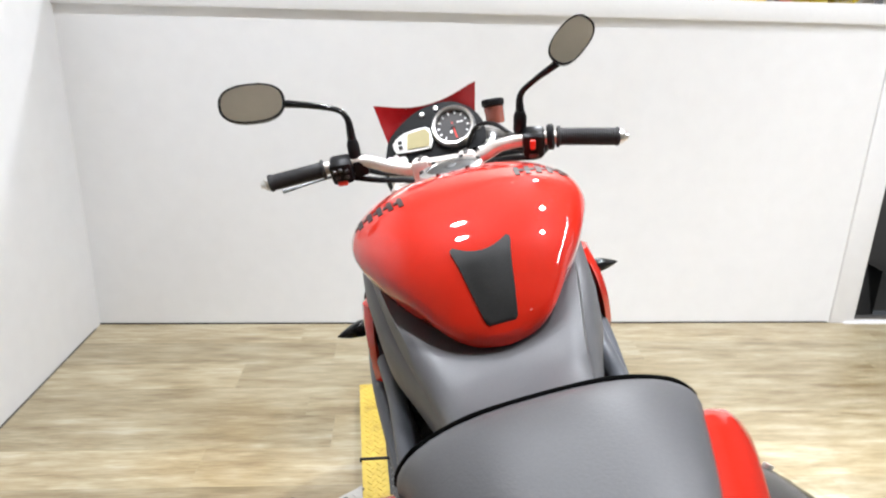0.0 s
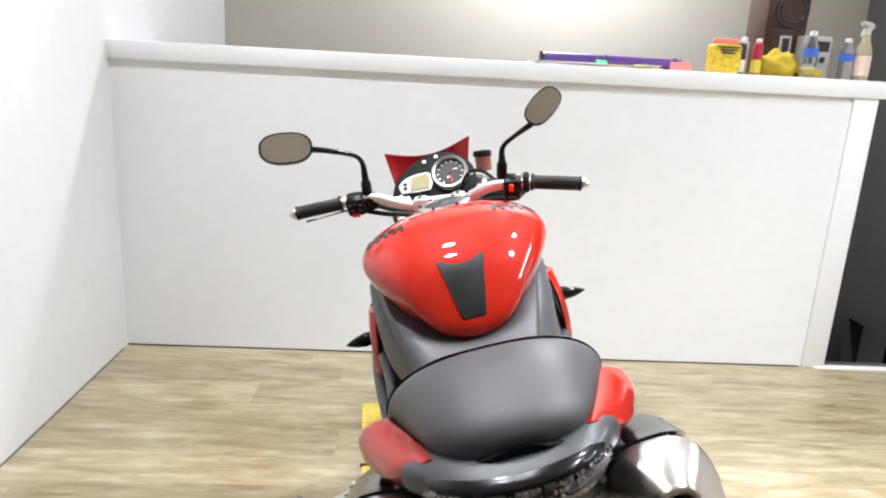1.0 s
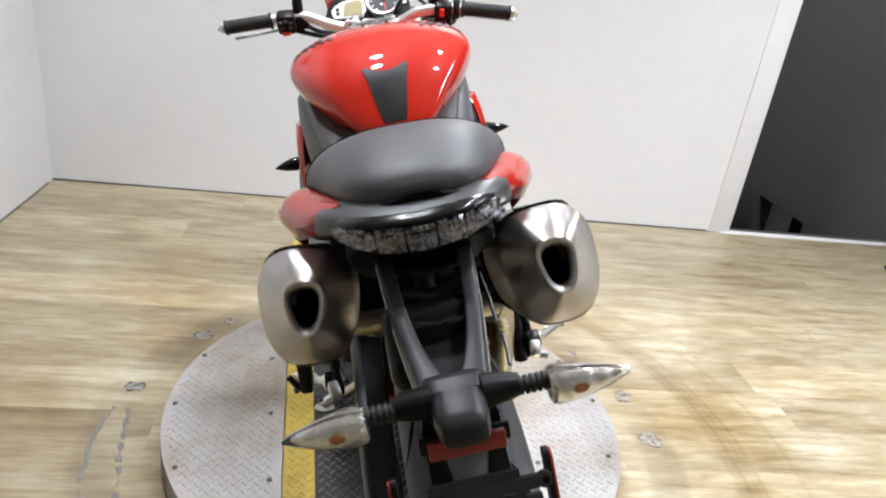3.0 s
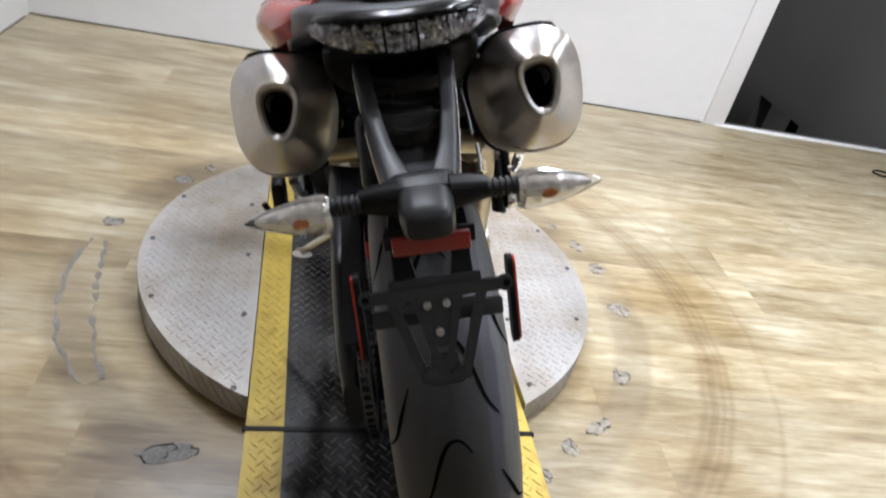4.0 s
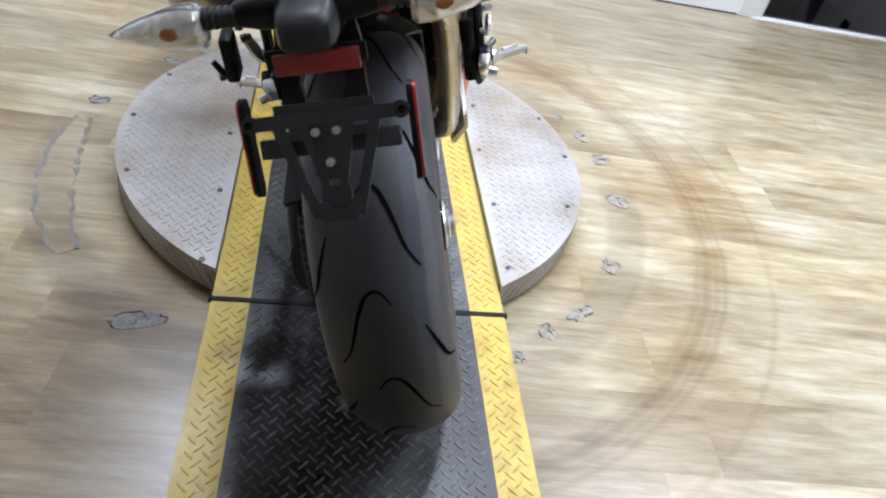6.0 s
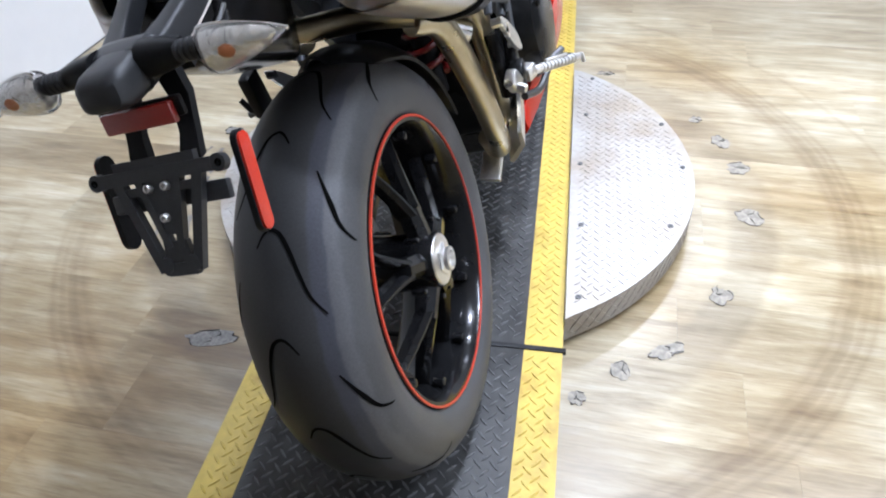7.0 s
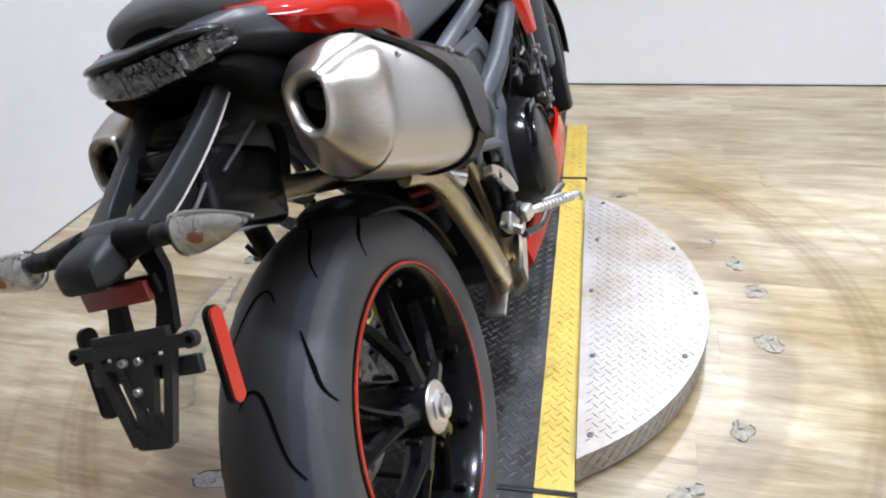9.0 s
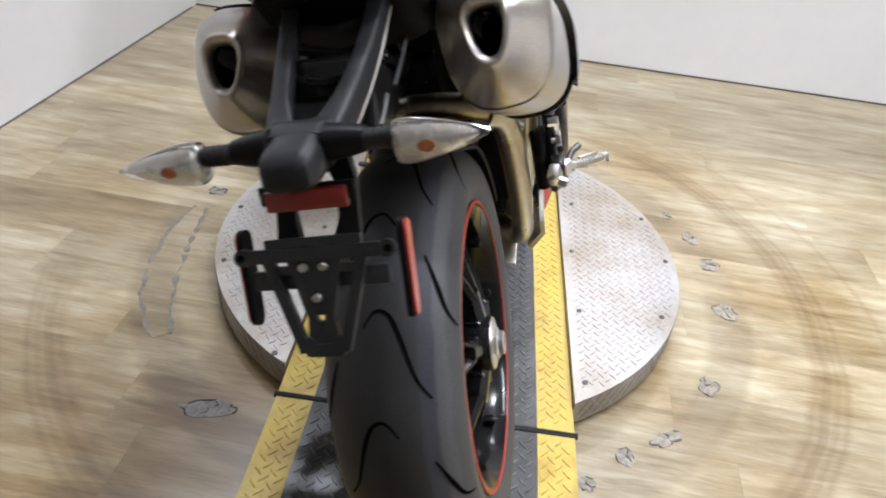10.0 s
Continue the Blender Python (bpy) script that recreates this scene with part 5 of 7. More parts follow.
for s in (-1, 1):
    P("bracket_eye", disc_plate(bmesh.new(), (s * 0.068, 0.002), 0.0080), M_BRACKET, parent=carrier)
    P("bracket_bar", strip(bmesh.new(), (s * 0.045, -0.012), (s * 0.018, -0.012), 0.004), M_BRACKET, parent=carrier)
    P("bracket_arm", strip(bmesh.new(), (s * 0.046, 0.004), (s * 0.019, -0.088), 0.0052, 0.0046, 0.008), M_BRACKET, parent=carrier)
    P("bracket_arm", strip(bmesh.new(), (s * 0.024, 0.008), (s * 0.006, -0.066), 0.0042, 0.0036, 0.0075), M_BRACKET, parent=carrier)
    P("bracket_eye", disc_plate(bmesh.new(), (s * 0.015, -0.082), 0.008, 0.0085), M_BRACKET, parent=carrier)
P("bracket_foot", strip(bmesh.new(), (-0.018, -0.086), (0.018, -0.086), 0.0055, thick=0.0078), M_BRACKET, parent=carrier)
P("bracket_foot", strip(bmesh.new(), (0, -0.060), (0, -0.093), 0.013, 0.0165, 0.0062), M_BRACKET, parent=carrier)
slab_b = boxed((0.13, 0.018, 0.008), PLATE @ at(0, -0.022, -0.006), 0.002)
P("cross_bar", slab_b, M_BRACKET, parent=carrier)
for x, yy in ((-0.0105, -0.010), (0.0085, -0.010), (-0.001, -0.038)):
    P("bolt", lathed(((0.004, 0.0042), (0.0085, 0.0040), (0.0095, 0.0034), (0.0095, 0.0021), (0.007, 0.0020), (0.007, 0.0001)), PLATE @ at(x, yy, 0.002, 0, -90, 0), 14), M_DISC, "dull steel button-head bolt", carrier)
for s in (-1, 1):
    P("hole_rim", lathed(((0, 0.0034), (0.0086, 0.0034), (0.0088, 0.0024), (0.0080, 0.0022), (0.0080, 0.0001)), PLATE @ at(s * 0.069, 0.002, 0, 0, -90, 0), 12), M_GROOVE, parent=carrier)
    m = Matrix.Translation((s * 0.074, -0.264, 0.664)) @ Matrix.Rotation(radians(90 - 22), 4, "X") @ Matrix.Rotation(radians(s * 90), 4, "Y")
    P("side_reflector", slab(bmesh.new(), capsule(0.094, 0.0100), 0.006, m), M_BLACK, "black reflector housing", carrier)
    P("reflector_face", slab(bmesh.new(), capsule(0.090, 0.0080), 0.0025, m @ at(0, 0, 0.006)), M_SIDEREFL, "red side reflector", carrier)

# ---- handlebar, mirrors and dash ----
bar_pts = ((-0.318, 0.985, 1.017), (-0.20, 0.992, 1.016), (-0.136, 0.985, 1.012), (-0.088, 0.972, 0.990), (-0.03, 0.957, 0.972), (0.057, 0.942, 0.966), (0.094, 0.928, 0.976), (0.13, 0.908, 0.990), (0.20, 0.880, 0.988), (0.318, 0.858, 0.962))
bar = P("handlebar", tubed(bar_pts, 0.0125, seg=16), M_BAR, "silver tapered handlebar")
YOKE = Matrix.Translation((0.0135, 0.950, 0.968)) @ pose(0, 0, 0, 0, 4, -10)
P("bar_clamp", boxed((0.128, 0.034, 0.012), YOKE @ at(0, 0, 0.013), 0.005), M_CAST, "cast alloy bar clamp")
for s in (-1, 1):
    P("clamp_block", boxed((0.034, 0.044, 0.042), YOKE @ at(s * 0.045, 0, 0.002), 0.008), M_CAST)
    for dy in (-0.011, 0.011):
        P("clamp_bolt", rod(YOKE @ V((s * 0.045, dy, 0.018)), YOKE @ V((s * 0.045, dy, 0.026)), 0.0048, 10), M_DARKMETAL)
P("top_yoke", boxed((0.24, 0.07, 0.022), YOKE @ at(0, 0.045, -0.045), 0.01), M_CAST, "alloy top yoke")


def grip(inner, outer):
    a, b = V(inner), V(outer)
    d = (b - a).length
    prof = [(0, 0.0145), (0.002, 0.0200), (0.006, 0.0200), (0.008, 0.0162)]
    k = 0.010
    while k < d - 0.012:
        prof += [(k, 0.0162), (k + 0.0022, 0.0162), (k + 0.0026, 0.0150), (k + 0.0036, 0.0150)]
        k += 0.004
    prof += [(d - 0.006, 0.0172), (d - 0.002, 0.0176), (d, 0.0150)]
    P("grip", lathed(prof, along(a, b), 20, True), M_GRIP, "ribbed black rubber grip")
    n = (b - a).normalized()
    P("bar_end", lathed(((0, 0.013), (0.003, 0.0135), (0.007, 0.0125), (0.010, 0.008), (0.016, 0.006), (0.017, 0.002)), along(b, b + n), 16, True), M_ALU, "alloy bar end")


grip((-0.215, 0.9915, 1.016), (-0.328, 0.985, 1.018))
grip((0.222, 0.876, 0.986), (0.332, 0.856, 0.960))
# left switch cluster
LS = Matrix.Translation((-0.183, 0.986, 1.008)) @ pose(0, 0, 0, 20, 4, -4)
P("switch_housing", boxed((0.045, 0.044, 0.048), LS, 0.009), M_BLACK, "black left switch housing")
P("horn_button", boxed((0.020, 0.010, 0.010), LS @ at(-0.002, -0.020, -0.019), 0.003), M_REDMARK, "red button")
for x, z in ((-0.012, 0.010), (0.0, 0.012), (0.012, 0.008), (-0.008, -0.004), (0.010, -0.005)):
    P("switch", boxed((0.009, 0.007, 0.007), LS @ at(x, -0.022, z), 0.002), M_DARKMETAL)
P("lever_perch", boxed((0.030, 0.040, 0.034), at(-0.146, 0.995, 1.004, 10), 0.006), M_BLACK, "black lever perch")
P("clutch_lever", tubed(((-0.155, 1.03, 0.990), (-0.20, 1.055, 0.985), (-0.26, 1.058, 0.983), (-0.318, 1.035, 0.985)), [0.006, 0.0045, 0.0035, 0.005], seg=10, flat=0.6), M_DARKMETAL, "dark alloy clutch lever")
# right switch cluster
RS = Matrix.Translation((0.182, 0.888, 0.984)) @ pose(0, 0, 0, 20, 10, -12)
P("switch_housing", boxed((0.042, 0.042, 0.050), RS, 0.009), M_BLACK, "black right switch housing")
P("kill_switch", boxed((0.011, 0.010, 0.020), RS @ at(-0.002, -0.020, 0.008), 0.003), M_REDMARK, "red kill switch")
P("starter_button", boxed((0.018, 0.008, 0.010), RS @ at(0.0, -0.021, -0.016), 0.003), M_DARKMETAL)
P("throttle_tube", lathed(((0, 0.021), (0.004, 0.024), (0.010, 0.024), (0.014, 0.020)), along((0.206, 0.880, 0.988), (0.222, 0.876, 0.986)), 18, True), M_BLACK)
P("throttle_cable", tubed(((0.200, 0.895, 0.965), (0.190, 0.93, 0.945), (0.13, 0.98, 0.945), (0.06, 1.03, 0.93)), 0.006, seg=8), M_BLACK, "black throttle cable")
P("throttle_cable", tubed(((0.205, 0.900, 0.972), (0.205, 0.94, 0.950), (0.15, 0.995, 0.952), (0.08, 1.05, 0.94)), 0.006, seg=8), M_BLACK)
P("brake_master_cylinder", boxed((0.050, 0.034, 0.030), at(0.158, 0.925, 0.985, 0, 8, -20), 0.007), M_BLACK, "black brake master cylinder")
P("brake_lever", tubed(((0.17, 0.945, 0.975), (0.22, 0.965, 0.962), (0.28, 0.955, 0.947), (0.352, 0.915, 0.935)), [0.006, 0.0045, 0.0035, 0.005], seg=10, flat=0.6), M_ALU, "alloy brake lever")
P("clutch_cable", tubed(((-0.15, 1.02, 0.995), (-0.11, 1.05, 0.965), (-0.05, 1.06, 0.945), (0.0, 1.04, 0.92)), 0.006, seg=8), M_BLACK, "black clutch cable")
P("wiring_loom", tubed(((-0.165, 0.99, 0.985), (-0.12, 1.0, 0.965), (-0.06, 1.01, 0.945), (-0.02, 1.03, 0.92)), 0.006, seg=8), M_BLACK)
P("brake_hose", tubed(((0.155, 0.935, 0.995), (0.13, 1.0, 1.015), (0.10, 1.06, 1.005), (0.07, 1.10, 0.95)), 0.0045, seg=8), M_BLACK)
# fluid reservoir
res = P("brake_reservoir", lathed(((0, 0.017), (0.002, 0.019), (0.034, 0.0205), (0.036, 0.019)), along((0.143, 1.052, 1.004), (0.146, 1.058, 1.042)), 24, True), M_FLUID, "translucent reservoir with brown fluid")
P("reservoir_cap", lathed(((0, 0.0225), (0.003, 0.0235), (0.011, 0.0235), (0.014, 0.021)), along((0.1455, 1.0575, 1.040), (0.148, 1.062, 1.06)), 24, True), M_BLACK, "black screw cap", res)
P("reservoir_bracket", tubed(((0.143, 1.05, 1.006), (0.150, 1.00, 0.998), (0.155, 0.94, 0.995)), 0.004, seg=8), M_ALU, parent=res)


def mirror(base, stem, centre, right, up, w, h, label):
    """Stem and oval head; right and up span the glass."""
    c, r, u = V(centre), V(right).normalized(), V(up)
    u = (u - r * u.dot(r)).normalized()
    n = r.cross(u).normalized()
    end = V(stem[-1])
    end = end - n * max(0.0, (end - c).dot(n) + 0.012)                  # the stem meets the shell behind the glass
    stem = list(stem[:-1]) + [end, c - n * 0.018 + (end - c) * 0.4]
    st = P("mirror_stem", tubed(stem, [0.0095, 0.0085, 0.0060, 0.0055, 0.0075, 0.0085], seg=12), M_GLOSSBLK, "black mirror stem")
    P("stem_boot", lathed(((0, 0.010), (0.004, 0.0125), (0.030, 0.0125), (0.040, 0.009)), along(base, stem[1]), 14, True), M_BLACK, parent=st)
    P("stem_nut", hexbolt(V(base) - (V(stem[1]) - V(base)) * 0.25, V(base) + (V(stem[1]) - V(base)) * 0.06, 0.011), M_DARKMETAL, parent=st)
    rings = [oval(c + n * d, r * w * k, u * h * k, 2.5, 32) for d, k in ((-0.042, 0.20), (-0.039, 0.5), (-0.030, 0.80), (-0.014, 0.98), (0.003, 1.04), (0.006, 1.02), (0.006, 0.95), (0.003, 0.94))]
    head = P("mirror_head", loft(bmesh.new(), rings), M_GLOSSBLK, label, st, 60)
    P("mirror_glass", loft(bmesh.new(), [oval(c + n * d, r * w * 0.95, u * h * 0.95, 2.5, 32) for d in (0.001, 0.0045)]), M_MIRROR, "mirror glass", st)


mirror((-0.152, 0.990, 1.020), ((-0.153, 0.990, 1.030), (-0.147, 0.988, 1.068), (-0.146, 0.987, 1.104), (-0.168, 0.990, 1.126), (-0.246, 1.004, 1.158)),
       (-0.3125, 1.000, 1.172), (1, 0.10, -0.16), (0.1, 0.42, 0.9), 0.0605, 0.0375, "oval mirror head on a bent stem")
mirror((0.163, 0.905, 1.005), ((0.164, 0.902, 1.012), (0.170, 0.900, 1.040), (0.178, 0.897, 1.074), (0.206, 0.885, 1.094), (0.250, 0.868, 1.116)),
       (0.275, 0.854, 1.148), (0.799, 0.136, 0.585), (-0.591, 0.357, 0.723), 0.0460, 0.0280, "oval mirror head on a bent stem")

# dash, with the tachometer and the display
DASH = Matrix.Translation((0.027, 1.140, 1.000)) @ pose(0, 0, 0, 0, 0, -9) @ pose(0, 0, 0, 52)
outline = [(-0.125, -0.030), (-0.112, 0.010), (-0.075, 0.045), (-0.030, 0.068), (0.025, 0.072), (0.065, 0.055), (0.094, 0.020), (0.102, -0.018), (0.092, -0.048), (0.040, -0.056), (-0.060, -0.052), (-0.110, -0.048)]
outline = [tuple(p) for p in spline(outline + outline[:1], 3)[:-1]]
dash = P("dash_panel", slab(bmesh.new(), outline[::-1], -0.016, DASH), M_BLACK, "black instrument surround")
TACH = DASH @ at(0.035, 0.004, 0)
P("tach_ring", lathed(((0, 0.049), (0.012, 0.048), (0.016, 0.045), (0.014, 0.040), (0.006, 0.0395)), TACH @ pose(0, 0, 0, 0, -90, 0), 40), M_ALU, "bright tachometer ring", dash)
P("tach_face", lathed(((0.001, 0.040), (0.006, 0.0398), (0.006, 0.0001)), TACH @ pose(0, 0, 0, 0, -90, 0), 40), M_DIAL, "dark tachometer face", dash)
for k in range(11):
    a = radians(232 - k * 26)
    P("dial_mark", boxed((0.0028, 0.006, 0.0008), TACH @ pose(0.0325 * math.cos(a), 0.0325 * math.sin(a), 0.0066, 0, 0, math.degrees(a) - 90)), M_WHITEMARK, parent=dash)
P("needle", slab(bmesh.new(), ((-0.0014, -0.030), (0.0014, -0.030), (0.0007, 0.010), (-0.0007, 0.010)), 0.001, TACH @ pose(0.0, 0.0, 0.0085, 0, 0, 8)), M_REDMARK, "red needle", dash)
P("needle_hub", lathed(((0.006, 0.005), (0.011, 0.0045), (0.011, 0.0001)), TACH @ pose(0, 0, 0, 0, -90, 0), 14), M_DIAL, parent=dash)
P("dial_text_bar", boxed((0.014, 0.0022, 0.0006), TACH @ at(0.016, 0.008, 0.0066)), M_WHITEMARK, parent=dash)
P("dial_lamp", boxed((0.006, 0.006, 0.0006), TACH @ at(-0.006, -0.012, 0.0066), 0.0), M_WHITEMARK, parent=dash)
lcd_o = [(-0.052, -0.022), (0.024, -0.026), (0.030, 0.010), (0.020, 0.026), (-0.030, 0.022), (-0.058, 0.002)]
lcd_o = [tuple(p) for p in spline(lcd_o + lcd_o[:1], 2)[:-1]]
P("display_frame", slab(bmesh.new(), lcd_o, 0.007, DASH @ at(-0.046, -0.008, 0)), M_ALU, "bright display frame", dash)
P("display", slab(bmesh.new(), ((-0.030, -0.0185), (0.020, -0.0215), (0.025, 0.008), (0.017, 0.0215), (-0.024, 0.0175)), 0.009, DASH @ at(-0.044, -0.008, 0)), M_LCD, "pale amber display", dash)
for dy in (-0.008, 0.004):
    P("button", boxed((0.010, 0.008, 0.004), DASH @ at(-0.087, -0.010 + dy, 0.008), 0.002), M_DIAL, parent=dash)
for x, yy in ((-0.030, 0.052), (0.002, 0.060), (0.088, -0.008), (-0.102, -0.036)):
    P("dash_screw", lathed(((0, 0.006), (0.003, 0.0055), (0.004, 0.003), (0.003, 0.0001)), DASH @ at(x, yy, 0, 0, -90, 0), 12), M_ALU, parent=dash)

# fly screen
rows = []
for t in np.linspace(0, 1, 15):
    q = 2 * t - 1
    x = 0.018 + q * 0.115
    top = V((x, 1.176 - 0.016 * q + 0.035 * (1 - q * q), 1.0855 - 0.030 * (1 - q * q) ** 1.2))
    low = V((0.010 + q * 0.096, 1.150 - 0.018 * q + 0.05 * (1 - q * q), 0.985))
    rows.append((low, top))
rings = []
for low, top in rows:
    off = V((0, 0.004, 0))
    mid = low.lerp(top, 0.5) + V((0, 0.006, 0))
    rings.append([low, mid, top, top + off, mid + off, low + off])
P("fly_screen", loft(bmesh.new(), rings), M_SCREEN, "red fly screen with swept corners", angle=50)
# headlamps and fork tops
S_AXIS = V((0, -0.3875, 0.922))
STEER = Matrix.Translation((0.018, 1.08, 0.99)) @ Matrix.Rotation(radians(-12), 4, S_AXIS) @ Matrix.Translation((0, -1.08, -0.99))
for s in (-1, 1):
    P("headlamp", lathed(((-0.09, 0.030), (-0.075, 0.058), (-0.03, 0.072), (0.02, 0.076), (0.03, 0.070), (0.034, 0.0001)), STEER @ at(s * 0.086, 1.24, 0.90, 0, 0, 90), 28), M_GLOSSBLK, "black twin headlamp shell")
    P("lamp_lens", lathed(((0.028, 0.070), (0.045, 0.055), (0.052, 0.0001)), STEER @ at(s * 0.086, 1.24, 0.90, 0, 0, 90), 24), M_LENS, parent=None)
    top, low = V((s * 0.10, 1.115, 0.965)), V((s * 0.10, 1.115, 0.965)) - S_AXIS * 0.72
    P("fork_leg", lathed(((0, 0.020), (0.006, 0.027), (0.03, 0.0275), (0.40, 0.0275), (0.405, 0.022), (0.70, 0.022), (0.72, 0.03), (0.76, 0.03)), STEER @ along(top, low), 20, True), M_ALU if s < 0 else M_ALU, "alloy front fork leg")
P("lower_yoke", boxed((0.25, 0.07, 0.03), STEER @ at(0, 1.16, 0.82, -23), 0.01), M_BLACK)
FC = V((0, 1.435, 0.300))


def front(name, bm, m, label="", parent=None, angle=35):
    bm.transform(STEER)
    return P(name, bm, m, label, parent, angle)


prof = wheel_profile(0.060, 0.289, 0.212)
full = [tuple(p) for p in spline([(-x, r) for x, r in prof[::-1]] + prof[1:], 3)]
full = full + [(0.044, 0.207), (-0.044, 0.207), full[0]]
front("front_tyre", lathed(full, Matrix.Translation(FC), 72), M_RUBBER, "black front tyre")
fw = front("front_wheel", lathed(rim_mesh(0.058, 0.219), Matrix.Translation(FC), 72), M_GLOSSBLK, "gloss black front wheel")
for s in (-1, 1):
    front("rim_stripe", lathed([(s * 0.0519, 0.2235), (s * 0.0535, 0.223), (s * 0.0535, 0.2175), (s * 0.0522, 0.217)], Matrix.Translation(FC), 72), M_REDMARK, "thin red pinstripe", fw)
    front("front_disc", lathed(((s * 0.062, 0.105), (s * 0.062, 0.158), (s * 0.067, 0.158), (s * 0.067, 0.105), (s * 0.062, 0.105)), Matrix.Translation(FC), 48), M_DISC, "steel front brake disc", fw)
    front("front_caliper", boxed((0.045, 0.07, 0.12), at(s * 0.078, 1.31, 0.34, 20), 0.012), M_BLACK, "black front caliper")
for k in range(5):
    a = radians(72 * k + 20)
    bm = spoke(bmesh.new(), FC, a, 0.02, 0.0, a, 0.09, 0.0, 0.016, 0.012, 0.018, 0.014)
    for s in (-1, 1):
        spoke(bm, FC, a + s * 0.05, 0.082, 0.0, a + s * 0.30, 0.203, 0.0, 0.008, 0.009, 0.012, 0.010)
    front("spoke", bm, M_GLOSSBLK, "", fw)
rings = []
for a in np.linspace(radians(-5), radians(165), 20):
    ring = [FC + V((q * 0.068, (0.318 - 0.035 * abs(q) ** 3) * math.cos(a), (0.318 - 0.035 * abs(q) ** 3) * math.sin(a))) for q in np.linspace(-1, 1, 9)]
    ring += [FC + V((q * 0.065, (0.314 - 0.035 * abs(q) ** 3) * math.cos(a), (0.314 - 0.035 * abs(q) ** 3) * math.sin(a))) for q in np.linspace(1, -1, 9)]
    rings.append(ring)
front("front_mudguard", loft(bmesh.new(), rings), M_BLACK, "black front mudguard")

# ---- frame, engine and side parts ----


def frame_side(s):
    P("frame_spar", tubed(((s * 0.12, 1.02, 0.86), (s * 0.175, 0.90, 0.775), (s * 0.198, 0.75, 0.690), (s * 0.188, 0.60, 0.632), (s * 0.172, 0.48, 0.603), (s * 0.156, 0.42, 0.585)), [0.020, 0.019, 0.0185, 0.0185, 0.018, 0.013], seg=16), M_FRAME, "blue-grey tubular frame spar")
    P("frame_spar_lower", tubed(((s * 0.12, 1.0, 0.80), (s * 0.165, 0.85, 0.70), (s * 0.180, 0.70, 0.625), (s * 0.152, 0.57, 0.56), (s * 0.13, 0.50, 0.53)), 0.018, seg=14), M_FRAME, "blue-grey lower frame tube")
    P("subframe_tube", tubed(((s * 0.176, 0.68, 0.735), (s * 0.164, 0.58, 0.722), (s * 0.158, 0.47, 0.716), (s * 0.15, 0.32, 0.710), (s * 0.13, 0.24, 0.72)), 0.015, seg=14), M_FRAME, "blue-grey subframe tube")
    FLAT = Matrix(((0, 0, s, 0), (1, 0, 0, 0), (0, 1, 0, 0), (0, 0, 0, 1)))      # plan of a side plate: forward, up, outward
    plate = P("frame_plate", slab(bmesh.new(), ((0.31, 0.722), (0.43, 0.704), (0.57, 0.690), (0.62, 0.640), (0.60, 0.560), (0.592, 0.48), (0.575, 0.39), (0.50, 0.40), (0.462, 0.475), (0.385, 0.575), (0.33, 0.66)), 0.016, FLAT @ at(0, 0, 0.152), 0.005), M_FRAME, "blue-grey cast frame plate")
    # dark sheet laid on the plate imitates the shade of its recess
    P("plate_recess_shade", slab(bmesh.new(), ((0.43, 0.672), (0.53, 0.655), (0.545, 0.60), (0.50, 0.56), (0.44, 0.60)), 0.002, FLAT @ at(0, 0, 0.1675), 0.0), M_DARKPL, "dark patch standing in for the shaded recess", plate)
    P("plate_rib", tubed([(s * 0.169, f, u) for f, u in ((0.40, 0.678), (0.44, 0.680), (0.53, 0.664), (0.558, 0.60), (0.52, 0.548))], 0.006, seg=8), M_FRAME, parent=plate)
    P("side_gap_cover", slab(bmesh.new(), ((0.50, 0.715), (0.62, 0.712), (0.66, 0.690), (0.54, 0.690)), 0.006, FLAT @ at(0, 0, 0.156), 0.002), M_GREYPL)
    # footrest hanger, heel plate and peg
    P("footrest_hanger", tubed(((s * 0.176, 0.30, 0.668), (s * 0.188, 0.345, 0.645), (s * 0.192, 0.385, 0.610), (s * 0.192, 0.394, 0.575), (s * 0.190, 0.375, 0.545), (s * 0.186, 0.35, 0.52)), [0.0105, 0.0105, 0.0105, 0.0105, 0.010, 0.007], seg=12), M_FRAME, "blue-grey footrest hanger")
    hang = P("footrest_bracket", loft(bmesh.new(), [oval((s * r, f, u), (0.009, 0, 0), (0, w, 0.6 * w), 2.6, 14) for r, f, u, w in ((0.190, 0.375, 0.545, 0.014), (0.188, 0.36, 0.50, 0.020), (0.188, 0.345, 0.46, 0.020), (0.190, 0.335, 0.43, 0.024), (0.188, 0.34, 0.40, 0.014))]), M_ENGINE, "black footrest bracket")
    P("hanger_clamp", tubed([(s * 0.197, f, u) for f, u in ((0.232, 0.572), (0.248, 0.590), (0.30, 0.572), (0.355, 0.546), (0.356, 0.524))], [0.006, 0.009, 0.010, 0.009, 0.006], seg=10), M_FRAME, "blue-grey hanger clamp", hang)
    plate = P("heel_plate", slab(bmesh.new(), [(0.305 + 0.066 * math.cos(a) * 0.72 - 0.014 * math.sin(a) * 0.69 * (1 + 0.25 * math.cos(a)), 0.508 - 0.066 * math.cos(a) * 0.69 - 0.014 * math.sin(a) * 0.72 * (1 + 0.25 * math.cos(a))) for a in np.linspace(0, 2 * math.pi, 24, endpoint=False)], 0.006, FLAT @ at(0, 0, 0.200), 0.002), M_ALU, "polished alloy heel plate", hang)
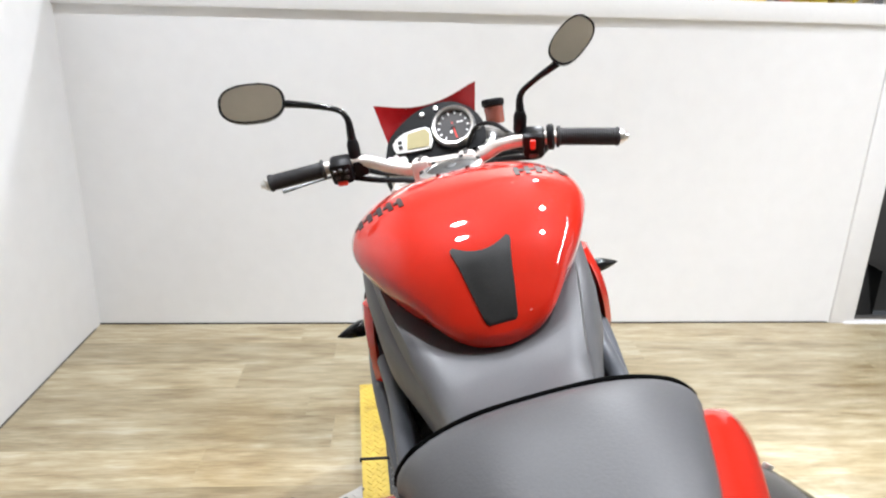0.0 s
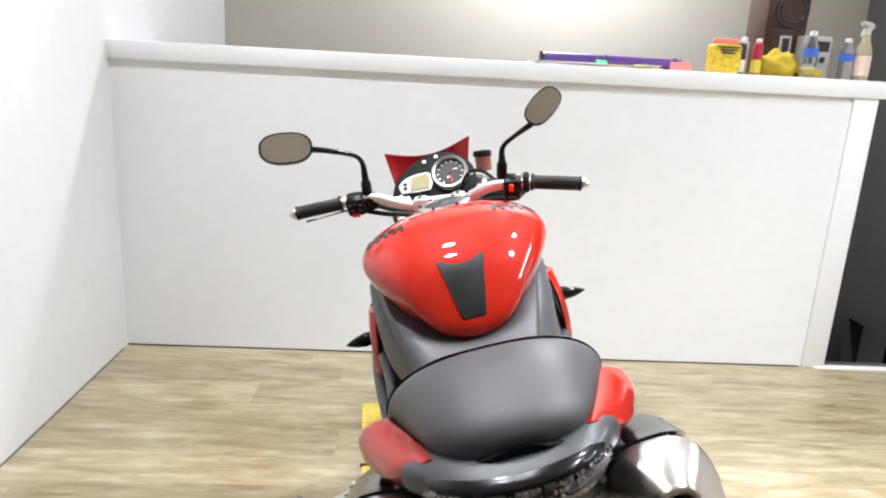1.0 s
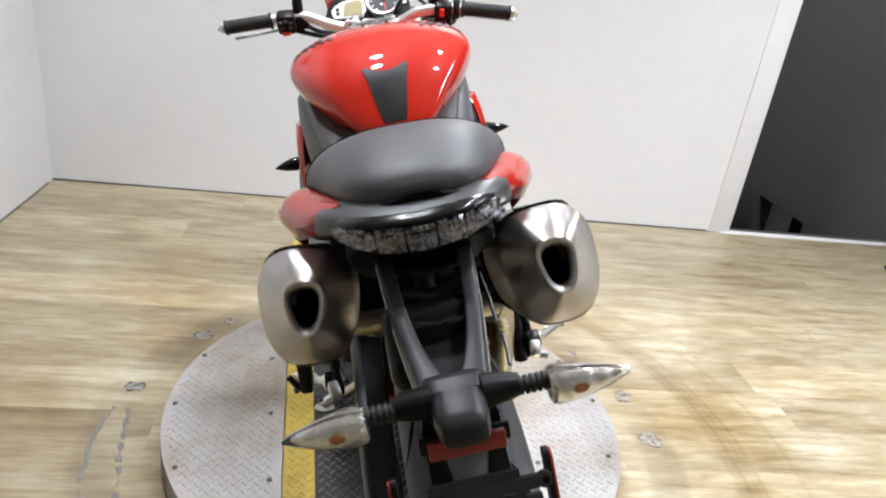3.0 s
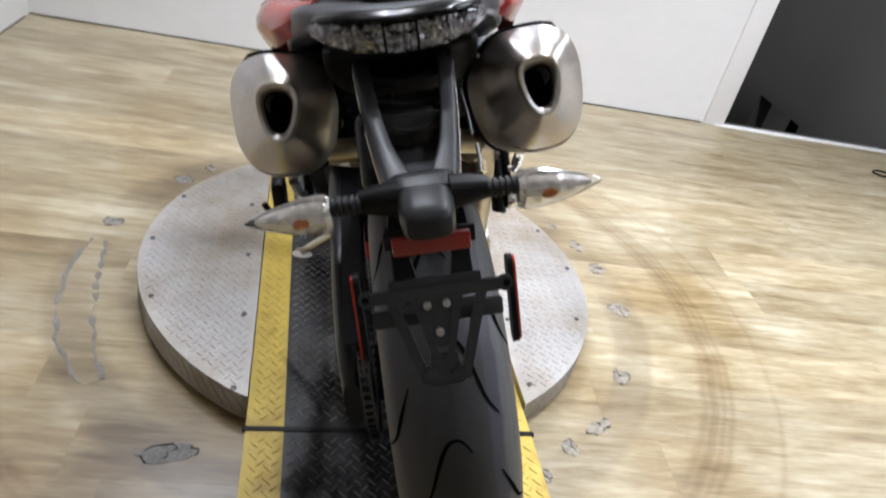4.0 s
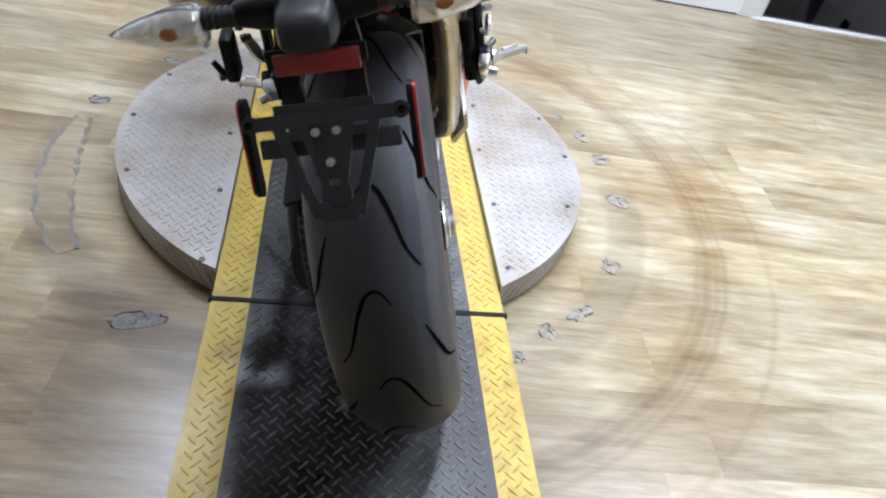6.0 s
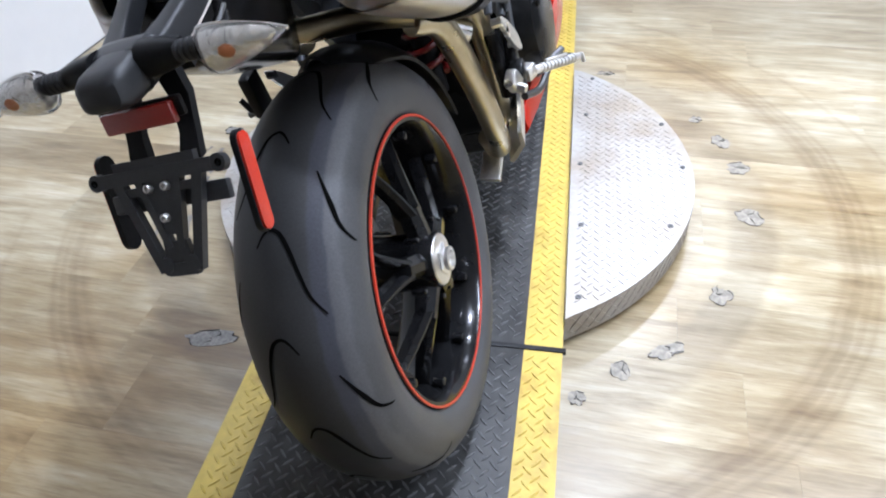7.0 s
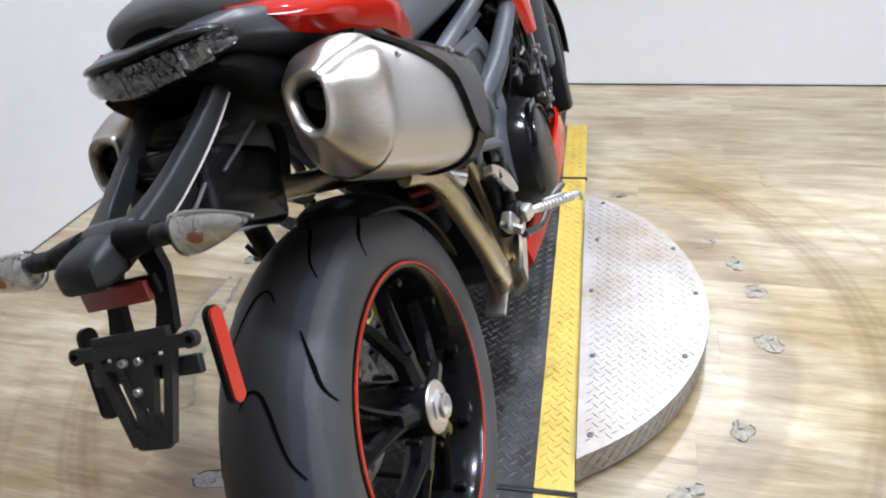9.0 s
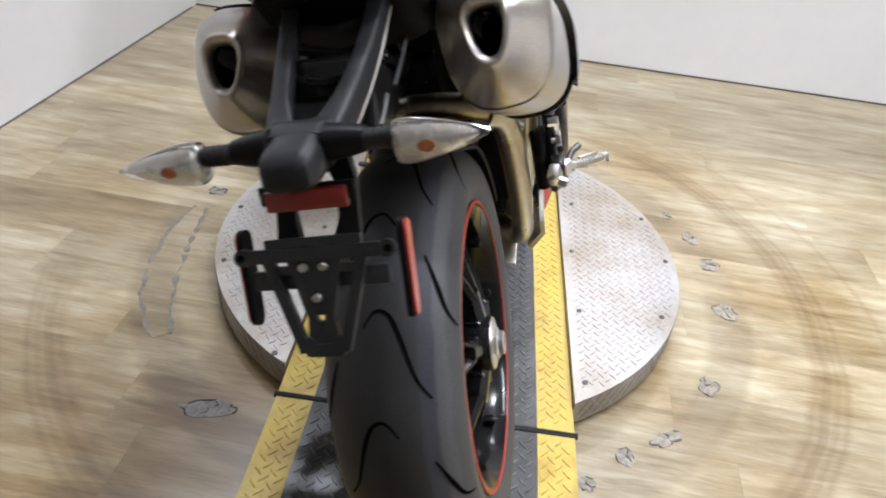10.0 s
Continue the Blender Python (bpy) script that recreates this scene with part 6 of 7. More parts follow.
    P("heel_plate_hole", lathed(((0, 0.0045), (0.0008, 0.0045), (0.0008, 0.0001)), at(s * 0.2062, 0.285, 0.522) @ Matrix.Diagonal((s, 1, 1, 1)), 10), M_GROOVE, parent=plate)
    root, toe = V((s * 0.213, 0.352, 0.414)), V((s * 0.281, 0.442, 0.380))
    pl = (toe - root).length
    prof = [(0.0, 0.007), (pl * 0.14, 0.0072)]
    for k in range(10):
        q = pl * (0.18 + 0.075 * k)
        prof += [(q, 0.0068), (q + pl * 0.012, 0.0086), (q + pl * 0.040, 0.0086), (q + pl * 0.052, 0.0068)]
    P("foot_peg", lathed(prof + [(pl, 0.0064)], along(root, toe), 14, True), M_ALU, "ribbed alloy foot peg", hang)
    P("peg_bar", boxed((pl * 0.46, 0.006, 0.005), along(root, toe) @ at(pl * 0.50, 0, 0.0105), 0.0015), M_ALU, parent=hang)
    P("peg_toe", tubed((toe, toe + V((s * 0.005, 0.002, 0.002)), toe + V((s * 0.007, 0.001, -0.012))), 0.0036, seg=8), M_ALU, parent=hang)
    P("peg_mount", boxed((0.022, 0.026, 0.026), at(s * 0.207, 0.345, 0.417, 0, 0, s * -25), 0.005), M_ALU, parent=hang)
    P("peg_clevis", boxed((0.026, 0.034, 0.034), at(s * 0.196, 0.322, 0.432, 30, 0, 0), 0.006), M_ENGINE, parent=hang)
    P("pivot_block", boxed((0.020, 0.030, 0.034), at(s * 0.192, 0.292, 0.432, 35, 0, s * -15), 0.005), M_ALU, "alloy pedal pivot", hang)
    P("pivot_bolt", hexbolt((s * 0.198, 0.285, 0.424), (s * 0.212, 0.280, 0.420), 0.008), M_ALU, parent=hang)
    for f, u, rr in ((0.352, 0.462, 0.006), (0.330, 0.478, 0.005), (0.262, 0.545, 0.007)):
        P("hanger_bolt", hexbolt((s * 0.190, f, u), (s * 0.206, f, u), rr), M_ALU if s > 0 else M_DARKMETAL, parent=hang)
    # red lower cowl
    rows = [(0.50, 0.125, 0.145, 0.255, 0.175), (0.56, 0.150, 0.172, 0.300, 0.190), (0.64, 0.172, 0.196, 0.345, 0.215), (0.74, 0.188, 0.211, 0.362, 0.240), (0.82, 0.196, 0.216, 0.372, 0.270), (0.88, 0.196, 0.212, 0.376, 0.300), (0.92, 0.192, 0.202, 0.376, 0.335)]
    rings = []
    for f, ri, ro, top, low in spline(rows, 3):
        rings.append([V((s * (ri * 0.7), f, low)), V((s * ri, f, low + 0.02)), V((s * ro, f, (top + low) / 2)), V((s * (ro - 0.004), f, top)), V((s * (ro - 0.012), f, top)), V((s * (ri - 0.006), f, (top + low) / 2)), V((s * (ri * 0.7 - 0.006), f, low + 0.006))])
    P("lower_cowl", loft(bmesh.new(), rings), M_RED, "glossy red lower cowl", angle=50)
    # radiator shroud
    rows = [(0.825, 0.705, 0.76, 0.190, 0), (0.79, 0.685, 0.80, 0.200, 0), (0.74, 0.690, 0.84, 0.208, 0), (0.68, 0.715, 0.86, 0.213, 0), (0.64, 0.738, 0.85, 0.214, 0), (0.60, 0.765, 0.81, 0.213, 0)]
    rings = []
    for u, f0, f1, r, _ in spline(rows, 3):
        rr = r + (0.012 if s > 0 else -0.004)
        if s < 0:
            u -= (0.825 - u) * 0.28
        rings.append([V((s * (rr - 0.012), f0, u)), V((s * rr, f0 + 0.01, u)), V((s * (rr + 0.006), (f0 + f1) / 2, u)), V((s * (rr - 0.004), f1, u)), V((s * (rr - 0.010), f1, u)), V((s * (rr - 0.003), (f0 + f1) / 2, u)), V((s * (rr - 0.016), f0 + 0.01, u))])
    P("radiator_shroud", loft(bmesh.new(), rings), M_RED, "glossy red radiator shroud", angle=50)
    P("shroud_inner", boxed((0.03, 0.18, 0.20), at(s * 0.180, 0.86, 0.70, -14), 0.01), M_BLACK)
    # front indicators, dark leaf shapes on short stalks
    b, t = V((s * 0.236 + 0.012, 1.030, 0.648)), V((s * 0.318 + 0.015, 1.012, 0.648))
    rings = []
    for q, w, h in ((0, 0.008, 0.010), (0.12, 0.017, 0.016), (0.35, 0.020, 0.018), (0.65, 0.015, 0.013), (0.88, 0.007, 0.006), (1.0, 0.001, 0.001)):
        rings.append(oval(b.lerp(t, q), (0, w, 0), (0, 0, h), 2.2, 16))
    fi = P("front_indicator", loft(bmesh.new(), rings), M_GLOSSBLK, "dark leaf-shaped front indicator")
    P("indicator_stalk", rod((s * 0.19, 1.04, 0.655), b, 0.008, 10), M_BLACK, parent=fi)


both(frame_side)
P("crankcase", boxed((0.30, 0.46, 0.30), at(0, 0.745, 0.36, 8), 0.05, 4), M_ENGINE, "black engine crankcase")
P("sump", boxed((0.20, 0.36, 0.14), at(0, 0.74, 0.20), 0.03, 3), M_DARKMETAL, "dark sump")
P("cylinder_block", boxed((0.30, 0.20, 0.26), at(0, 0.86, 0.62, -22), 0.025, 3), M_ENGINE, "black cylinder block")
for k in range(7):
    P("cooling_fin", boxed((0.312, 0.205, 0.006), at(0, 0.845 + 0.011 * k, 0.55 + 0.026 * k, -22), 0.002), M_ENGINE)
for s in (-1, 1):
    P("clutch_cover", lathed(((0.10, 0.125), (0.175, 0.122), (0.200, 0.110), (0.212, 0.085), (0.215, 0.04), (0.2155, 0.0001)), Matrix.Translation((0, 0.625, 0.400)) @ Matrix.Diagonal((s, 1, 1, 1)), 40), M_ENGINE, "black rounded engine cover")
    P("alternator_cover", lathed(((0.10, 0.075), (0.190, 0.072), (0.204, 0.064), (0.208, 0.058), (0.208, 0.045), (0.202, 0.042), (0.202, 0.0001)), Matrix.Translation((0, 0.865, 0.475)) @ Matrix.Diagonal((s, 1, 1, 1)), 32), M_ENGINE, "black round engine cover")
    for k in range(8):
        a = k * math.pi / 4 + 0.3
        P("cover_bolt", rod((s * 0.19, 0.865 + 0.069 * math.cos(a), 0.475 + 0.069 * math.sin(a)), (s * 0.207, 0.865 + 0.069 * math.cos(a), 0.475 + 0.069 * math.sin(a)), 0.006, 8), M_ALU)
    P("hose", tubed(((s * 0.15, 0.70, 0.62), (s * 0.185, 0.76, 0.58), (s * 0.19, 0.80, 0.54), (s * 0.17, 0.86, 0.56)), 0.011, seg=10), M_BLACK, "black coolant hose")
    P("wire", tubed(((s * 0.17, 0.66, 0.60), (s * 0.20, 0.72, 0.56), (s * 0.195, 0.76, 0.52), (s * 0.20, 0.84, 0.57), (s * 0.18, 0.92, 0.62)), 0.004, seg=8), M_BLACK)
    P("injector_block", boxed((0.05, 0.06, 0.04), at(s * 0.165, 0.73, 0.655, 10, 0, 12), 0.006), M_ENGINE)
    P("hose_clip", lathed(((-0.005, 0.013), (0.005, 0.013)), along((s * 0.186, 0.765, 0.577), (s * 0.19, 0.80, 0.54)), 12, True), M_ALU)
    P("engine_bracket", boxed((0.016, 0.034, 0.030), at(s * 0.185, 0.69, 0.545, 20), 0.006), M_DARKMETAL, "dark engine bracket")
P("oil_cooler", boxed((0.35, 0.055, 0.26), at(0, 0.985, 0.42, -10), 0.014), M_ENGINE, "black oil cooler")
for s in (-1, 1):
    P("side_harness_cover", slab(bmesh.new(), ((0.665, 0.60), (0.70, 0.665), (0.76, 0.69), (0.79, 0.64), (0.775, 0.575), (0.71, 0.555)), 0.014, Matrix(((0, 0, s, s * 0.162), (1, 0, 0, 0), (0, 1, 0, 0), (0, 0, 0, 1))), 0.004), M_GLOSSBLK, "gloss black harness cover")
    er = random.Random(5 + s)
    for k in range(7):
        f0, u0 = 0.655 + 0.028 * k, 0.705 - 0.006 * k
        P("wire", tubed(((s * 0.172, f0, u0), (s * (0.186 + er.uniform(0, 0.012)), f0 + er.uniform(0.01, 0.05), u0 - 0.055), (s * (0.184 + er.uniform(0, 0.014)), f0 + er.uniform(-0.02, 0.05), u0 - 0.11), (s * 0.168, f0 + er.uniform(0.0, 0.06), u0 - 0.17)), er.uniform(0.0022, 0.0055), seg=7), M_GLOSSBLK if k % 2 else M_BLACK)
    for f, u, w in ((0.668, 0.640, 0.0036), (0.705, 0.618, 0.0030), (0.742, 0.655, 0.0034), (0.690, 0.565, 0.0040), (0.735, 0.530, 0.0034), (0.772, 0.560, 0.0030), (0.800, 0.590, 0.0036)):
        P("engine_bolt", hexbolt((s * 0.176, f, u), (s * 0.190, f, u), w), M_ALU if w < 0.0033 else M_DARKMETAL)
    P("connector", boxed((0.020, 0.026, 0.016), at(s * 0.188, 0.715, 0.600, 25, 0, 8), 0.003), M_BLACK, "black plug connector")
    P("connector", boxed((0.018, 0.030, 0.014), at(s * 0.187, 0.760, 0.615, -40, 0, 8), 0.003), M_BLACK, "black plug connector")
    P("braided_line", tubed(((s * 0.205, 0.800, 0.665), (s * 0.212, 0.815, 0.610), (s * 0.208, 0.838, 0.555)), 0.0022, seg=7), M_DISC, "thin braided line")
    P("radiator_foot", boxed((0.055, 0.065, 0.22), at(s * 0.195, 1.040, 0.43, -14), 0.014), M_BLACK, "black lower radiator cover")
    # flat step and dished pocket of the engine cover
    P("cover_lip", tubed([(s * 0.2135, 0.625 + 0.092 * math.cos(a), 0.400 + 0.092 * math.sin(a)) for a in np.linspace(0.2, 2.6, 14)], 0.0035, seg=7), M_ENGINE)
    P("cover_plate", slab(bmesh.new(), ((0.545, 0.455), (0.600, 0.512), (0.655, 0.505), (0.640, 0.470), (0.590, 0.440), (0.565, 0.415)), 0.005, Matrix(((0, 0, s, s * 0.207), (1, 0, 0, 0), (0, 1, 0, 0), (0, 0, 0, 1))), 0.0015), M_GLOSSBLK, "gloss black sprocket cover")
P("radiator", boxed((0.34, 0.035, 0.30), at(0, 1.03, 0.62, -18), 0.008), M_BLACK, "black radiator core")
for k in range(20):
    P("radiator_fin", boxed((0.004, 0.04, 0.26), at(-0.15 + k * 0.0158, 1.03, 0.62, -18)), M_DARKMETAL)
P("radiator_side", boxed((0.06, 0.05, 0.31), at(0.185, 1.035, 0.60, -18), 0.015), M_GREYPL, "grey radiator end cover")
P("radiator_side", boxed((0.06, 0.05, 0.31), at(-0.185, 1.035, 0.60, -18), 0.015), M_GREYPL, "grey radiator end cover")
# shock, black box under the tail, brake parts
P("undertail_box", boxed((0.108, 0.145, 0.092), at(-0.008, -0.070, 0.744, -28), 0.014, 3), M_GLOSSBLK, "gloss black box under the tail")
# two thin bars stand in for the glints on the rail beside the box
P("undertail_rail_glint", tubed(((0.064, -0.034, 0.798), (0.065, -0.075, 0.790), (0.064, -0.122, 0.781)), 0.0022, seg=8), M_DARKMETAL)
P("undertail_rail_glint", tubed(((0.064, -0.154, 0.785), (0.064, -0.172, 0.778), (0.062, -0.190, 0.771)), 0.0022, seg=8), M_DARKMETAL)
P("shock_spring", tubed([(0.012 + 0.030 * math.cos(k * 0.7), 0.43 + 0.030 * math.sin(k * 0.7) + 0.0006 * k, 0.41 + k * 0.0035) for k in range(30)], 0.006, seg=8, steps=2), M_SPRING, "red shock spring")
P("shock_body", rod((0.012, 0.43, 0.37), (0.012, 0.46, 0.66), 0.022), M_BLACK)
P("shock_reservoir", rod((0.09, 0.27, 0.57), (0.135, 0.31, 0.52), 0.020), M_ALU, "alloy shock reservoir")
P("rear_master_cylinder", tubed(((0.165, 0.34, 0.50), (0.168, 0.335, 0.45), (0.170, 0.33, 0.39)), 0.014, seg=12), M_ENGINE, "black rear brake master cylinder")
P("brake_pedal", tubed(((0.185, 0.37, 0.36), (0.20, 0.45, 0.33), (0.215, 0.53, 0.34), (0.235, 0.565, 0.345)), 0.007, seg=10), M_DARKMETAL, "dark brake pedal")
P("exhaust_guard", loft(bmesh.new(), [[V((0.128, f, u - 0.03)), V((0.158, f, u + 0.005)), V((0.158, f, u + 0.035)), V((0.150, f, u + 0.035)), V((0.150, f, u + 0.008)), V((0.120, f, u - 0.024))] for f, u in ((0.385, 0.245), (0.44, 0.275), (0.50, 0.315), (0.55, 0.335))]), M_ALU, "bright alloy guard plate")
# small pale bracket plate next to the exhaust pipe
P("pipe_bracket", boxed((0.042, 0.070, 0.012), at(0.072, 0.415, 0.195, 20, 10, 0), 0.003), M_DISC, "dull alloy bracket beside the exhaust pipe")
P("gear_lever", tubed(((-0.18, 0.40, 0.37), (-0.20, 0.48, 0.345), (-0.215, 0.55, 0.35), (-0.245, 0.565, 0.355)), 0.006, seg=10), M_DARKMETAL, "dark gear lever")
for s in (-1, 1):
    if s < 0:
        peg = P("passenger_peg", boxed((0.022, 0.042, 0.080), at(-0.222, 0.232, 0.532, 8, 6, 0), 0.006), M_BLACK, "black folded passenger peg")
        P("peg_arm", tubed(((-0.226, 0.228, 0.505), (-0.238, 0.222, 0.508), (-0.250, 0.222, 0.530)), [0.007, 0.006, 0.005], seg=10), M_BLACK, parent=peg)
        P("peg_bolt", rod((-0.236, 0.222, 0.503), (-0.247, 0.220, 0.501), 0.006, 10), M_DARKMETAL, parent=peg)
    P("passenger_peg_tab", boxed((0.016, 0.045, 0.05), at(s * 0.195, 0.30, 0.60, 30), 0.006), M_BLACK)
# side stand, down to the track
foot = V((-0.292, 0.694, 0.0945))
stand = P("side_stand", tubed((V((-0.13, 0.60, 0.245)), V((-0.19, 0.635, 0.185)), foot + V((0.006, -0.006, 0.012))), [0.013, 0.0115, 0.010], seg=12), M_ALU, "bright alloy side stand")
P("stand_foot", slab(bmesh.new(), [(0.026 * math.cos(a), 0.017 * math.sin(a)) for a in np.linspace(0, 2 * math.pi, 16, endpoint=False)], 0.007, Matrix.Translation(foot + V((0, 0, -0.006))) @ pose(0, 0, 0, 0, 15.5, 0)), M_ALU, parent=stand)
P("stand_tang", rod(foot + V((0.03, -0.02, 0.03)), foot + V((0.0, -0.05, 0.05)), 0.004, 8), M_ALU, parent=stand)

# ---- things on the counter ----


def counter(x, y, rz=0):
    return ROOM @ at(x, y, LEDGE_TOP, 0, 0, rz)


M_PURPLE = mat("purple_plastic", (0.10, 0.035, 0.22), 0.35, vary=0.15, bump=0.03)
M_PAPER = mat("white_paper", (0.8, 0.79, 0.77), 0.7, vary=0.03, bump=0.05)
M_PINK = mat("pink_card", (0.85, 0.22, 0.20), 0.6, vary=0.05)
M_GREEN = mat("green_card", (0.12, 0.55, 0.30), 0.6, vary=0.05)
M_CREAM = mat("cream_card", (0.75, 0.70, 0.45), 0.6, vary=0.06)
M_YBOX = mat("yellow_packaging", (0.72, 0.50, 0.03), 0.4, vary=0.25, grain=70, blotch=40)
M_CLOTH = mat("yellow_microfibre", (0.55, 0.40, 0.03), 0.9, vary=0.2, grain=300, bump=0.5)
M_WOODSPK = mat("dark_walnut_veneer", (0.055, 0.022, 0.014), 0.4, vary=0.3, grain=60, stretch=(8, 8, 1))
M_CLEARPL = mat("clear_bottle", (0.92, 0.94, 0.96), 0.05, vary=0.02, bump=0.05, Transmission_Weight=0.92, IOR=1.2)
M_BLUELBL = mat("blue_label", (0.06, 0.16, 0.55), 0.4, vary=0.2, grain=200)
M_PINKLIQ = mat("pale_spray_bottle", (0.80, 0.62, 0.50), 0.3, vary=0.15)
M_SPRAYPL = mat("pale_translucent_plastic", (0.80, 0.74, 0.52), 0.25, vary=0.08, bump=0.03, Transmission_Weight=0.55, IOR=1.2)
M_CAN2 = mat("dark_can", (0.03, 0.03, 0.035), 0.3, vary=0.2)
M_CANRED = mat("red_can", (0.45, 0.03, 0.06), 0.3, vary=0.2)
M_YLBL = mat("yellow_label", (0.72, 0.58, 0.06), 0.45, vary=0.15, grain=150)
M_GREYBOX = mat("pale_box", (0.55, 0.55, 0.52), 0.5, vary=0.08)

# purple tube rack lying along the counter
rack = thing("tube_case", "long purple translucent tube case lying on the counter", "case", counter(2.19, 0.33, -1))
part("case_body", tubed(((-0.32, 0, 0.034), (-0.10, 0, 0.034), (0.15, 0, 0.031), (0.33, 0, 0.030)), 0.025, seg=16), M_PURPLE, rack, "purple tube")
for x in (-0.325, -0.03, 0.30):
    part("case_band", lathed(((-0.006, 0.027), (0.006, 0.027)), at(x, 0, 0.033), 16, True), M_CAN2, rack)
part("case_end", boxed((0.012, 0.055, 0.06), at(-0.335, 0, 0.031), 0.006), M_CAN2, rack)
for nm, x, yy, w, d, h, mt, lab, rz in (("paper_stack", 1.92, 0.09, 0.30, 0.20, 0.012, M_PAPER, "stack of white papers on the counter", 2), ("paper_stack", 2.14, 0.07, 0.22, 0.16, 0.010, M_CREAM, "cream papers lying on the counter", -3), ("folded_card", 2.07, 0.04, 0.06, 0.05, 0.028, M_GREEN, "small green folded card", 12),
                                         ("folded_card", 2.27, 0.05, 0.09, 0.08, 0.016, M_CREAM, "pale yellow card lying on the counter", 8), ("folded_card", 2.42, 0.04, 0.095, 0.05, 0.036, M_PINK, "bright pink folded card on the counter", -12)):
    ob = thing(nm, lab, "paper", counter(x, yy, rz))
    if nm == "folded_card" and h > 0.02:
        bm = loft(bmesh.new(), [[V((xx, -d / 2, 0)), V((xx, 0, h)), V((xx, d / 2, 0)), V((xx, d / 2 - 0.003, 0)), V((xx, 0, h - 0.003)), V((xx, -d / 2 + 0.003, 0))] for xx in (-w / 2, w / 2 - 0.01)])
        part("card", bm, mt, ob)
    else:
        for k in range(4):
            part("sheet", boxed((w, d, h / 4.4), at(rnd.uniform(-0.01, 0.01), rnd.uniform(-0.01, 0.01), h / 8 + k * h / 4, 0, 0, rnd.uniform(-4, 4))), mt, ob)
# packet of yellow cloths
pk = thing("cloth_packet", "yellow packet of cleaning cloths", "packet", counter(2.625, 0.10, 4))
bm = bmesh.new()
bmesh.ops.create_cube(bm, size=1.0)
bmesh.ops.subdivide_edges(bm, edges=bm.edges[:], cuts=14, use_grid_fill=True)
for v in bm.verts:
    k = 1 + 0.05 * noise.noise(v.co * 5.0) + 0.05 * math.sin(v.co.z * 26 + 5 * noise.noise(v.co * 4.0) + v.co.x * 6)
    q = 1 - 0.10 * (abs(v.co.x) * 2) ** 6 * (abs(v.co.z) * 2) ** 4
    v.co = V((v.co.x * 0.122 * k * q, v.co.y * 0.072 * k, 0.0625 + v.co.z * 0.125 * q))
part("packet_body", bm, M_YBOX, pk, "crinkled yellow packet", 70)
part("packet_header", boxed((0.11, 0.03, 0.025), at(0, 0, 0.135), 0.006), M_PINK, pk, "red and white header")
for k in range(3):
    part("writing_bar", boxed((0.10 - 0.02 * k, 0.002, 0.006), at(0, -0.0385, 0.110 - 0.012 * k)), M_CAN2, pk)


def spray_can(x, y, body, band, h, r, cap):
    c = thing("spray_can", "aerosol can with a yellow label", "can", counter(x, y), "spray cans on the counter")
    part("can_body", lathed(((0, r * 0.9), (0.004, r), (h * 0.82, r), (h * 0.88, r * 0.8), (h * 0.9, r * 0.5)), at(0, 0, 0, 0, -90, 0), 22, True), body, c)
    part("label_band", lathed(((h * 0.06, r * 1.012), (h * 0.42, r * 1.012)), at(0, 0, 0, 0, -90, 0), 22), band, c, "yellow label")
    part("can_cap", lathed(((h * 0.87, r * 0.55), (h * 0.9, r * 0.62), (h * 0.98, r * 0.6), (h, r * 0.4)), at(0, 0, 0, 0, -90, 0), 18, True), cap, c)


spray_can(2.715, 0.13, M_CAN2, M_PAPER, 0.15, 0.021, M_PAPER)
spray_can(2.775, 0.10, M_CANRED, M_YLBL, 0.155, 0.021, M_PAPER)
spray_can(2.755, 0.20, M_GREYBOX, M_YLBL, 0.165, 0.022, M_PAPER)
# crumpled cloth
cl = thing("cleaning_cloth", "crumpled yellow microfibre cloth on the counter", "cloth", counter(2.89, 0.15))
bm = bmesh.new()
bmesh.ops.create_icosphere(bm, subdivisions=4, radius=1.0)
for v in bm.verts:
    k = 1 + 0.30 * noise.noise(v.co * 1.7) + 0.20 * abs(noise.noise(v.co * 4.0 + V((3, 1, 7)))) + 0.06 * noise.noise(v.co * 9)
    v.co = V((v.co.x * 0.095 * k, v.co.y * 0.07 * k, max(0.0, 0.045 + v.co.z * 0.055 * k + 0.02 * noise.noise(v.co * 2.2))))
part("cloth", bm, M_CLOTH, cl, "", 80)
cl2 = thing("cleaning_cloth", "yellow cloth fold lying on the counter", "cloth", counter(3.03, 0.14, 10))
bm = bmesh.new()
bmesh.ops.create_icosphere(bm, subdivisions=3, radius=1.0)
for v in bm.verts:
    k = 1 + 0.3 * noise.noise(v.co * 2.1 + V((5, 0, 0)))
    v.co = V((v.co.x * 0.07 * k, v.co.y * 0.05 * k, max(0.0, 0.02 + v.co.z * 0.026 * k)))
part("cloth", bm, M_CLOTH, cl2, "", 80)


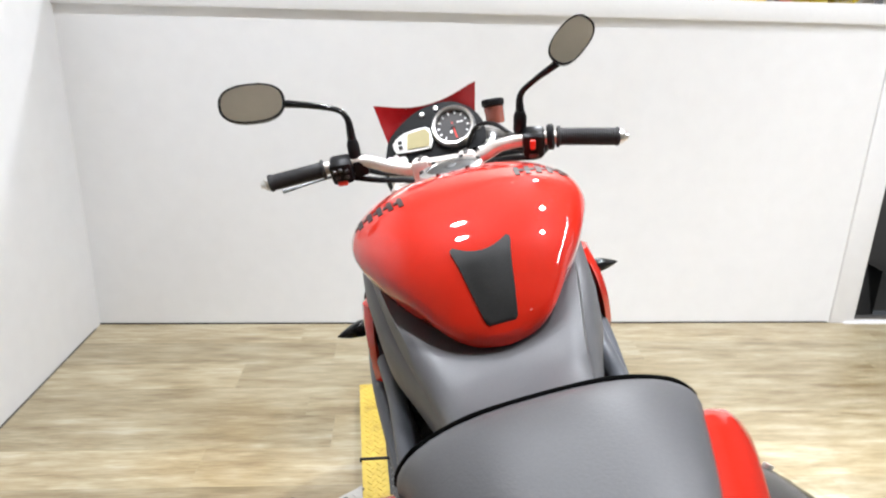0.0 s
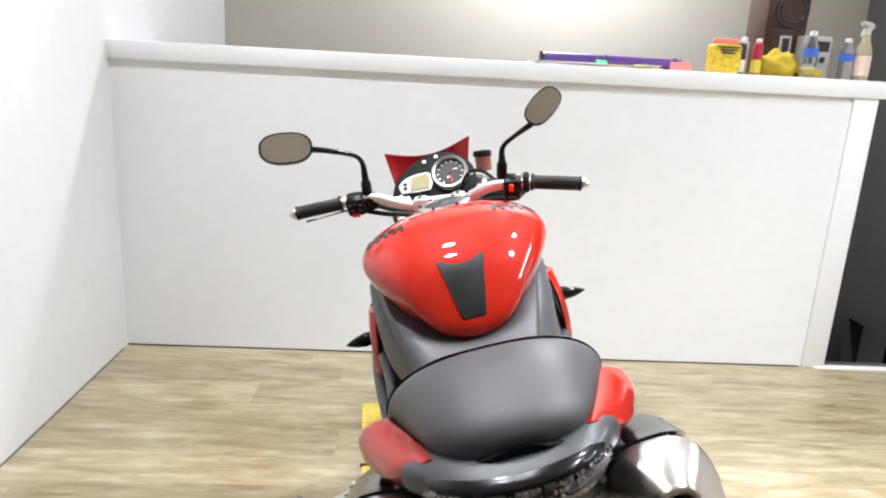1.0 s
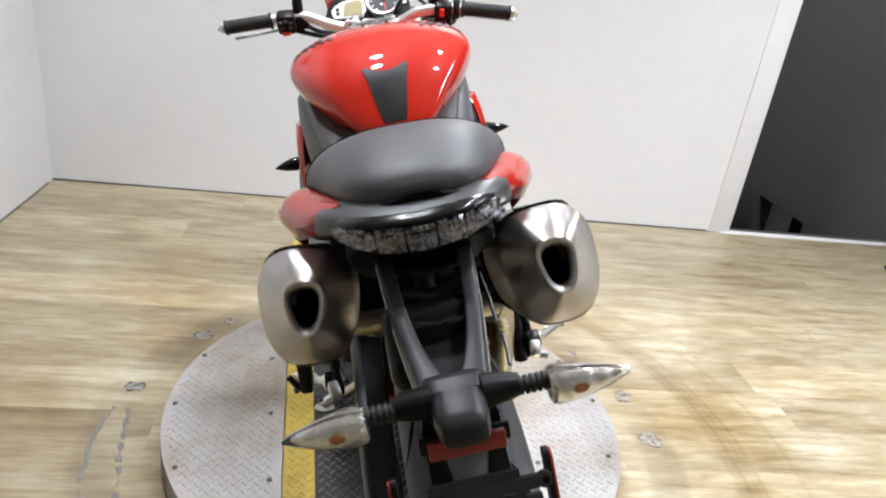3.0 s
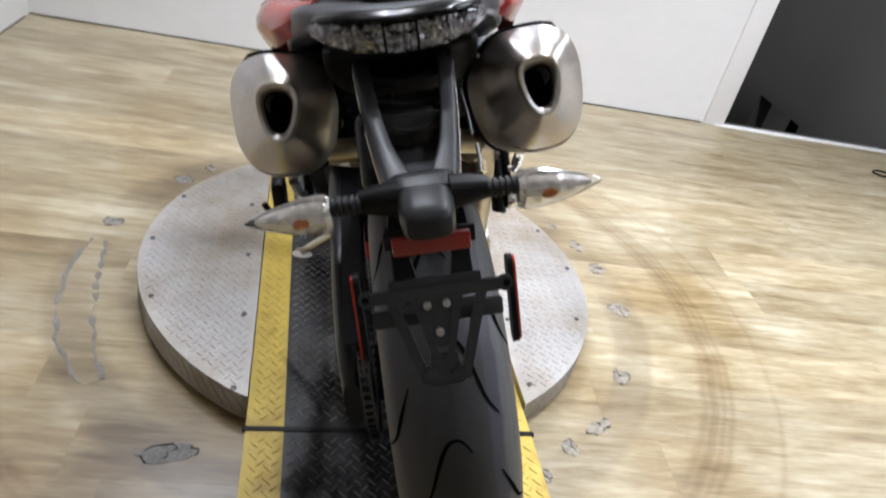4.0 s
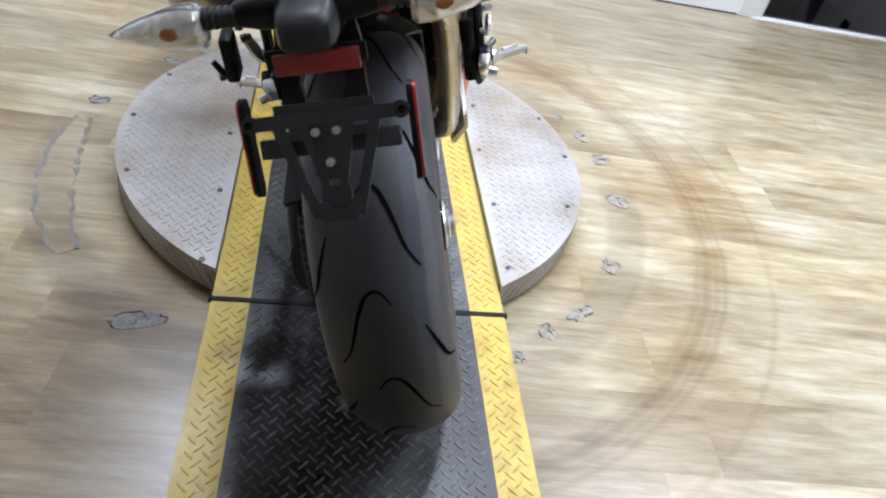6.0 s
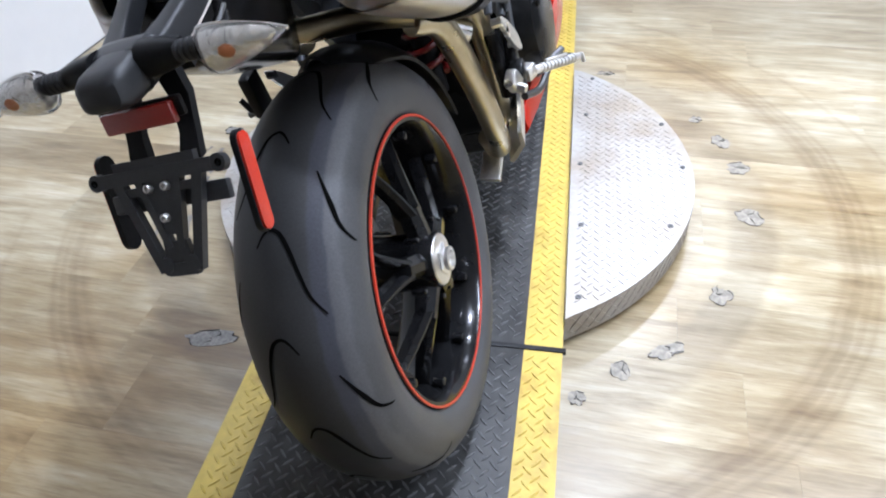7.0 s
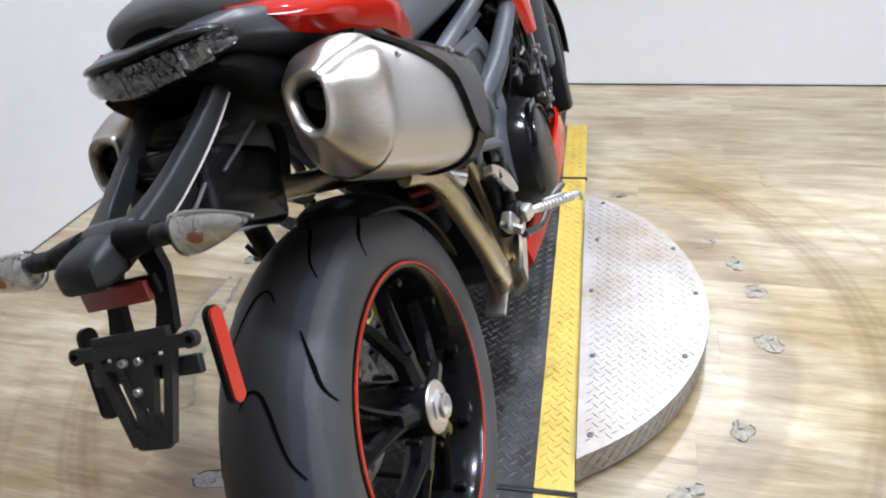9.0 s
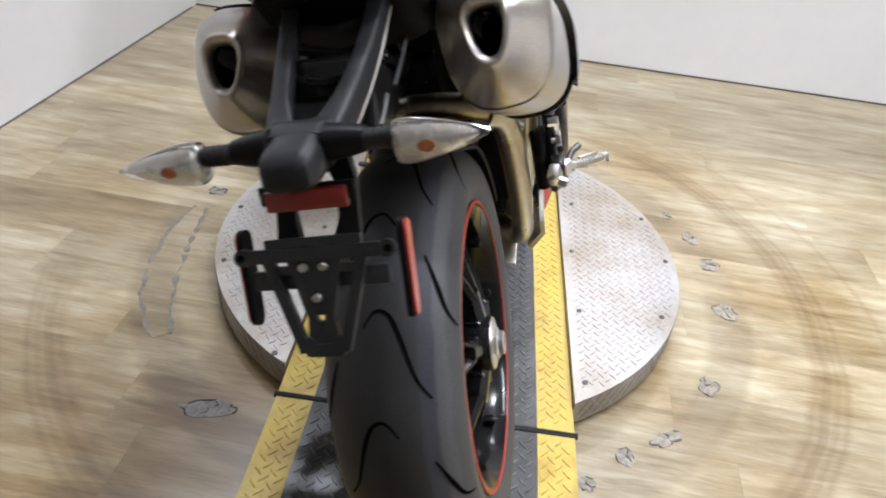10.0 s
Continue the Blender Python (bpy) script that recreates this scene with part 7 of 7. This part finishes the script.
def bottle(x, y, h, r, tint, label):
    b = thing("water_bottle", label, "bottle", counter(x, y), "bottles on the counter")
    prof = [(0, r * 0.85), (0.004, r), (h * 0.18, r), (h * 0.24, r * 0.92), (h * 0.30, r), (h * 0.66, r), (h * 0.78, r * 0.75), (h * 0.88, r * 0.42), (h * 0.92, r * 0.42)]
    part("bottle_body", lathed(prof, at(0, 0, 0, 0, -90, 0), 24, True), M_CLEARPL, b, "clear ribbed plastic")
    part("bottle_label", lathed(((h * 0.45, r * 1.015), (h * 0.64, r * 1.015)), at(0, 0, 0, 0, -90, 0), 24), tint, b, "blue label band")
    part("bottle_cap", lathed(((h * 0.91, r * 0.46), (h * 0.99, r * 0.46), (h, r * 0.40)), at(0, 0, 0, 0, -90, 0), 18, True), M_PAPER, b, "white cap")


bottle(2.985, 0.05, 0.195, 0.031, M_BLUELBL, "clear water bottle with a blue label")
bottle(3.165, 0.08, 0.175, 0.030, M_BLUELBL, "half-empty water bottle with a dark blue label")
# loudspeaker
sp = thing("loudspeaker", "dark walnut loudspeaker standing on the counter", "speaker", counter(2.985, 0.40))
part("cabinet", boxed((0.195, 0.20, 0.42), at(0.005, 0, 0.21), 0.006), M_WOODSPK, sp, "dark walnut cabinet")
part("cone_ring", lathed(((0, 0.080), (0.008, 0.078), (0.012, 0.066), (0.006, 0.062)), at(0.02, -0.10, 0.30, 0, 0, -90), 32), M_DARKMETAL, sp, "grey driver ring")
part("cone", lathed(((0.006, 0.063), (-0.02, 0.03), (-0.02, 0.024), (-0.008, 0.018), (-0.004, 0.0001)), at(0.02, -0.10, 0.30, 0, 0, -90), 32), M_CAN2, sp, "dark cone")
part("trim_strip", boxed((0.185, 0.004, 0.006), at(0.005, -0.101, 0.205)), M_CAN2, sp)
part("badge_frame", boxed((0.055, 0.006, 0.085), at(0.01, -0.102, 0.145), 0.002), M_GREYBOX, sp, "silver port frame")
part("badge_slot", boxed((0.036, 0.006, 0.066), at(0.01, -0.104, 0.145), 0.002), M_CAN2, sp)
# pale carton with a dark panel
ct = thing("carton", "pale carton with a dark panel and hand lettering", "box", counter(3.115, 0.27))
part("carton_body", boxed((0.13, 0.08, 0.19), at(0, 0, 0.095), 0.003), M_GREYBOX, ct)
part("carton_panel", boxed((0.11, 0.003, 0.045), at(0, -0.0415, 0.145)), M_CAN2, ct, "dark green panel")
for k in range(3):
    part("writing_bar", boxed((0.022, 0.002, 0.026), at(-0.034 + 0.032 * k, -0.0415, 0.085, 0, 12, 0), 0.004), M_CAN2, ct)
# trigger spray bottle
sb = thing("trigger_spray_bottle", "pale trigger spray bottle with pink label", "bottle", counter(3.235, 0.07, 20) @ Matrix.Diagonal((0.9, 0.9, 1.0, 1.0)))
part("bottle_body", loft(bmesh.new(), [oval((0, 0, z), (w, 0, 0), (0, d, 0), 2.6, 22) for z, w, d in ((0, 0.038, 0.028), (0.01, 0.041, 0.030), (0.11, 0.041, 0.030), (0.14, 0.034, 0.026), (0.17, 0.018, 0.016), (0.20, 0.014, 0.014))]), M_SPRAYPL, sb, "pale translucent bottle")
part("bottle_label", loft(bmesh.new(), [oval((0, 0, z), (0.0415, 0, 0), (0, 0.0305, 0), 2.6, 22) for z in (0.02, 0.105)], False), M_PINKLIQ, sb, "pink label")
part("trigger_head", loft(bmesh.new(), [oval((x, 0, 0.232 + dz), (0, 0.010, 0), (0, 0, h), 2.6, 14) for x, dz, h in ((-0.045, 0.008, 0.007), (-0.035, 0.006, 0.011), (0.0, 0.0, 0.016), (0.025, -0.003, 0.014), (0.032, -0.004, 0.006))]), M_GREYBOX, sb, "grey trigger head")
part("collar", lathed(((0.195, 0.016), (0.222, 0.015)), at(0, 0, 0, 0, -90, 0), 16, True), M_GREYBOX, sb)
part("trigger", tubed(((-0.02, 0, 0.225), (-0.030, 0, 0.205), (-0.040, 0, 0.185)), 0.005, seg=8), M_GREYBOX, sb)
jar = thing("plastic_tub", "small clear plastic tub on the counter", "tub", counter(3.295, 0.16))
part("tub_body", lathed(((0, 0.024), (0.004, 0.026), (0.075, 0.027), (0.08, 0.025)), at(0, 0, 0, 0, -90, 0), 18, True), M_CLEARPL, jar)

# ---- marks and litter on the floor ----
M_TORN = mat("torn_vinyl_backing", (0.165, 0.155, 0.138), 0.55, vary=0.55, grain=120, blotch=30, bump=0.4)
M_SCUFF = mat("scuffed_vinyl", (0.215, 0.190, 0.148), 0.5, vary=0.5, grain=110, blotch=35, bump=0.3)
M_GRIMEEDGE = mat("grey_grimy_edge", (0.150, 0.135, 0.118), 0.6, vary=0.4, grain=90, bump=0.2)
M_CRACK = mat("dark_torn_edge", (0.03, 0.027, 0.024), 0.85, vary=0.3, bump=0.2)


def torn_patch(cx, cy, rx, ry, turn, seed, label):
    """A scuffed-through place in the vinyl: a shallow ragged sheet with curled dark edges."""
    r = random.Random(seed)
    ob = thing("torn_patch", label, "floor damage", at(cx, cy, 0.0006, 0, 0, turn), kind="structure")
    pts = []
    for k in range(26):
        a = 2 * math.pi * k / 26
        q = 1 + 0.45 * noise.noise(V((math.cos(a) * 1.6, math.sin(a) * 1.6, seed * 3.1))) + r.uniform(-0.10, 0.10)
        pts.append((rx * q * math.cos(a), ry * q * math.sin(a)))
    part("bare_backing", slab(bmesh.new(), pts, 0.0005), M_SCUFF if cx > 0 else M_TORN, ob, "bare scuffed backing")
    for run in range(2):
        x, yy, a = r.uniform(-0.4, 0.2) * rx, r.uniform(-0.4, 0.4) * ry, r.uniform(-0.7, 0.7)
        seq = []
        for k in range(5):
            seq.append((x, yy, 0.0009))
            a += r.uniform(-0.9, 0.9)
            x, yy = x + 0.22 * rx * math.cos(a), yy + 0.22 * ry * math.sin(a)
        part("crack", tubed(seq, [0.0004, r.uniform(0.0006, 0.0014), r.uniform(0.0006, 0.0018), 0.0008, 0.0003], seg=5, steps=2), M_CRACK, ob, "dark crack")
    start = r.randrange(26)
    for run in range(3):
        n = r.randrange(3, 8)
        seq = [pts[(start + k) % 26] for k in range(n)]
        start += n + r.randrange(1, 3)
        part("curled_edge", tubed([(x, yy, 0.001 + 0.0006 * math.sin(k)) for k, (x, yy) in enumerate(seq)], [r.uniform(0.0003, 0.0020) for _ in seq], seg=5, steps=2), M_GRIMEEDGE if cx > 0 else M_CRACK, ob, "dark curled edge")


for k, (cx, cy, rx, ry, turn) in enumerate(((-0.425, 0.108, 0.058, 0.020, 5), (0.49, 0.194, 0.034, 0.017, 30), (0.402, 0.134, 0.018, 0.024, 10), (0.610, 0.360, 0.022, 0.026, 0), (0.706, 0.632, 0.034, 0.024, -20), (0.707, 0.830, 0.030, 0.022, 15), (0.680, 0.950, 0.020, 0.030, 15),
                                           (0.625, 1.060, 0.020, 0.014, 30), (0.375, 1.310, 0.026, 0.012, 0), (-0.695, 0.873, 0.024, 0.020, 0), (-0.558, 1.134, 0.028, 0.022, 20), (-0.49, 1.22, 0.015, 0.018, 0), (0.32, 0.06, 0.014, 0.016, 0))):
    torn_patch(cx, cy, rx, ry, turn, k + 2, "ragged torn place in the vinyl floor")
# long crescent rubbed through beside the turntable
worn = thing("worn_crescent", "long pale crescent worn into the vinyl floor", "floor damage", at(TX, TY, 0.0006), kind="structure")
r = random.Random(9)
edge_out, edge_in = [], []
for k in range(31):
    a, t = radians(172 + 42 * k / 30), k / 30
    mid, half = 0.712 - 0.006 * math.sin(t * 5), 0.038 * math.sin(math.pi * (0.06 + 0.88 * t)) ** 0.5
    for edge, sgn in ((edge_out, 1), (edge_in, -1)):
        q = mid + sgn * half + 0.006 * noise.noise(V((t * 9, sgn, 2.0))) + r.uniform(-0.002, 0.002)
        edge.append((q * math.cos(a), q * math.sin(a)))
part("bare_backing", slab(bmesh.new(), edge_out + edge_in[::-1], 0.0005), M_FLOOR, worn, "pale rubbed vinyl")
for edge in (edge_out, edge_in):
    k = 0
    while k < 28:
        n = min(r.randrange(3, 8), 30 - k)
        part("curled_edge", tubed([(x, yy, 0.0008) for x, yy in edge[k:k + n + 1]], [r.uniform(0.0010, 0.0085) for _ in range(n + 1)], seg=6, steps=2), M_GRIMEEDGE, worn, "grey curled edge").scale = (1, 1, 0.25)
        k += n + r.randrange(0, 2)
cable = thing("cable_loop", "short loop of black cable on the floor", "cable", at(2.60, 1.85, 0.004))
part("cord", tubed([(0.045 * math.cos(a), 0.03 * math.sin(a), 0.002) for a in np.linspace(0.3, 5.6, 14)] + [(0.10, 0.0, 0.001), (0.22, 0.03, 0.001)], 0.004, seg=8), M_BLACK, cable)
